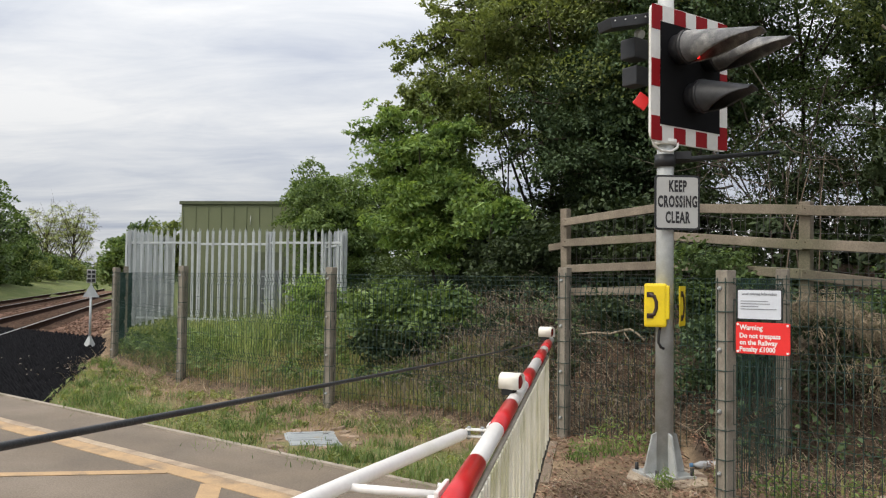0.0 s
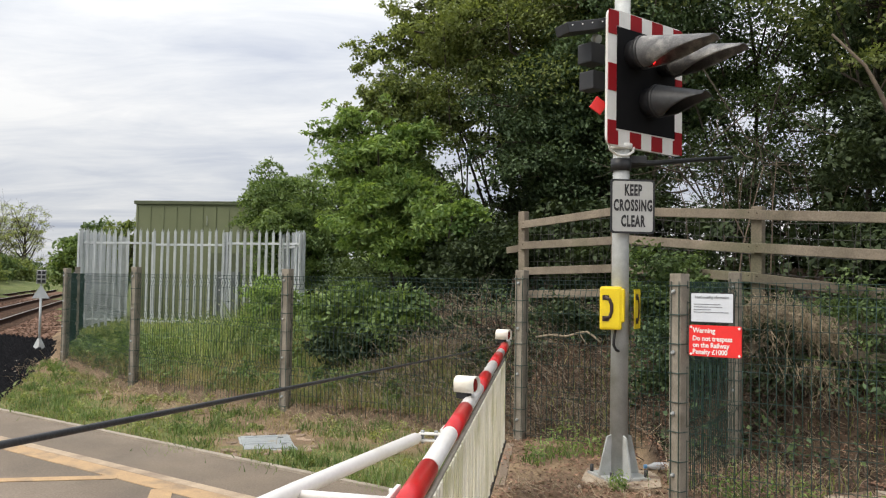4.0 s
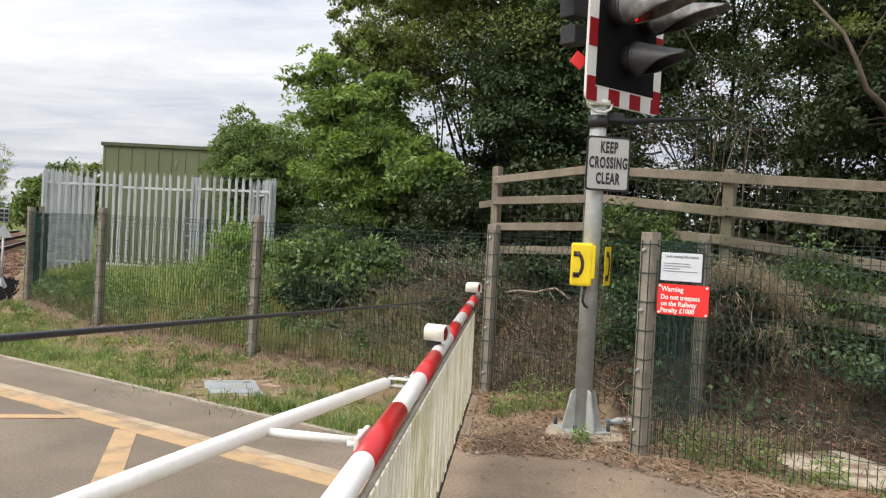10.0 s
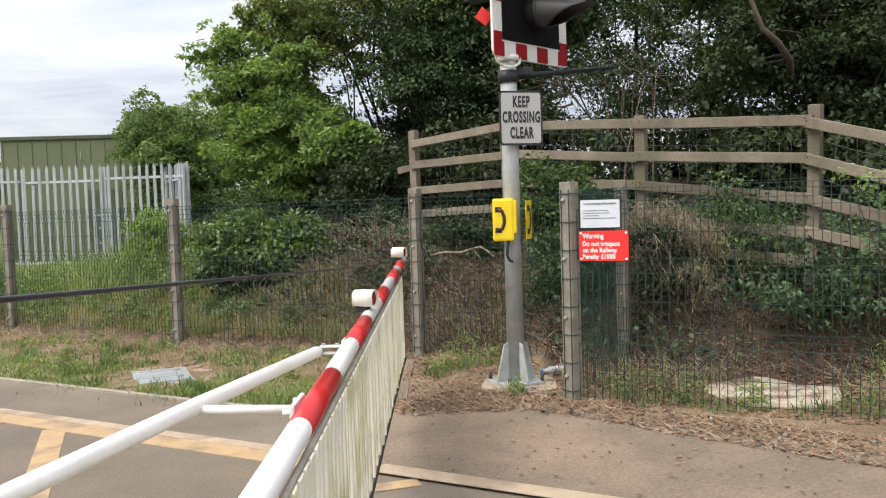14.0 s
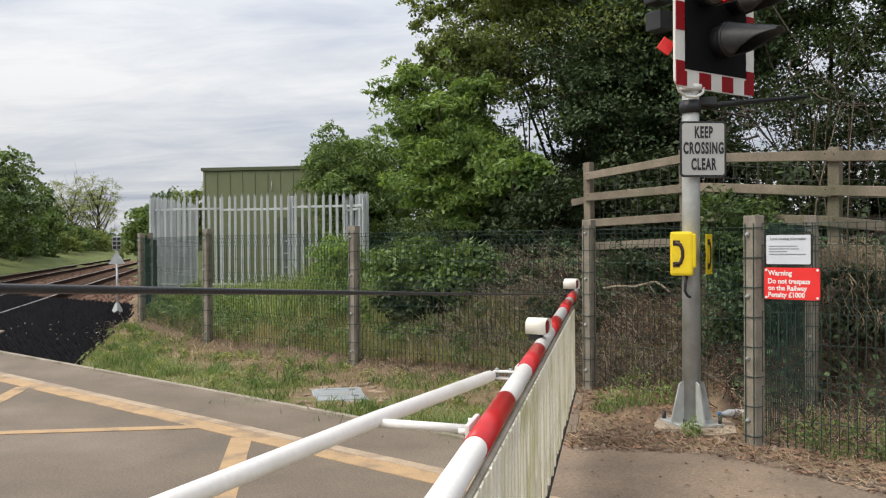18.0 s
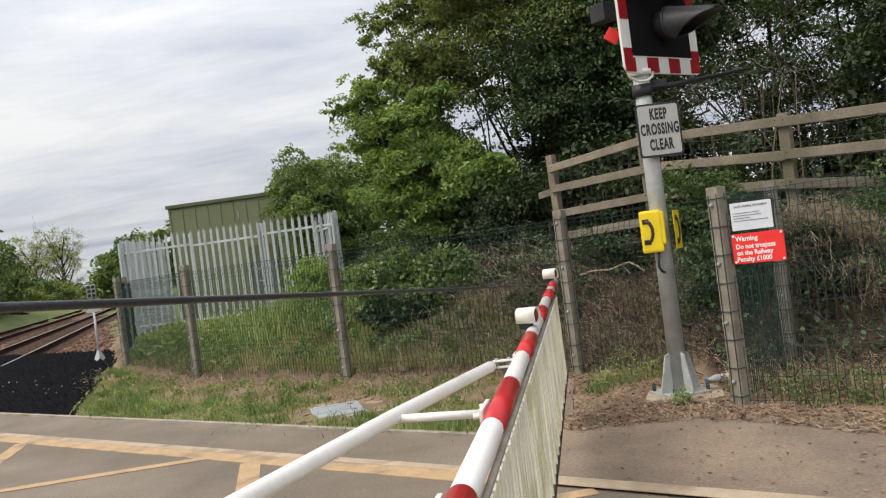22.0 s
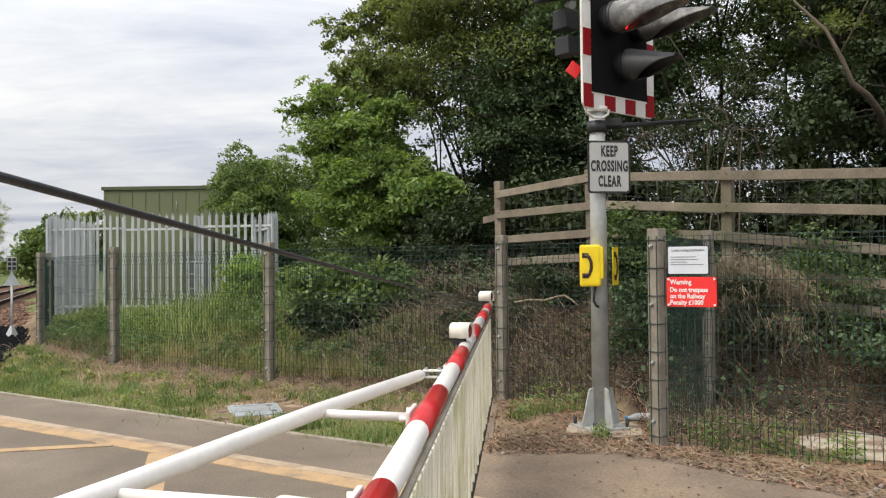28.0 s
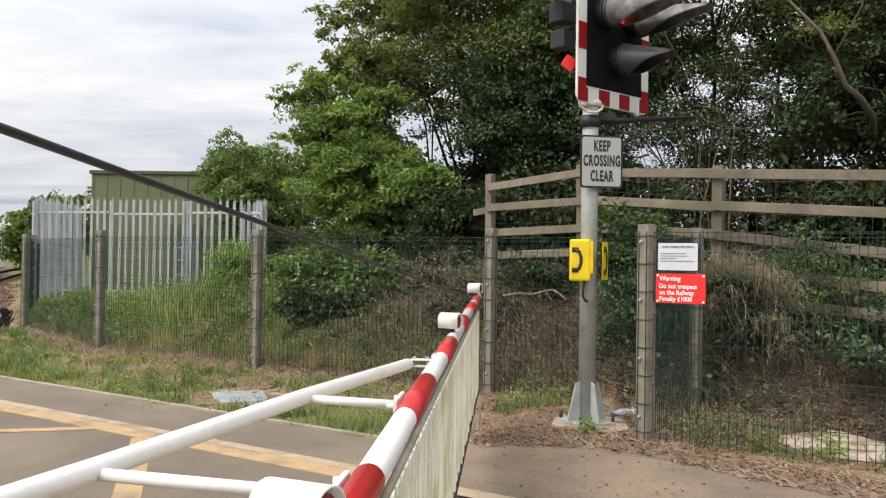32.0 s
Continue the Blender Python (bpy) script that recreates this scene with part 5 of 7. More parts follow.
def clump_points(centres, radii, count, flat=0.42, hollow=0.0):
    """Points and normals on sprays of leaves: count for each centre; every spray lies in its own leaning layer."""
    k = len(centres)
    d = rng.normal(0, 0.42, (k, count, 3))
    far = np.linalg.norm(d, axis=2, keepdims=True)
    d = d / (1 + 0.45 * far ** 2)
    a = rng.uniform(0, 2 * np.pi, k)
    tilt = rng.normal(-0.2, 0.35, k)
    ax = np.stack([np.cos(a) * np.cos(tilt), np.sin(a) * np.cos(tilt), np.sin(tilt)], 1)
    ay = np.stack([-np.sin(a), np.cos(a), np.zeros(k)], 1)
    az_ = np.cross(ax, ay)
    rad = np.asarray(radii).reshape(k, 1, 1)
    p = centres[:, None] + rad * (1.6 * d[..., :1] * ax[:, None] + 1.0 * d[..., 1:2] * ay[:, None] + flat * d[..., 2:] * az_[:, None])
    p[..., 2] -= (rad[..., 0] * 0.5 * (d[..., 0] ** 2 + d[..., 1] ** 2))
    out = 0.8 * d / (np.linalg.norm(d, axis=2, keepdims=True) + 1e-6) + az_[:, None] * np.sign(az_[:, None, 2:]) * 0.35
    return p.reshape(-1, 3), out.reshape(-1, 3)


def inside(centre, radii, count, outer=0.45, low=-1.0):
    """Places in an ellipsoid, most of them towards its skin."""
    d = rng.normal(0, 1, (count * 3, 3))
    d /= np.linalg.norm(d, axis=1, keepdims=True)
    d = d[d[:, 2] > low][:count]
    r = rng.random((len(d), 1)) ** outer
    # lobes, so that no crown is a smooth egg
    c = np.array(centre, float)
    lobe = 1 + 0.16 * np.sin(4.1 * d[:, :1] + c[0] * 3) * np.sin(3.7 * d[:, 2:] + c[1] * 2) + 0.10 * np.sin(9 * d[:, 2:] + 5 * d[:, :1] + c[2])
    return c + d * r * lobe * np.array(radii)


def stem(points, r0, r1, seg=8):
    n = len(points)
    return hose(points, [r0 + (r1 - r0) * k / (n - 1) for k in range(n)], seg)


def open_canopy(p):
    """Which leaves stay where the wood is thin and the sky shows between the crowns."""
    y = p[:, 1]
    f = y / 11.0
    a = ((p[:, 0] + 1.16 + 0.118 * (y - 11)) / (0.50 * f)) ** 2 + ((p[:, 2] - 3.02 - 0.15 * (y - 11)) / (0.56 * f)) ** 2
    b = ((p[:, 0] - 2.17 - 0.187 * (y - 11)) / (0.56 * f)) ** 2 + ((p[:, 2] - 3.50 - 0.185 * (y - 11)) / (0.66 * f)) ** 2
    lace = 0.5 + 0.5 * wobble(p[:, 0] * 5 + p[:, 2] * 3, p[:, 2] * 5 + p[:, 1] * 2, 1.0, 1.4)
    stay = np.clip(np.minimum(sm(0.0, 1.0, a) + 0.25 + 0.35 * lace, sm(0.0, 1.0, b) + 0.5 + 0.4 * lace), 0, 1)
    return (rng.random(len(p)) < stay) | (y < 9.3)


def tree(label, foot, crown, radii, material, clumps=60, per=420, size=(0.05, 0.09), trunk=0.14, limbs=7, clump=(0.35, 0.7), name="tree", category="tree", twigs=0, low=-1.0, narrow=0.55, boughs=(), droop=0.25):
    x, y = foot
    g = float(height(x, y))
    t = thing(name, label, category)
    c = np.array(crown)
    if trunk:
        mid = [(x, y, g - 0.2), (x + 0.1, y + 0.03, g + 0.5 * (c[2] - g)), (x * 0.4 + c[0] * 0.6, y * 0.4 + c[1] * 0.6, c[2] - 0.1 * radii[2]), (c[0], c[1], c[2] + 0.6 * radii[2])]
        part("trunk", stem(mid, trunk, trunk * 0.25, 9), M_BARK, t)
        if trunk > 0.08 and crown[1] < 15:
            lean = rng.normal(0, 0.35, 2)
            part("trunk", stem([(x + 0.2, y - 0.1, g - 0.2), (x + 0.45 + lean[0], y - 0.2, g + 0.9), (x + 0.6 + 2 * lean[0], y + lean[1], g + 2.2), tuple(c + (0.3, 0, 0))], trunk * 0.6, 0.02, 8), M_BARK, t)
        for k in range(limbs):
            a = 2 * math.pi * (k + rng.random() * 0.6) / limbs
            s = rng.uniform(0.15, 0.75)
            p0 = np.array(mid[0]) * (1 - s) + np.array(mid[2]) * s
            p3 = c + np.array((math.cos(a) * radii[0], math.sin(a) * radii[1], rng.uniform(-0.35, 0.7) * radii[2])) * 0.85
            p1 = p0 * 0.65 + p3 * 0.35 + (0, 0, 0.25)
            p2 = p0 * 0.3 + p3 * 0.7 + rng.normal(0, 0.15, 3)
            part("limb", stem([tuple(p0), tuple(p1), tuple(p2), tuple(p3)], trunk * 0.42, 0.012, 6), M_BARK, t)
    cc = inside(crown, radii, clumps, low=low)
    rr = rng.uniform(clump[0], clump[1], len(cc))
    p, d = clump_points(cc, rr, per)
    # twigs with sprays at their ends reach past the crown's skin and break its outline
    sp = inside(crown, np.array(radii) * 1.14, clumps // 3, 0.08, low=max(low, -0.3))
    p2, d2 = clump_points(sp, rng.uniform(clump[0] * 0.5, clump[0] * 1.0, len(sp)), max(20, per // 4))
    p, d = np.concatenate([p, p2]), np.concatenate([d, d2])
    if trunk:
        bm = bmesh.new()
        for e in sp:
            q = np.array(crown) + (e - np.array(crown)) * 0.62
            hose([tuple(q), tuple((q + e) / 2 + rng.normal(0, 0.06, 3)), tuple(e)], [0.016, 0.011, 0.004], 4, bm)
        part("twig_spray", bm, M_BARK, t)["kind"] = "stuff"
    # long boughs that reach out of the crown, with leafy side twigs
    for tip in boughs:
        tip = np.array(tip, float)
        root = c + (tip - c) * 0.35 + (0, 0, -0.1)
        bend = (root + tip) / 2 + (0, 0, 0.16) + rng.normal(0, 0.07, 3)
        line = [root, root * 0.5 + bend * 0.5 + rng.normal(0, 0.03, 3), bend, bend * 0.5 + tip * 0.5 + (0, 0, 0.05), tip]
        bm = hose([tuple(v) for v in line], [0.022, 0.018, 0.014, 0.009, 0.003], 5)
        pts, rad = [], []
        for k in range(26):
            f = 0.15 + 0.85 * (k + rng.random()) / 26
            j = min(3, int(f * 4))
            q = line[j] + (line[j + 1] - line[j]) * (f * 4 - j)
            e = q + rng.normal(0, 1, 3) * (0.30 * (1.15 - f) + 0.06) * (1, 0.7, 0.6)
            hose([tuple(q), tuple((q + e) / 2 + (0, 0, 0.02)), tuple(e)], [0.006, 0.004, 0.002], 3, bm)
            pts += [e, (q + e) / 2]
            rad += [0.10 + 0.10 * (1.1 - f), 0.08]
        part("bough", bm, M_BARK, t)
        pb, db = clump_points(np.array(pts), np.array(rad), 34, 0.6)
        p, d = np.concatenate([p, pb]), np.concatenate([d, db])
    if c[1] < 18.5:
        k = open_canopy(p)
        p, d = p[k], d[k]
    leaf_cloud("crown", p, d, size, material, t, narrow=narrow, droop=droop)
    if twigs:
        part("twig_spray", twig_mesh(inside(crown, np.array(radii) * 1.02, twigs, 0.25), 0.7, 0.004), M_TWIG, t)["kind"] = "stuff"
    return t


def twig_mesh(starts, length, radius, up=0.2, bm=None):
    bm = bm or bmesh.new()
    for s in starts:
        d = rng.normal(0, 1, 3) + (0, 0, up)
        d /= np.linalg.norm(d)
        n = length * rng.uniform(0.5, 1.2)
        bend = rng.normal(0, 0.12, 3) * n
        hose([tuple(s), tuple(s + d * n * 0.5 + bend), tuple(s + d * n)], [radius, radius * 0.8, radius * 0.4], 3, bm)
    return bm


# the wood behind the bank
tree("tall hawthorn tree with layered dark green sprays", (0.1, 12.8), (-0.15, 12.5, 5.6), (2.15, 1.6, 2.8), L_OLIVE, 140, 470, (0.040, 0.076), 0.08, 5, (0.5, 0.95), twigs=70, boughs=((-3.10, 12.0, 4.55), (-3.05, 12.1, 4.92), (-2.75, 11.9, 4.62), (-2.35, 12.0, 5.40), (-2.4, 12.2, 5.75), (-2.8, 12.0, 4.2), (-2.4, 11.8, 5.0), (-2.4, 12.0, 6.1)))
tree("hawthorn boughs leaning out over the maple", (-0.8, 12.6), (-1.48, 12.1, 5.0), (0.78, 0.8, 0.75), L_OLIVE, 34, 380, (0.042, 0.075), 0.04, 3, (0.32, 0.6), twigs=24)
tree("hawthorn boughs filling in above the maple", (-1.2, 12.4), (-1.75, 11.9, 3.95), (0.80, 0.5, 0.55), L_OLIVE, 26, 360, (0.045, 0.08), 0.03, 3, (0.3, 0.55), twigs=16, boughs=((-3.15, 12.0, 3.9), (-2.8, 11.8, 4.1), (-1.2, 11.6, 3.2)))
tree("dense hawthorn tree hanging over the fence", (2.7, 12.3), (2.4, 12.2, 6.9), (2.5, 1.8, 2.4), L_MID, 105, 380, (0.044, 0.080), 0.035, 4, (0.5, 0.9), twigs=70)
tree("spreading evergreen tree with drooping bunches of long leaves", (5.2, 10.4), (5.3, 10.5, 5.0), (2.5, 1.6, 3.7), L_DROOP, 420, 62, (0.10, 0.19), 0.12, 6, (0.16, 0.34), narrow=0.26, droop=1.6)
tree("dark shaded trees behind the evergreen", (5.9, 13.2), (5.7, 13.2, 4.6), (1.8, 0.8, 3.4), L_DARK, 110, 260, (0.08, 0.14), 0.1, 3, (0.5, 0.9))
tree("ivy-covered tree with dark glossy leaves", (8.2, 8.8), (8.3, 9.2, 4.6), (2.6, 2.0, 4.0), L_IVY, 100, 260, (0.068, 0.112), 0.16, 8, (0.45, 0.8))
tree("leaning elder tree with dull green leaves", (3.4, 9.9), (3.7, 9.6, 5.4), (1.7, 0.9, 1.8), L_OLIVE, 60, 360, (0.042, 0.075), 0.04, 5, (0.35, 0.65), twigs=60)
# scrub in L_SHADE carries the canopy's shade in its leaf colour
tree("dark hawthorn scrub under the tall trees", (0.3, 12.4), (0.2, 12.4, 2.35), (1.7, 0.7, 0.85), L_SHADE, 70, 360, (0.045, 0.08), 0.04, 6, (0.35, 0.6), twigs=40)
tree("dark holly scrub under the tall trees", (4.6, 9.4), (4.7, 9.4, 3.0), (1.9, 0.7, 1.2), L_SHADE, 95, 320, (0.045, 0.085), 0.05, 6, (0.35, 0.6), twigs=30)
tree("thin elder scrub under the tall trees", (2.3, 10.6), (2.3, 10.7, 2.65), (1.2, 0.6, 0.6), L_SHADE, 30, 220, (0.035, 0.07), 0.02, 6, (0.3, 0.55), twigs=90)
tree("lacy hawthorn screen with sky showing through", (2.3, 11.6), (2.35, 11.5, 3.75), (1.25, 0.4, 1.15), L_MID, 110, 130, (0.035, 0.065), 0.02, 5, (0.25, 0.5), twigs=60)
tree("bright green young maple at the edge of the wood", (-2.2, 11.6), (-2.42, 11.5, 2.60), (0.56, 0.5, 0.98), L_BRIGHT, 84, 400, (0.050, 0.115), 0.04, 3, (0.28, 0.5), narrow=0.36, boughs=((-3.35, 11.5, 3.5), (-2.9, 11.3, 3.75), (-3.3, 11.4, 2.9), (-1.8, 11.2, 3.5), (-1.5, 11.1, 2.4)))
tree("bright green maple sapling under the hawthorn", (-1.3, 11.2), (-1.4, 11.0, 2.3), (0.42, 0.3, 0.36), L_BRIGHT, 14, 300, (0.05, 0.10), 0.03, 4, (0.25, 0.42))
tree("dark green hawthorn beside the relay building", (-6.6, 21.2), (-6.8, 21.2, 2.75), (1.45, 1.2, 1.65), L_FRESH, 130, 300, (0.065, 0.12), 0.12, 6, (0.5, 0.75))
tree("dark green hawthorn tree filling the wood", (-3.2, 17.5), (-3.2, 17.5, 2.5), (1.2, 1.2, 1.7), L_DARK, 70, 240, (0.10, 0.16), 0.15, 6, (0.6, 1.0))
tree("dense tree deep in the wood", (1.0, 17.0), (0.6, 17.0, 4.6), (1.9, 1.6, 4.0), L_DARK, 90, 230, (0.09, 0.15), 0.12, 3, (0.8, 1.3))
tree("slim tree deep in the wood with gaps of sky", (4.4, 15.0), (4.5, 15.0, 3.9), (2.0, 0.8, 3.0), L_DARK, 50, 200, (0.06, 0.11), 0.05, 5, (0.45, 0.8))
tree("dark hawthorn filling the middle of the wood", (0.9, 12.0), (0.35, 11.9, 3.75), (1.45, 0.6, 1.05), L_IVY, 96, 340, (0.040, 0.075), 0.03, 3, (0.35, 0.65), twigs=40, boughs=((-1.3, 11.5, 3.0), (-0.9, 11.4, 2.75), (2.2, 11.2, 3.6)))
tree("dark hawthorn filling the middle of the wood", (1.0, 14.2), (0.35, 14.2, 4.9), (1.6, 0.8, 2.6), L_DARK, 110, 300, (0.06, 0.11), 0.05, 3, (0.5, 0.9))
tree("dark ivy climbing the tall trees", (1.2, 11.4), (1.15, 11.3, 4.9), (1.2, 0.5, 1.6), L_IVY, 60, 320, (0.045, 0.08), 0.04, 3, (0.35, 0.6), twigs=30)
tree("dense tree deep in the wood", (8.2, 15.0), (8.2, 15.0, 4.8), (3.8, 1.6, 4.8), L_DARK, 90, 190, (0.13, 0.21), 0.2, 6, (0.8, 1.3))
M_BOUGH = surface("weathered_bough", (0.12, 0.092, 0.066), (0.07, 0.056, 0.042), 0.95, 8, 50, 0.5, spread=0.2)
BOUGH = [(2.67, 8.55, 3.9), (2.94, 8.45, 3.56), (3.05, 8.4, 3.3), (3.16, 8.4, 3.02), (3.32, 8.45, 2.90), (3.50, 8.6, 2.74), (3.75, 9.2, 2.62), (4.4, 9.9, 2.4), (5.15, 10.35, 2.0)]
# a bare bough crossing in front of the ivy
t = thing("bare_bough", "bare brown bough reaching out of the ivy-covered tree", "branch")
part("bough", stem(BOUGH, 0.012, 0.050, 8), M_BOUGH, t)
part("side_twig", stem([BOUGH[2], (BOUGH[2][0] + 0.25, 8.35, BOUGH[2][2] + 0.5), (BOUGH[2][0] + 0.2, 8.4, BOUGH[2][2] + 1.0)], 0.010, 0.004, 6), M_BOUGH, t)
# thin grey branches winding through the front of the crowns
M_PALETWIG = surface("lichen_grey_branch", (0.11, 0.092, 0.070), (0.065, 0.055, 0.042), 0.95, 12, 60, 0.3, per=0.2)
for x, y, z in ((1.6, 10.4, 2.95), (1.9, 10.0, 2.7), (2.3, 9.8, 3.0), (2.05, 9.9, 3.3)):
    t = thing("winding_branch", "thin bare grey branch winding through the leaves", "branch", group="winding branches")
    q, way = np.array((x, y, z)), rng.normal(0, 1, 3) * (1, 0.25, 0.6)
    way /= np.linalg.norm(way)
    line = [q - way * 0.9, q]
    for _ in range(7):
        way = way + rng.normal(0, 0.45, 3) * (1, 0.3, 1)
        way /= np.linalg.norm(way)
        line.append(line[-1] + way * 0.19)
    part("stem", hose([tuple(v) for v in line], [0.0085 - 0.0007 * j for j in range(9)], 5), M_PALETWIG, t)
    for j in (2, 4, 5, 6):
        w2 = way * 0.4 + rng.normal(0, 0.7, 3)
        part("side_twig", stem([tuple(line[j]), tuple(line[j] + w2 * 0.16), tuple(line[j] + w2 * 0.3 + (0, 0, 0.05))], 0.003, 0.0015, 4), M_PALETWIG, t)
# bare pale twigs of a dead elder behind the timber fence
t = thing("dead_elder", "leafless grey elder twigs behind the timber fence", "shrub")
for k in range(14):
    x, y = 2.3 + rng.normal(0, 0.7), 9.6 + rng.normal(0, 0.3)
    g = float(height(x, y))
    a, r = rng.uniform(0, 6.28), rng.uniform(0.2, 0.7)
    part("stem", stem([(x, y, g - 0.05), (x + 0.1 * math.cos(a), y, g + 0.8), (x + r * 0.6 * math.cos(a), y + 0.3 * r * math.sin(a), g + rng.uniform(1.2, 1.7)), (x + r * math.cos(a) * 1.5, y + r * math.sin(a), g + rng.uniform(1.4, 2.3))], 0.009, 0.003, 5), M_TWIG, t)


def bush(label, at, radii, material, clumps=26, per=420, size=(0.035, 0.07), clump=(0.24, 0.42)):
    g = float(height(at[0], at[1]))
    t = tree(label, (at[0], at[1]), at, radii, material, clumps, per, size, 0, 0, clump, "bush", "bush")
    for _ in range(6):
        part("stem", twig_mesh([(at[0] + rng.normal(0, 0.12), at[1] + rng.normal(0, 0.1), g - 0.05)], max(0.35, at[2] - g + 0.2), 0.009, 1.6), M_BARK, t)
    return t


bush("dark green bramble bush behind the mesh fence", (-2.45, 9.85, 0.98), (0.50, 0.34, 0.36), L_FRESH, 46, 230, (0.05, 0.105))
bush("dark green bramble bush behind the mesh fence", (-1.78, 9.62, 1.04), (0.34, 0.28, 0.26), L_FRESH, 26, 220, (0.05, 0.10))
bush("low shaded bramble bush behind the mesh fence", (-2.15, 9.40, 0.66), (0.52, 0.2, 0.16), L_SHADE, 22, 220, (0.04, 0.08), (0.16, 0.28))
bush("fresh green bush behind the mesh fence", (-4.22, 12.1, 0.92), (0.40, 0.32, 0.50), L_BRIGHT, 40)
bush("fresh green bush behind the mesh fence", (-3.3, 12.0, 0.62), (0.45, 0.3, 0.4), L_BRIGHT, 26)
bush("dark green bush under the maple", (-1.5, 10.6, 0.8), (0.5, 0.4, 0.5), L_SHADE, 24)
bush("dark green bush under the maple", (-3.0, 13.2, 0.9), (0.8, 0.5, 0.8), L_DARK, 34)
for x, y in ((-3.7, 15.6), (-2.9, 14.8), (-1.2, 14.6), (-4.2, 18.0), (-4.8, 20.4)):
    bush("dark green bush filling the edge of the wood", (x, y, 0.95), (1.0, 0.6, 0.95), L_DARK, 34, 220, (0.06, 0.10), (0.35, 0.6))
bush("leafy elder growing through the timber fence", (1.12, 8.15, 1.38), (0.38, 0.3, 0.56), L_MID, 20)
bush("ivy sprouting through the timber fence", (2.45, 7.15, 1.25), (0.42, 0.2, 0.36), L_MID, 9, 170, (0.03, 0.055))
bush("ivy sprouting through the timber fence", (3.6, 6.2, 1.20), (0.36, 0.26, 0.40), L_IVY, 10, 260)
bush("brambles tangled along the timber fence", (3.1, 6.55, 0.72), (0.85, 0.25, 0.32), L_IVY, 16, 120, (0.035, 0.07))
bush("leafy bramble sprigs growing through the rails", (2.55, 7.05, 0.95), (0.45, 0.2, 0.4), L_MID, 9, 100, (0.03, 0.06))
bush("leafy bramble sprigs growing through the rails", (3.45, 6.2, 1.35), (0.35, 0.2, 0.32), L_BRIGHT, 8, 90, (0.03, 0.065))
# added to stand in for the shade behind the heap's strands
bush("shade-dark brambles added under the heap of dead grass", (1.95, 7.42, 0.80), (0.5, 0.2, 0.36), L_SHADE, 22, 300, (0.03, 0.06))
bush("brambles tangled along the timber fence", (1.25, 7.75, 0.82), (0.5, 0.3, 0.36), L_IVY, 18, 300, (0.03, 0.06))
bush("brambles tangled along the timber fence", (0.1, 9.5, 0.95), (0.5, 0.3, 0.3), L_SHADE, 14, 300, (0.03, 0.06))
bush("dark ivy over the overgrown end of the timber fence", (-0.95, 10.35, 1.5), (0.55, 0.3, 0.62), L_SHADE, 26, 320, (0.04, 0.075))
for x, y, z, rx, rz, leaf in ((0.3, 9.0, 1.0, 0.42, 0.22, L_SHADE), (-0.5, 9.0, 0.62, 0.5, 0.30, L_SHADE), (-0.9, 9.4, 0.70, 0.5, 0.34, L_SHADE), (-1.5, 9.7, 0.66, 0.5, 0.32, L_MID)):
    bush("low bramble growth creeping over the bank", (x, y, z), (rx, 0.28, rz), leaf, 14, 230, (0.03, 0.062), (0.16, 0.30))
# these bushes too have the wood's shade put into their leaves
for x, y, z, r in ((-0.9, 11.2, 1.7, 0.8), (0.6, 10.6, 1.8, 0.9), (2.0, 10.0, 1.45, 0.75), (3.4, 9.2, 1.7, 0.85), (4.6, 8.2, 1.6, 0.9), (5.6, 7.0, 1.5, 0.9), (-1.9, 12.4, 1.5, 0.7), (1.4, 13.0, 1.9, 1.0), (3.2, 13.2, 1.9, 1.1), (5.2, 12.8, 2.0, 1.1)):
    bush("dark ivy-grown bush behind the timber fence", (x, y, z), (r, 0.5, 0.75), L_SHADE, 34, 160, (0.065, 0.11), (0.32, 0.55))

def far_tree(x, y, hgt, r):
    """A tall tree just coming into leaf: forking limbs with thin tufts at their ends."""
    t = thing("far_tree", "tall thin-leaved tree far along the railway", "tree")
    part("trunk", stem([(x, y, -0.3), (x + 0.1, y, hgt * 0.35), (x - 0.1, y, hgt * 0.8)], 0.30, 0.08, 8), M_BARK, t)
    tips = []
    for k in range(16):
        a, s = 2 * math.pi * k / 16 * 3.1, 0.22 + 0.5 * k / 16
        p0 = np.array((x, y, hgt * s))
        p2 = np.array((x + math.cos(a) * r * rng.uniform(0.6, 1.0), y + math.sin(a) * r * 0.8, hgt * min(0.98, s + rng.uniform(0.22, 0.4))))
        p1 = (p0 + p2) / 2 + (0, 0, -0.3)
        part("limb", stem([tuple(p0), tuple(p1), tuple(p2)], 0.11, 0.03, 5), M_BARK, t)
        tips += [p2 + rng.normal(0, 0.75, 3) for _ in range(6)] + [p1 + rng.normal(0, 0.6, 3), p0 * 0.3 + p2 * 0.7 + rng.normal(0, 0.8, 3)]
    bm = bmesh.new()
    for e in tips:
        for _ in range(3):
            w = rng.normal(0, 0.6, 3) + (0, 0, 0.35)
            hose([tuple(e - w * 0.9), tuple(e), tuple(e + w)], [0.022, 0.016, 0.008], 3, bm)
    part("twig_spray", bm, M_PALETWIG, t)["kind"] = "stuff"
    tips = np.array(tips)
    p, d = clump_points(tips, np.full(len(tips), 0.7), 38)
    leaf_cloud("crown", p, d, (0.12, 0.24), L_TALL, t)
    return t


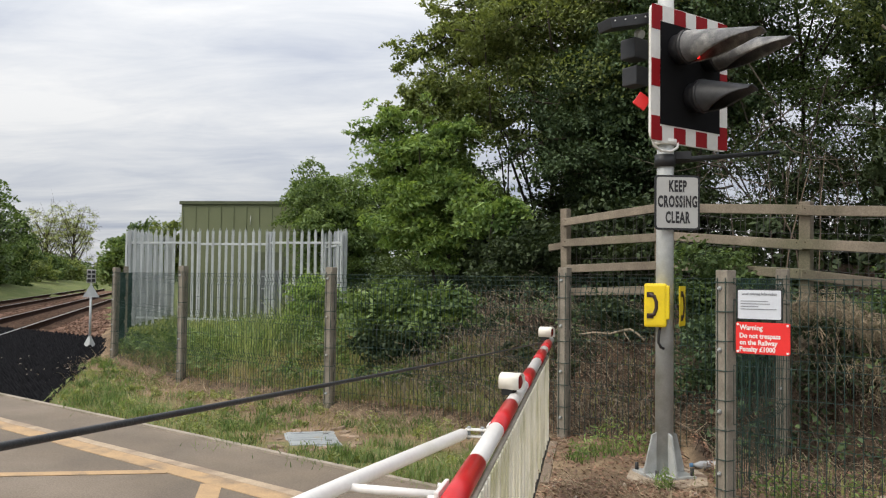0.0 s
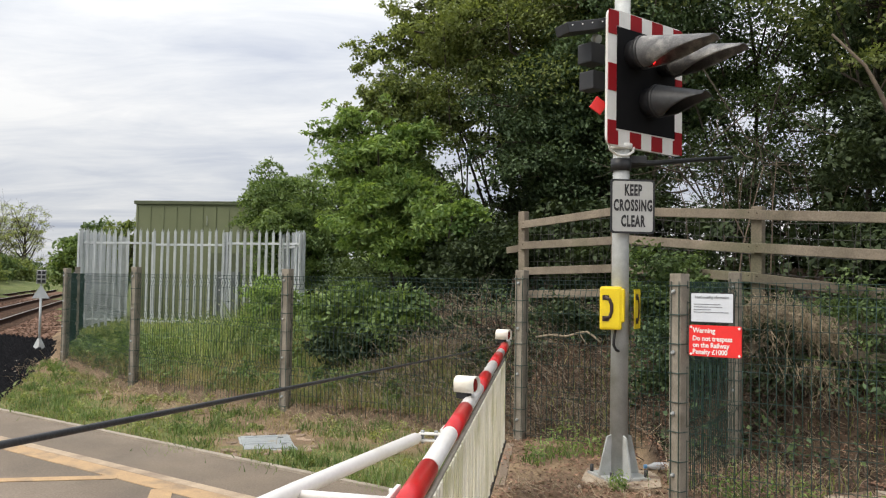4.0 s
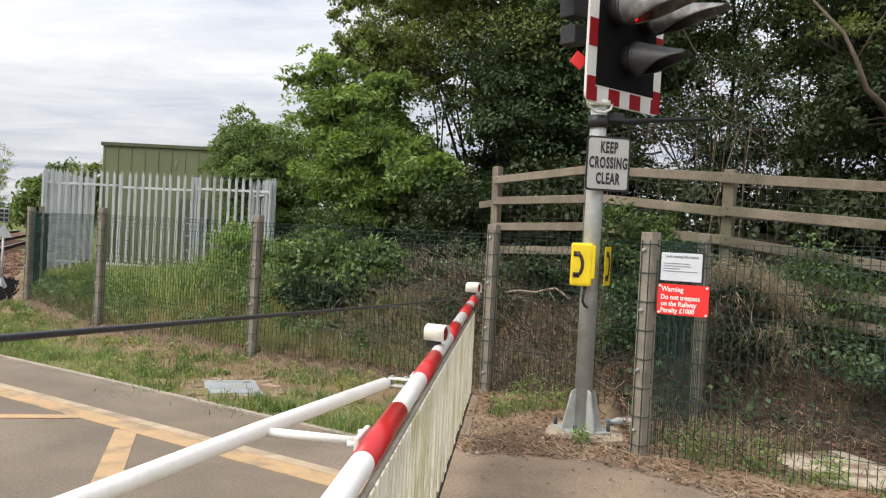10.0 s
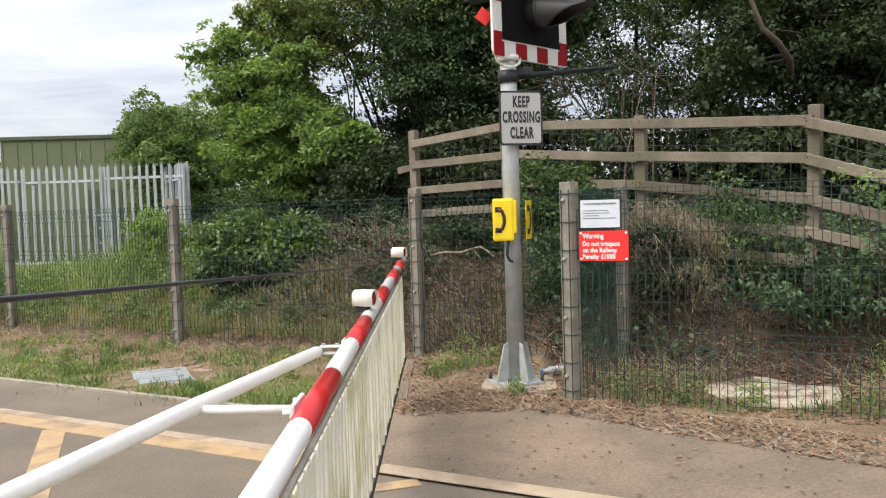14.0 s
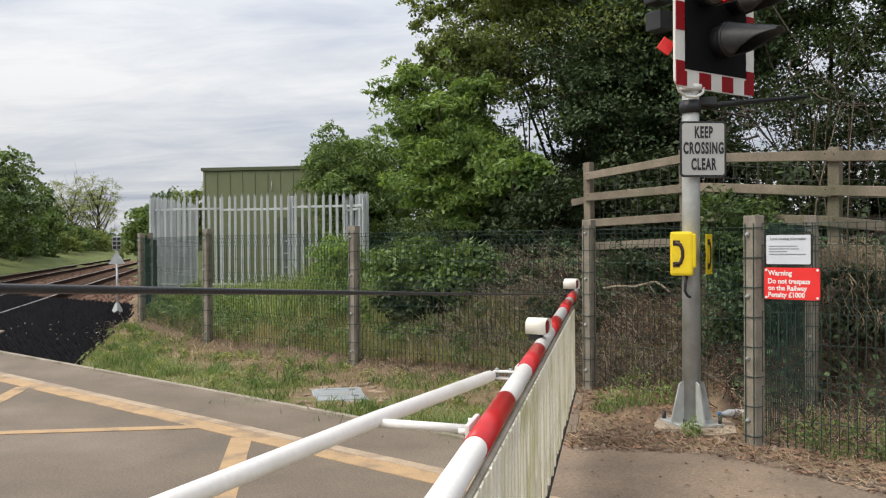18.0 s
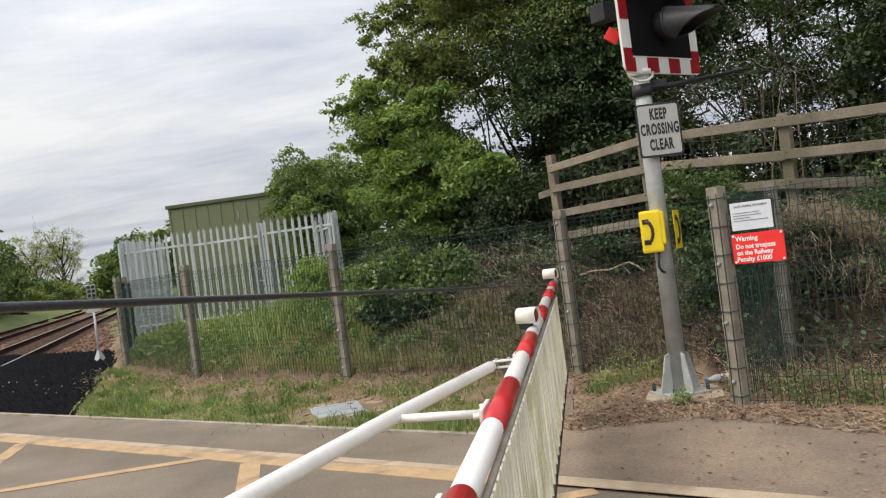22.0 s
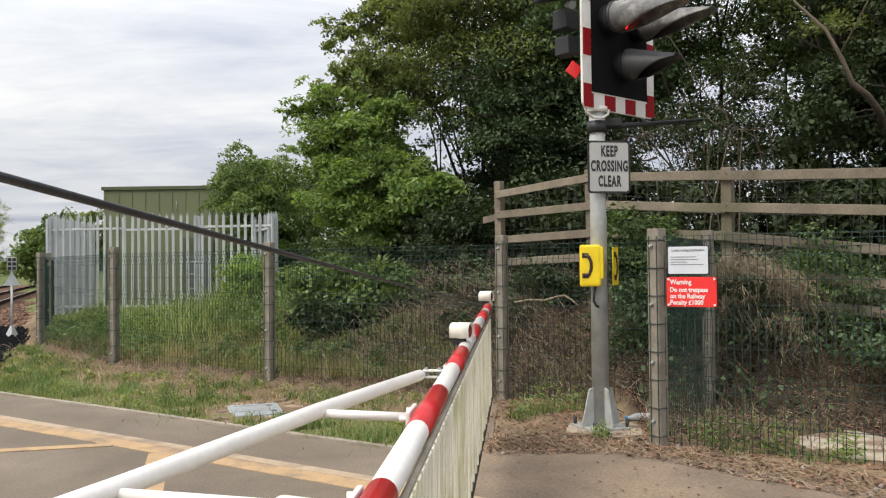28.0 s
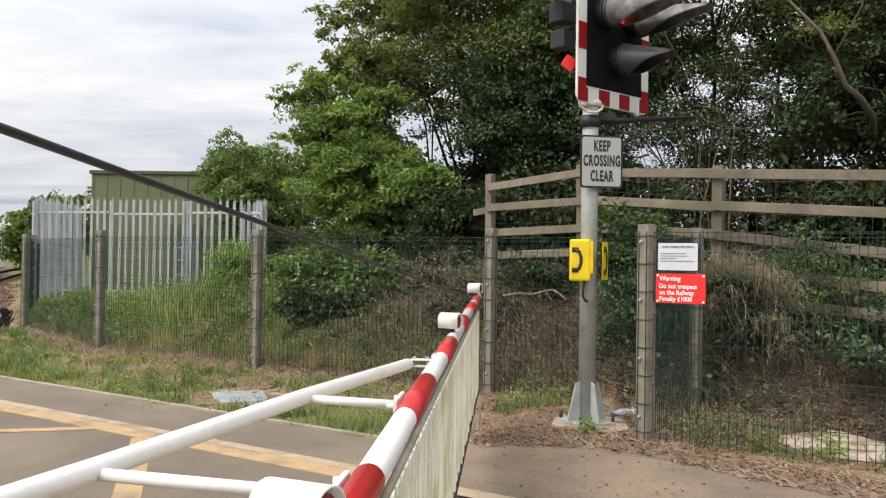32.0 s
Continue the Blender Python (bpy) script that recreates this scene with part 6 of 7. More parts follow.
# the hedge across the railway and the far trees
for k, (u, n, hgt, r) in enumerate(((22, -14.6, 8.0, 2.2), (28, -14.2, 8.8, 2.3), (34, -14.0, 9.6, 2.4), (40, -13.9, 10.0, 2.5), (47, -13.8, 9.6, 2.6), (54, -14.2, 8.4, 2.5), (61, -14.2, 8.8, 2.5), (68, -14.3, 9.4, 2.4), (76, -14.4, 7.4, 2.2), (84, -14.4, 4.6, 2.2), (96, -14.8, 4.2, 2.3))):
    x, y, _ = on_track(n, u)
    tree("dense dark green hedge trees across the railway", (x, y), (x, y, 0.1 + hgt * 0.36), (r * 1.25, r, hgt * 0.50), (L_MID, L_DARK, L_FRESH, L_MID, L_OLIVE)[k % 5], 84, 105, (0.20, 0.36), 0, 0, (0.7, 1.3), name="hedge_tree")
for u, n, hgt, r in ((120, -14.4, 9.8, 2.2), (122, -18.0, 9.2, 2.4)):
    x, y, _ = on_track(n, u)
    far_tree(x, y, hgt, r)
for u, n, hgt, r, leaf in ((75, -5.0 + 12, 4.6, 2.6, L_MID), (70, -4.7, 4.3, 1.5, L_FRESH), (95, -4.2, 7.4, 2.2, L_MID), (80, -1.2, 6.7, 2.2, L_OLIVE), (110, -14.8, 3.4, 3.0, L_OLIVE), (130, 6, 6, 5, L_MID), (150, -22, 5, 6, L_MID), (160, -40, 5, 8, L_OLIVE), (125, -9, 3.4, 4, L_OLIVE), (140, -4, 4.2, 5, L_MID), (150, 12, 6, 6, L_MID), (135, -17, 3.6, 4, L_MID)):
    x, y, _ = on_track(n, u)
    tree("round green tree far beyond the railway", (x, y), (x, y, hgt * 0.52), (r, r, hgt * 0.46), leaf, 80, 60, (0.28, 0.48), 0.2, 3, (0.8, 1.4), name="far_tree")


# ---- grass, stalks and litter ----
def blades(name, x, y, h, width, material, label, lean=0.35):
    k = len(x)
    z = height(x, y)
    a, b = rng.uniform(0, 2 * np.pi, k), rng.uniform(0, 2 * np.pi, k)
    side = np.stack([np.cos(a), np.sin(a), np.zeros(k)], 1) * (width * rng.uniform(0.6, 1.3, k))[:, None]
    tip = np.stack([np.cos(b), np.sin(b), np.zeros(k)], 1) * (h * lean * rng.uniform(0.2, 1.4, k))[:, None]
    base = np.stack([x, y, z - 0.01], 1)
    up = np.stack([np.zeros(k), np.zeros(k), h], 1)
    v = np.stack([base - side, base + side, base + up * 0.55 + tip * 0.35 + side * 0.7, base + up * 0.55 + tip * 0.35 - side * 0.7, base + up * (1 - 0.25 * lean) + tip], 1)
    f = np.array([(0, 1, 2), (0, 2, 3), (3, 2, 4)])[None] + 5 * np.arange(k)[:, None, None]
    ob = raw_mesh(name, v.reshape(-1, 3), f.reshape(-1, 3), material)
    return tagged(ob, label, "grass", kind="stuff")


def scatter(count, x0, x1, test):
    x, y = rng.uniform(x0[0], x0[1], count), rng.uniform(x1[0], x1[1], count)
    k = test(x, y)
    return x[k], y[k]


def on_verge(x, y):
    e = y - road_edge(x)
    n = N[0] * x + N[1] * y
    return (e > 0.05) & (behind(x, y) < 0.05) & (n > -1.3) & (x < -0.42)


def patchy(x, y, s, level):
    return wobble(x, y, s, 1.3) + 0.6 * wobble(x, y, s * 2.7, 4.1) + rng.normal(0, 0.25, len(x)) > level


def turf(x, y):
    """Where the verge is green: close along the road edge and in scattered cushions, thin towards the mesh."""
    e = y - road_edge(x)
    p = 0.10 + 0.75 * sm(0.75, 0.15, e) + 0.45 * sm(-4.6, -6.5, x)
    p = p * (0.30 + 0.9 * sm(-0.35, 0.45, wobble(x, y, 3.3, 1.3) + 0.5 * wobble(x, y, 9.0, 4.1))) + 0.35 * sm(0.45, 0.75, wobble(x, y, 5.5, 2.2))
    return on_verge(x, y) & (rng.random(len(x)) < p) & (np.hypot(x + 2.42, y - 7.07) > 0.46)


x, y = scatter(150000, (-9, -0.4), (5.2, 13), turf)
lush = np.clip(0.5 + 0.8 * wobble(x, y, 4.2, 1.3), 0.25, 1.3)
half = rng.random(len(x)) < 0.55
blades("verge_grass", x[half], y[half], rng.uniform(0.03, 0.10, int(half.sum())) * lush[half], 0.0042, L_GRASS, "short patchy green grass on the verge")
blades("verge_grass", x[~half], y[~half], rng.uniform(0.03, 0.12, int((~half).sum())) * lush[~half], 0.0045, L_FRESH, "darker green tufts in the verge grass", 0.5)
x, y = scatter(60000, (-9, -0.4), (5.2, 13), lambda x, y: on_verge(x, y) & (np.hypot(x + 2.42, y - 7.07) > 0.40))
blades("verge_dry_grass", x, y, rng.uniform(0.02, 0.08, len(x)), 0.003, L_DRYGRASS, "dry straw-coloured grass on the verge", 1.1)
x, y = scatter(90000, (-11, -2), (8.6, 18), lambda x, y: (behind(x, y) > 0.05) & (N[0] * x + N[1] * y > -1.25) & (rng.random(len(x)) < 0.30 + 0.7 * sm(-0.3, 0.5, wobble(x, y, 3.0, 0.7) + 0.5 * wobble(x, y, 8.0, 3.3))))
hh = rng.uniform(0.05, 0.20, len(x)) * (0.45 + 0.75 * sm(0.3, 2.2, behind(x, y))) * np.clip(1.0 + 1.3 * wobble(x, y, 2.6, 2.0), 0.35, 2.2)
pick = rng.random(len(x))
for lo, hi, leaf, label in ((0.0, 0.45, L_GRASS, "long green grass behind the mesh fence"), (0.45, 0.75, L_FRESH, "dark green grass behind the mesh fence"), (0.75, 1.0, L_TALL, "pale seeding grass behind the mesh fence")):
    k = (pick >= lo) & (pick < hi)
    blades("long_grass", x[k], y[k], hh[k], 0.006, leaf, label, 0.55)
x, y = scatter(30000, (-8, 0.5), (7.8, 12), lambda x, y: (behind(x, y) > 0.03) & (behind(x, y) < 2.2) & (rng.random(len(x)) < 0.06 + 0.94 * sm(-1.4, -2.6, x)))
blades("dry_long_grass", x, y, rng.uniform(0.08, 0.3, len(x)), 0.003, L_DRYGRASS, "dry pale grass behind the mesh fence", 0.7)
x, y = rng.normal(-4.9, 0.95, 12000), rng.normal(12.2, 0.8, 12000)
k = (behind(x, y) > 0.5) & (rng.random(12000) < 0.35 + 0.6 * sm(-0.2, 0.4, wobble(x, y, 4.0, 5.0)))
x, y = x[k], y[k]
hh = rng.uniform(0.2, 1.0, len(x)) * np.exp(-(((x + 4.6) / 1.5) ** 2)) * np.clip(0.9 + 0.6 * wobble(x, y, 3.0, 1.0), 0.4, 1.5)
half = rng.random(len(x)) < 0.6
blades("tall_grass", x[half], y[half], hh[half], 0.0055, L_TALL, "tall pale green grass in front of the palisade", 0.45)
blades("tall_grass", x[~half], y[~half], hh[~half] * 0.9, 0.006, L_FRESH, "tall dark green grass in front of the palisade", 0.45)
# broad weeds: nettles and cow parsley behind the fence, small plants on the verge
wx, wy = scatter(900, (-9.5, -1.5), (8.4, 15), lambda x, y: (behind(x, y) > 0.15) & (N[0] * x + N[1] * y > -1.0) & (behind(x, y) < 4.5))
wx, wy = np.concatenate([wx[:300], rng.normal(-4.6, 0.8, 110)]), np.concatenate([wy[:300], rng.normal(11.9, 0.55, 110)])
wr = np.concatenate([rng.uniform(0.07, 0.17, len(wx) - 110), rng.uniform(0.14, 0.40, 110)])
p, d = clump_points(np.stack([wx, wy, height(wx, wy) + wr * 0.9], 1), wr * 1.2, 90, 0.9)
tagged(leaf_cloud("weeds", p, d, (0.04, 0.10), L_FRESH, narrow=0.35), "fresh green nettles and cow parsley behind the fence", "weeds", kind="stuff")
wx, wy = scatter(2500, (-8.5, -0.45), (5.4, 12), lambda x, y: on_verge(x, y) & (y - road_edge(x) > 0.1))
k = np.hypot(wx + 2.42, wy - 7.07) > 0.6
wx, wy = wx[k][:70], wy[k][:70]
wr = rng.uniform(0.04, 0.11, len(wx))
p, d = clump_points(np.stack([wx, wy, height(wx, wy) + wr * 0.5], 1), wr, 60, 0.7)
tagged(leaf_cloud("verge_weeds", p, d, (0.02, 0.045), L_GRASS), "small green weeds on the verge", "weeds", kind="stuff")
wx, wy, wr = [np.array(v) for v in zip((0.06, 6.98, 0.10), (-0.1, 6.78, 0.07), (0.2, 7.15, 0.11), (0.4, 7.1, 0.08), (0.52, 5.98, 0.05), (1.22, 5.86, 0.09), (1.40, 5.72, 0.08), (1.62, 5.55, 0.09), (1.95, 5.42, 0.08), (2.05, 5.45, 0.07), (2.55, 5.2, 0.08), (2.95, 5.08, 0.10), (3.2, 5.2, 0.11), (2.95, 5.6, 0.14), (3.1, 5.75, 0.12))]
p, d = clump_points(np.stack([wx, wy, height(wx, wy) + wr * 1.1], 1), wr * 1.7, 150, 1.5)
tagged(leaf_cloud("path_weeds", p, d, (0.022, 0.055), L_BRIGHT, narrow=0.3), "small fresh green weeds along the path edge", "weeds", kind="stuff")
# tufts round the signal foot and along the mesh
tx, ty = [], []
for cx, cy, r, k in ((0.05, 7.0, 0.10, 150), (-0.12, 6.75, 0.08, 90), (0.18, 7.25, 0.12, 160), (0.42, 7.2, 0.10, 90), (0.5, 5.98, 0.035, 70), (0.95, 6.2, 0.1, 90), (1.25, 5.75, 0.07, 100), (1.35, 5.55, 0.06, 80), (1.6, 5.6, 0.08, 80), (2.3, 5.25, 0.09, 100), (2.7, 5.1, 0.1, 100), (3.2, 4.95, 0.15, 160), (1.75, 5.42, 0.06, 80), (-3.2, 7.7, 0.13, 320), (-3.05, 6.75, 0.16, 420), (-1.75, 7.55, 0.14, 380), (-1.35, 7.5, 0.1, 220), (-1.15, 6.0, 0.25, 420), (-2.1, 6.4, 0.2, 360), (-4.1, 8.0, 0.2, 420), (-5.2, 8.4, 0.3, 500), (-0.75, 5.95, 0.15, 260)):
    tx.append(rng.normal(cx, r, k)); ty.append(rng.normal(cy, r, k))
vx, vy = scatter(1500, (-8.2, -0.5), (5.4, 12.2), lambda x, y: on_verge(x, y) & (y - road_edge(x) > 0.12) & (np.hypot(x + 2.42, y - 7.07) > 0.55))
for cx, cy in zip(vx[:90], vy[:90]):
    r = rng.uniform(0.03, 0.09)
    tx.append(rng.normal(cx, r, 130)); ty.append(rng.normal(cy, r, 130))
tx, ty = np.concatenate(tx), np.concatenate(ty)
blades("grass_tufts", tx[::2], ty[::2], rng.uniform(0.04, 0.14, len(tx[::2])), 0.0045, L_FRESH, "fresh green grass tufts round the posts", 0.5)
x, y = scatter(16000, (-1.8, 6), (4.0, 9), lambda x, y: (behind(x, y) > 0.25) & (behind(x, y) < 2.4) & off_footing(x, y))
k = patchy(x, y, 1.8, 0.35)
blades("bank_grass", x[k], y[k], rng.uniform(0.06, 0.24, int(k.sum())), 0.004, L_GRASS, "thin green weeds on the bank", 0.6)

x, y = scatter(26000, (-3.6, -0.45), (7.6, 10.4), lambda x, y: (behind(x, y) > 0.04) & (behind(x, y) < 1.15) & (rng.random(len(x)) < 0.35 + 0.65 * sm(-0.3, 0.4, wobble(x, y, 3.4, 2.2))) & (rng.random(len(x)) < sm(-0.3, -1.0, x)))
pick = rng.random(len(x))
for lo, hi, leaf, label in ((0.0, 0.45, L_GRASS, "yellow-green grass at the foot of the bank"), (0.45, 0.70, L_FRESH, "green grass at the foot of the bank"), (0.70, 1.0, L_DRYGRASS, "dry grass at the foot of the bank")):
    k = (pick >= lo) & (pick < hi)
    blades("bank_grass", x[k], y[k], rng.uniform(0.05, 0.20, int(k.sum())), 0.0045, leaf, label, 0.7)


def stalks(name, starts, dirs, length, radius, material, label, sag=0.35, steps=5, wild=0.018):
    """Thin arching stalks, three-sided."""
    k = len(starts)
    t = np.linspace(0, 1, steps)
    L = np.asarray(length).reshape(k, 1, 1) * np.ones((k, 1, 1))
    pts = starts[:, None] + dirs[:, None] * L * t[None, :, None]
    pts[..., 2] += (-sag * L[..., 0] * t[None] ** 2)
    pts += rng.normal(0, wild, pts.shape) * (t[None, :, None] > 0)
    r = radius * (1 - 0.7 * t)[None, :, None, None] * rng.uniform(0.6, 1.4, (k, 1, 1, 1))
    ring = np.array([(1, 0, 0.3), (-0.5, 0.8, 0), (-0.5, -0.6, -0.4)])
    v = pts[:, :, None] + ring[None, None] * r
    n = np.arange(k)[:, None, None, None] * steps * 3
    j = np.arange(steps - 1)[None, :, None, None] * 3
    e = np.array([(0, 1, 4, 3), (1, 2, 5, 4), (2, 0, 3, 5)])[None, None]
    ob = raw_mesh(name, v.reshape(-1, 3), (n + j + e).reshape(-1, 4), material)
    return tagged(ob, label, "undergrowth", kind="stuff")


def directions(k, up):
    d = rng.normal(0, 1, (k, 3)); d[:, 2] = np.abs(d[:, 2]) * up + 0.1
    return d / np.linalg.norm(d, axis=1, keepdims=True)


x, y = scatter(9000, (-2.4, 6.0), (4.2, 10.5), lambda x, y: (behind(x, y) > 0.12) & (behind(x, y) < 3.0) & (x > -2.6))
k = ((x < 0.9) | (behind(x, y) > 1.35) | (rng.random(len(x)) < 0.12)) & ((x > -0.9) | (rng.random(len(x)) < 0.22 + 0.3 * sm(-1.7, -0.9, x)))
x, y = x[k][:2700], y[k][:2700]
stalks("bramble_stalks", np.stack([x, y, height(x, y) + 0.02], 1), directions(len(x), 0.55), rng.uniform(0.2, 0.8, len(x)), 0.0048, M_TWIG, "tangled dry bramble stalks on the bank", 0.45, 6, 0.032)
x, y = scatter(9000, (-3.4, 6.0), (4.2, 10.5), lambda x, y: (behind(x, y) > 0.1) & (behind(x, y) < 2.6))
k = (x < 0.9) | (rng.random(len(x)) < 0.3)
x, y = x[k][:300], y[k][:300]
stalks("dry_stems", np.stack([x, y, height(x, y)], 1), directions(len(x), 1.3), rng.uniform(0.15, 0.6, len(x)), 0.0022, M_STRAW, "thin dry stems standing on the bank", 0.15)
x, y = scatter(14000, (-2.6, 5.0), (4.2, 10.0), lambda x, y: (behind(x, y) > 0.05) & (behind(x, y) < 2.4) & off_footing(x, y, 0.5))
x, y = x[:2600], y[:2600]
xv, yv = scatter(16000, (-8.6, -0.3), (5.6, 12.6), lambda x, y: (behind(x, y) < 0.05) & (y - road_edge(x) > 0.15) & (rng.random(len(x)) < np.exp(behind(x, y) * 1.8)) & (np.hypot(x + 2.42, y - 7.07) > 0.42))
x, y = np.concatenate([x, xv[:5600]]), np.concatenate([y, yv[:5600]])
stalks("dead_tangle", np.stack([x, y, height(x, y) + rng.uniform(0.01, 0.10, len(x))], 1), directions(len(x), 0.45), rng.uniform(0.08, 0.34, len(x)), 0.0022, M_STRAW, "tangle of pale dead stems on the bank and verge", 0.35, 4)
# a ridge of bleached stems lying over dead brambles, some hanging down its face
k = 460
f = rng.random(k)
hx, hy = 1.52 + 0.75 * f, 7.28 - 0.22 * f
hz = 1.08 + 0.20 * np.sin(np.pi * np.clip(f * 1.1 + 0.1, 0, 1)) + rng.normal(0, 0.05, k)
stalks("dead_grass", np.stack([hx, hy + rng.normal(0, 0.08, k), hz], 1), directions(k, 0.35), rng.uniform(0.06, 0.26, k), 0.0031, M_STRAW, "tangled ridge of bleached dead grass on the bank", 0.7, 6, 0.028)
for cx, cy, cz, sx, k in ((2.02, 7.02, 1.20, 0.06, 24), (2.14, 7.0, 1.12, 0.05, 22), (2.06, 6.96, 0.84, 0.07, 34), (2.20, 6.96, 0.72, 0.08, 24), (2.28, 6.98, 0.98, 0.05, 8), (1.72, 7.12, 1.06, 0.08, 12)):
    a, lean = rng.uniform(0, 2 * np.pi, k), rng.normal(0, 0.3)
    hs = np.stack([cx + rng.normal(0, sx, k), cy + rng.normal(0, 0.05, k), cz + rng.normal(0, 0.04, k) - 0.04], 1)
    hd = np.stack([0.40 * np.cos(a) + lean, 0.25 * np.sin(a) - 0.25, 0.2 + 0.6 * rng.random(k)], 1)
    stalks("dead_grass", hs, hd, 0.10 + 0.26 * rng.random(k) ** 1.5, 0.0033, M_STRAW, "bleached dead grass hanging down the bank", 1.1 + 0.8 * rng.random(), 7, 0.032)
x, y = rng.normal(1.92, 0.26, 300), rng.normal(7.25, 0.10, 300)
stalks("dead_stems", np.stack([x, y, height(x, y) + 0.5 * rng.random(300)], 1), directions(300, 0.8), rng.uniform(0.2, 0.7, 300), 0.0028, M_TWIG, "brown dead bramble stems under the heap", 0.5, 6, 0.04)

x, y = scatter(9000, (-2.2, 1.2), (7.4, 10.0), lambda x, y: (behind(x, y) > 0.1) & (behind(x, y) < 1.9) & ((x < 0.8) | (behind(x, y) > 1.4)))
x, y = x[:850], y[:850]
stalks("pale_tangle", np.stack([x, y, height(x, y) + rng.uniform(0.03, 0.28, len(x))], 1), directions(len(x), 0.35), rng.uniform(0.15, 0.6, len(x)), 0.0042, M_BLEACHED, "pale dead stalks tangled over the bank", 0.35, 6, 0.03)
# a drift of cut brash lying at the foot of the bushes
k = 300
x, y = rng.normal(-1.2, 0.34, k), rng.normal(9.0, 0.17, k) - 0.1
for material, lo, hi, label in ((M_BLEACHED, 0, 120, "bleached cut brash lying on the bank"), (M_TWIG, 120, k, "brown cut brash lying on the bank")):
    xs, ys = x[lo:hi], y[lo:hi]
    stalks("brash", np.stack([xs, ys, height(xs, ys) + rng.uniform(0.0, 0.16, hi - lo)], 1), directions(hi - lo, 0.45) * (1.3, 0.6, 1), rng.uniform(0.15, 0.5, hi - lo), 0.0042, material, label, 0.25, 5, 0.02)
# creeping leaves on the bank
x, y = scatter(130000, (-1.8, 6.5), (4.2, 10.5), lambda x, y: (behind(x, y) > 0.15) & (behind(x, y) < 3.4))
k = ((x < 0.9) | (behind(x, y) > 1.45)) & patchy(x, y, 1.2, -0.12) & ((behind(x, y) > 1.2) | patchy(x, y, 3.1, 0.8)) & (behind(x, y) > 0.5) & ((x > 0.9) | patchy(x, y, 1.9, 0.45))
x, y = x[k], y[k]
third = len(x) // 3
for leaf, lo, hi, label in ((L_IVY, 0, 2 * third, "dark creeping ivy leaves on the bank"), (L_MID, 2 * third, len(x), "green bramble leaves on the bank")):
    xs, ys = x[lo:hi], y[lo:hi]
    ob = leaf_cloud("creeping_leaves", np.stack([xs, ys, height(xs, ys) + rng.uniform(0.02, 0.48, len(xs)) * rng.random(len(xs))], 1), np.tile((0, -0.4, 0.8), (len(xs), 1)), (0.03, 0.065), leaf, narrow=0.8)
    tagged(ob, label, "ivy", kind="stuff")
# leaf litter and pebbles along the path edge and the bank
def near_path(x, y):
    e = np.interp(x, [-0.5, 0.55, 0.95, 1.35, 2.41, 6], [5.8, 5.86, 5.6, 5.21, 4.38, 1.9])
    return (np.abs(y - e) < 0.30 + 0.0 * x) & (x > -0.3)
x, y = scatter(60000, (-0.3, 5), (2.2, 6.3), lambda x, y: near_path(x, y) & (rng.random(len(x)) < 0.6))
x2, y2 = scatter(80000, (-2.5, 5), (4.5, 9.5), lambda x, y: (behind(x, y) > -0.1) & (behind(x, y) < 2.4) & off_footing(x, y, 0.46))
x3, y3 = scatter(700, (-0.3, 3.5), (2.5, 5.9), lambda x, y: (y > 4.5 - 0.51 * (x + 0.3)) & (behind(x, y) < 0))
x4, y4 = scatter(3200, (-0.35, 1.1), (5.6, 7.7), lambda x, y: (behind(x, y) < 0.1) | (x < 0.9))
x5, y5 = scatter(14000, (-8.5, -0.3), (5.6, 12.6), lambda x, y: (behind(x, y) < 0.05) & (behind(x, y) > -1.3) & (y - road_edge(x) > 0.1) & (rng.random(len(x)) < np.exp(behind(x, y) * 1.6)))
x, y = np.concatenate([x, x2, x3, x4, x5]), np.concatenate([y, y2, y3, y4, y5])
z = np.maximum(height(x, y), np.where(behind(x, y) < -0.35, 0.012, -1)) + 0.004
ob = leaf_cloud("leaf_litter", np.stack([x, y, z + rng.uniform(0, 0.008, len(x))], 1), np.tile((0, 0, 1.2), (len(x), 1)), (0.014, 0.042), M_DEADLEAF, droop=0.0, jitter=0.4)
tagged(ob, "brown dead leaves along the path edge and the bank", "leaf litter", kind="stuff")
x, y = scatter(6000, (-0.3, 5), (2.2, 6.3), near_path)
x, y = x[:90], y[:90]
tagged(lumps("pebbles", np.stack([x, y, np.maximum(height(x, y), 0.012) + 0.006], 1), (0.008, 0.026), M_PEBBLE), "pale pebbles along the path edge", "pebbles", kind="stuff")
x, y = scatter(26000, (-0.3, 5), (2.2, 6.3), near_path)
x, y = x[:2000], y[:2000]
stalks("straw_litter", np.stack([x, y, np.maximum(height(x, y), 0.012) + 0.01], 1), directions(len(x), 0.15), rng.uniform(0.05, 0.2, len(x)), 0.002, M_STRAW, "straw scattered along the path edge", 0.0, 3)

# pale scraps caught between the spikes of the mats
k = 22
sn, su = rng.uniform(-2.9, -1.4, k), rng.uniform(12.4, 16.2, k)
c = N[None] * sn[:, None] + U[None] * su[:, None]
tagged(leaf_cloud("pale_scraps", np.column_stack([c, np.full(k, 0.055)]), np.tile((0, -0.5, 1.0), (k, 1)), (0.02, 0.06), M_CONCRETE), "pale scraps of litter lying on the black mats", "litter", kind="stuff")

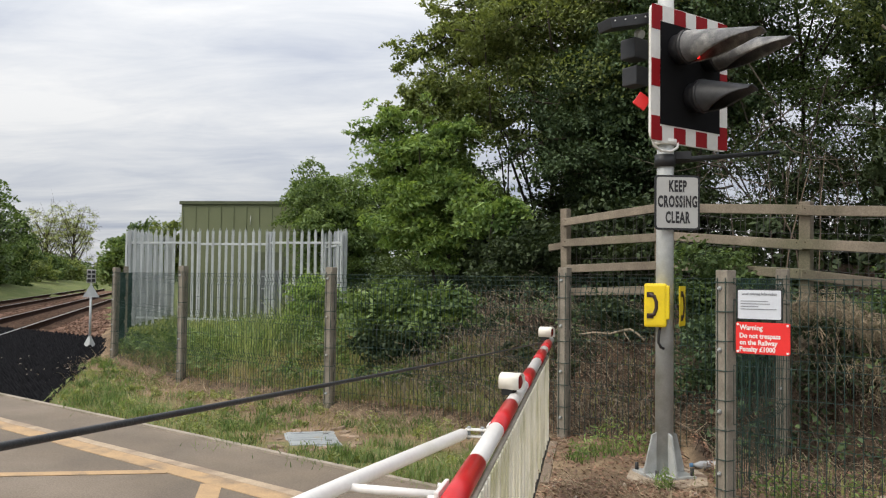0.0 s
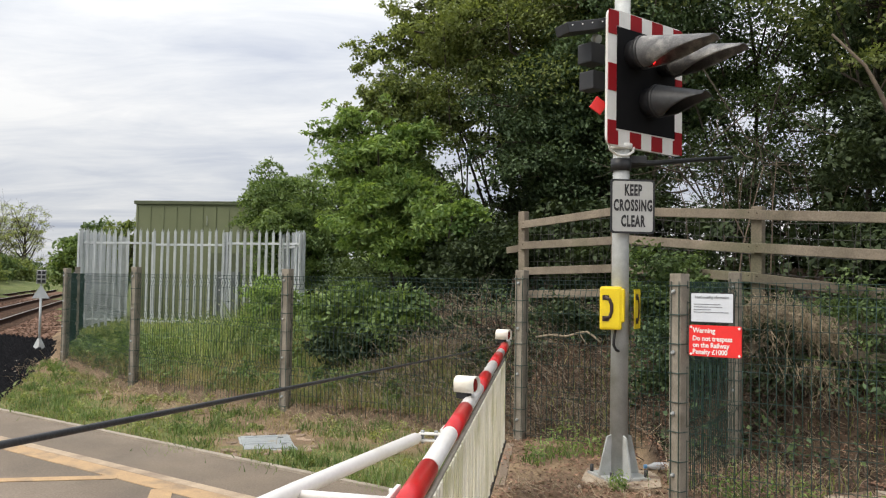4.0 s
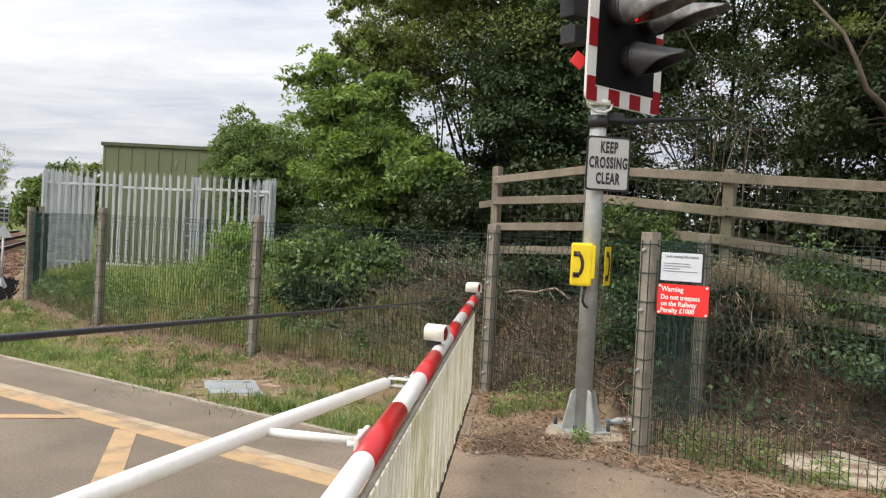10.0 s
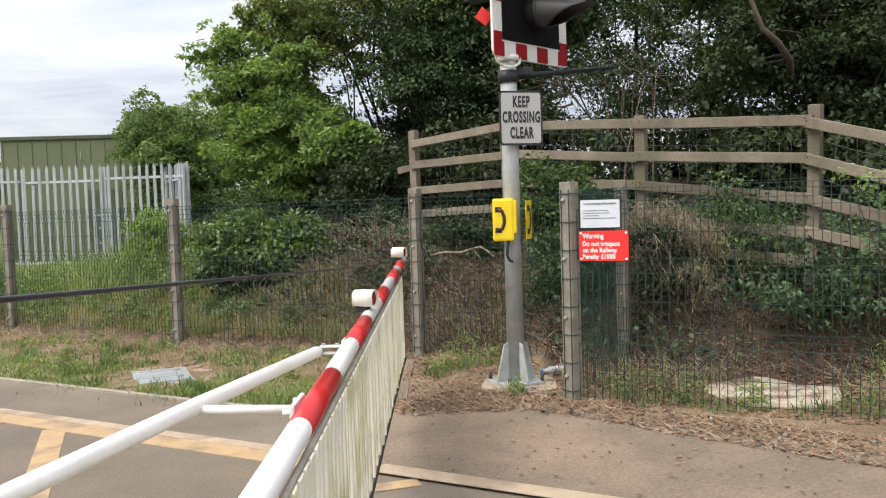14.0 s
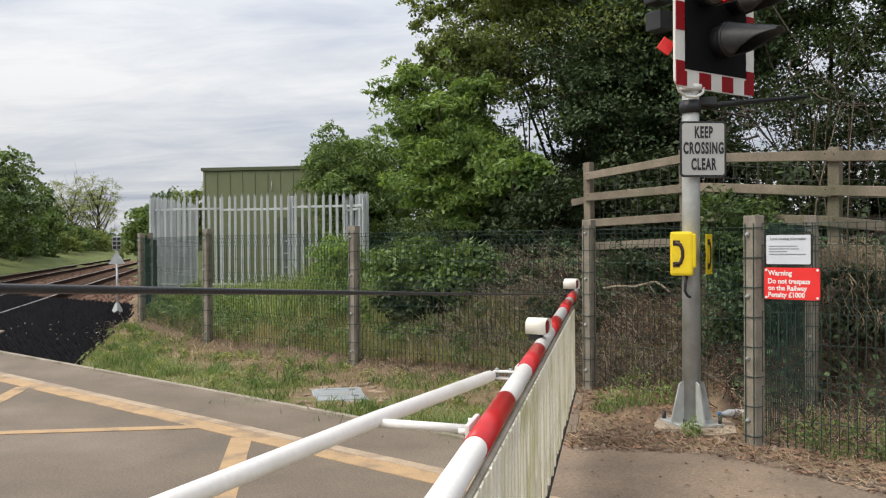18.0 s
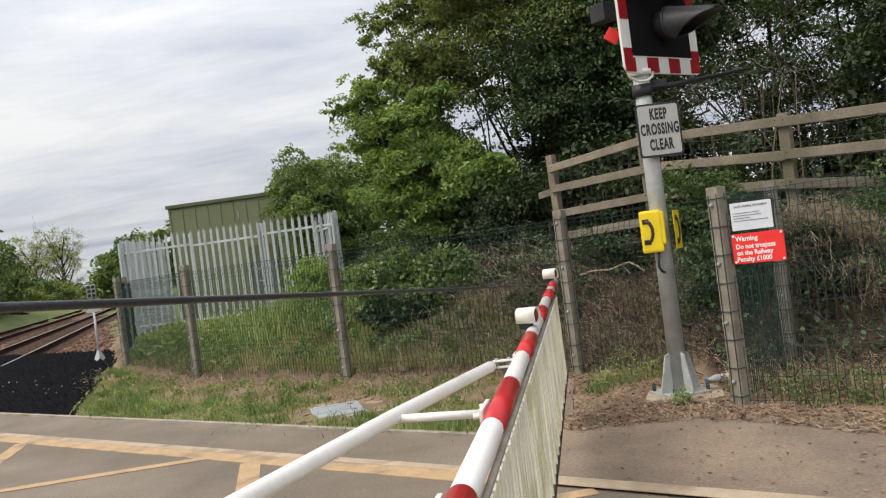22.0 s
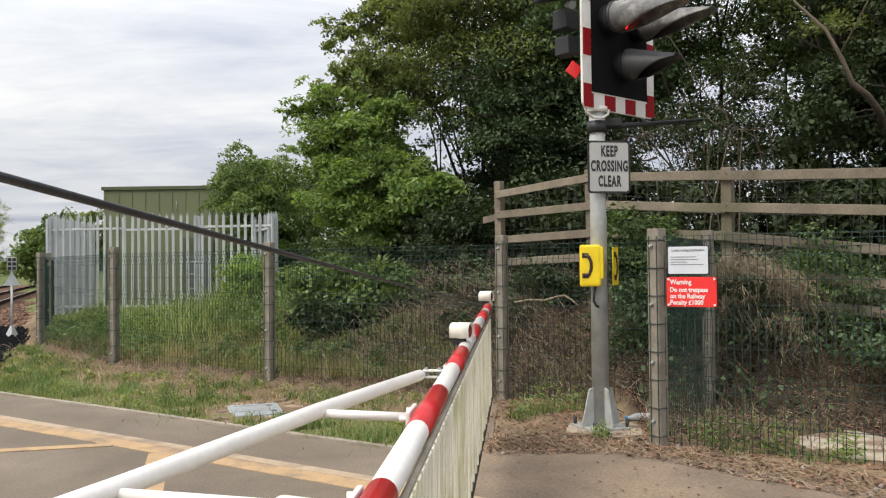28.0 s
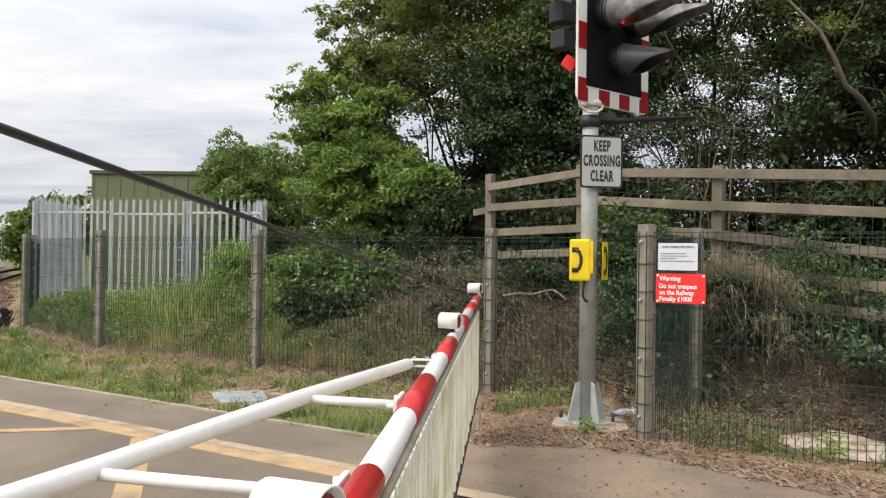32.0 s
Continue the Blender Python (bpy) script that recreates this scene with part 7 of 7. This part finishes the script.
# fallen bleached branch behind the mesh
t = thing("fallen_branch", "bleached fallen branch lying on the bank", "branch")
part("bough", stem([(-0.167, 8.720, 0.878), (-0.023, 8.700, 0.905), (0.150, 8.660, 0.900), (0.262, 8.620, 0.937), (0.346, 8.600, 0.955), (0.414, 8.560, 0.915), (0.482, 8.500, 0.855)], 0.012, 0.011, 7), M_BLEACHED, t)
part("side_twig", stem([(0.279, 8.620, 0.933), (0.315, 8.580, 0.874), (0.351, 8.550, 0.833)], 0.008, 0.004, 5), M_BLEACHED, t)
# a longer dead branch under the bramble bush
t = thing("fallen_branch", "grey fallen branch lying in the grass behind the mesh", "branch")
part("bough", stem([(-2.55, 9.55, 0.33), (-2.1, 9.5, 0.36), (-1.7, 9.45, 0.40), (-1.35, 9.4, 0.50), (-1.2, 9.38, 0.58)], 0.016, 0.007, 6), M_BLEACHED, t)
part("side_twig", stem([(-1.7, 9.45, 0.40), (-1.5, 9.4, 0.42), (-1.3, 9.35, 0.40)], 0.007, 0.003, 5), M_BLEACHED, t)


def insect():
    """A small dark fly that crosses the sky close to the camera."""
    t = thing("flying_insect", "small dark insect flying past close by", "insect")
    bm = bmesh.new()
    bmesh.ops.create_uvsphere(bm, u_segments=10, v_segments=7, radius=1.0, matrix=Matrix.Diagonal((0.0058, 0.0025, 0.0025, 1)))
    part("body", bm, M_BLACK, t)
    bm = bmesh.new()
    bmesh.ops.create_uvsphere(bm, u_segments=8, v_segments=6, radius=0.0018, matrix=Matrix.Translation((0.0064, 0, 0)))
    part("head", bm, M_BLACK, t)
    for side in (-1, 1):
        bm = bmesh.new()
        ring = [bm.verts.new((-0.002 + 0.0045 * math.cos(a) * 0.7 - 0.002, side * (0.0045 + 0.004 * math.sin(a)), 0.0022)) for a in (2 * math.pi * k / 10 for k in range(10))]
        bm.faces.new(ring)
        bmesh.ops.solidify(bm, geom=bm.faces[:], thickness=0.0002)
        part("wing", bm, M_WIRE, t)
    return t


fly = insect()


def bird():
    """A small bird on spread wings, its head towards +x."""
    t = thing("bird", "small dark bird flying off across the sky", "bird")
    k = 0.55
    prof = [(-0.10, 0.008), (-0.06, 0.026), (0.0, 0.036), (0.05, 0.030), (0.075, 0.024), (0.10, 0.022), (0.12, 0.006)]
    part("body", hose([(x * k, 0, 0) for x, _ in prof], [r * k for _, r in prof], 10), M_BLACK, t)
    bm = bmesh.new()
    bm.faces.new([bm.verts.new(Vector(p) * k) for p in ((-0.09, -0.012, 0), (-0.19, -0.035, 0), (-0.19, 0.035, 0), (-0.09, 0.012, 0))])
    bmesh.ops.solidify(bm, geom=bm.faces[:], thickness=0.004)
    part("tail", bm, M_BLACK, t)
    for side in (-1, 1):
        bm = bmesh.new()
        outline = ((0.055, 0.02, 0.01), (0.06, 0.10, 0.035), (0.03, 0.20, 0.05), (-0.04, 0.225, 0.05), (-0.05, 0.11, 0.03), (-0.05, 0.02, 0.01))
        bm.faces.new([bm.verts.new((x * k, side * y * k, z * k)) for x, y, z in outline])
        bmesh.ops.solidify(bm, geom=bm.faces[:], thickness=0.006)
        part("wing", bm, M_BLACK, t)
    return t


songbird = bird()


def motions():
    rest = pose(-0.44, -1.05, 0.956, 0, 0, 40)
    walk(fly, [(0.0, rest), (1.5, rest), (1.9, pose(-0.608, 0.963, 1.59, 0, -32, 18)), (2.0, pose(-0.387, 1.078, 1.758, 0, -34, 18)), (2.1, pose(-0.145, 1.124, 1.906, 0, -32, 14)), (2.6, pose(0.9, 0.4, 2.7, 0, 0, -60)), (3.2, pose(0.2, -1.2, 1.9, 0, 0, -120)), (3.8, rest), (32.0, rest)])
    perch = pose(-28.0, 62.0, float(height(-28.0, 62.0)) + 0.04, 0, 0, -76)
    walk(songbird, [(0.0, perch), (28.2, perch), (28.8, pose(-25.27, 48.47, 6.61, 0, -10, -76)), (29.0, pose(-25.29, 45.81, 7.72, 0, -10, -76)), (29.2, pose(-24.91, 43.34, 8.62, 0, -10, -76)), (29.4, pose(-24.7, 40.74, 9.45, 0, -10, -76)), (29.6, pose(-24.46, 38.13, 10.03, 0, -10, -76)), (29.8, pose(-24.35, 35.4, 10.5, 0, -10, -76)), (30.4, pose(-22.0, 26.0, 12.0, 0, -6, -76)), (31.2, pose(-20.0, 14.0, 11.5, 0, 0, -76)), (32.0, pose(-19.0, 2.0, 11.0, 0, 0, -76))])


motions()
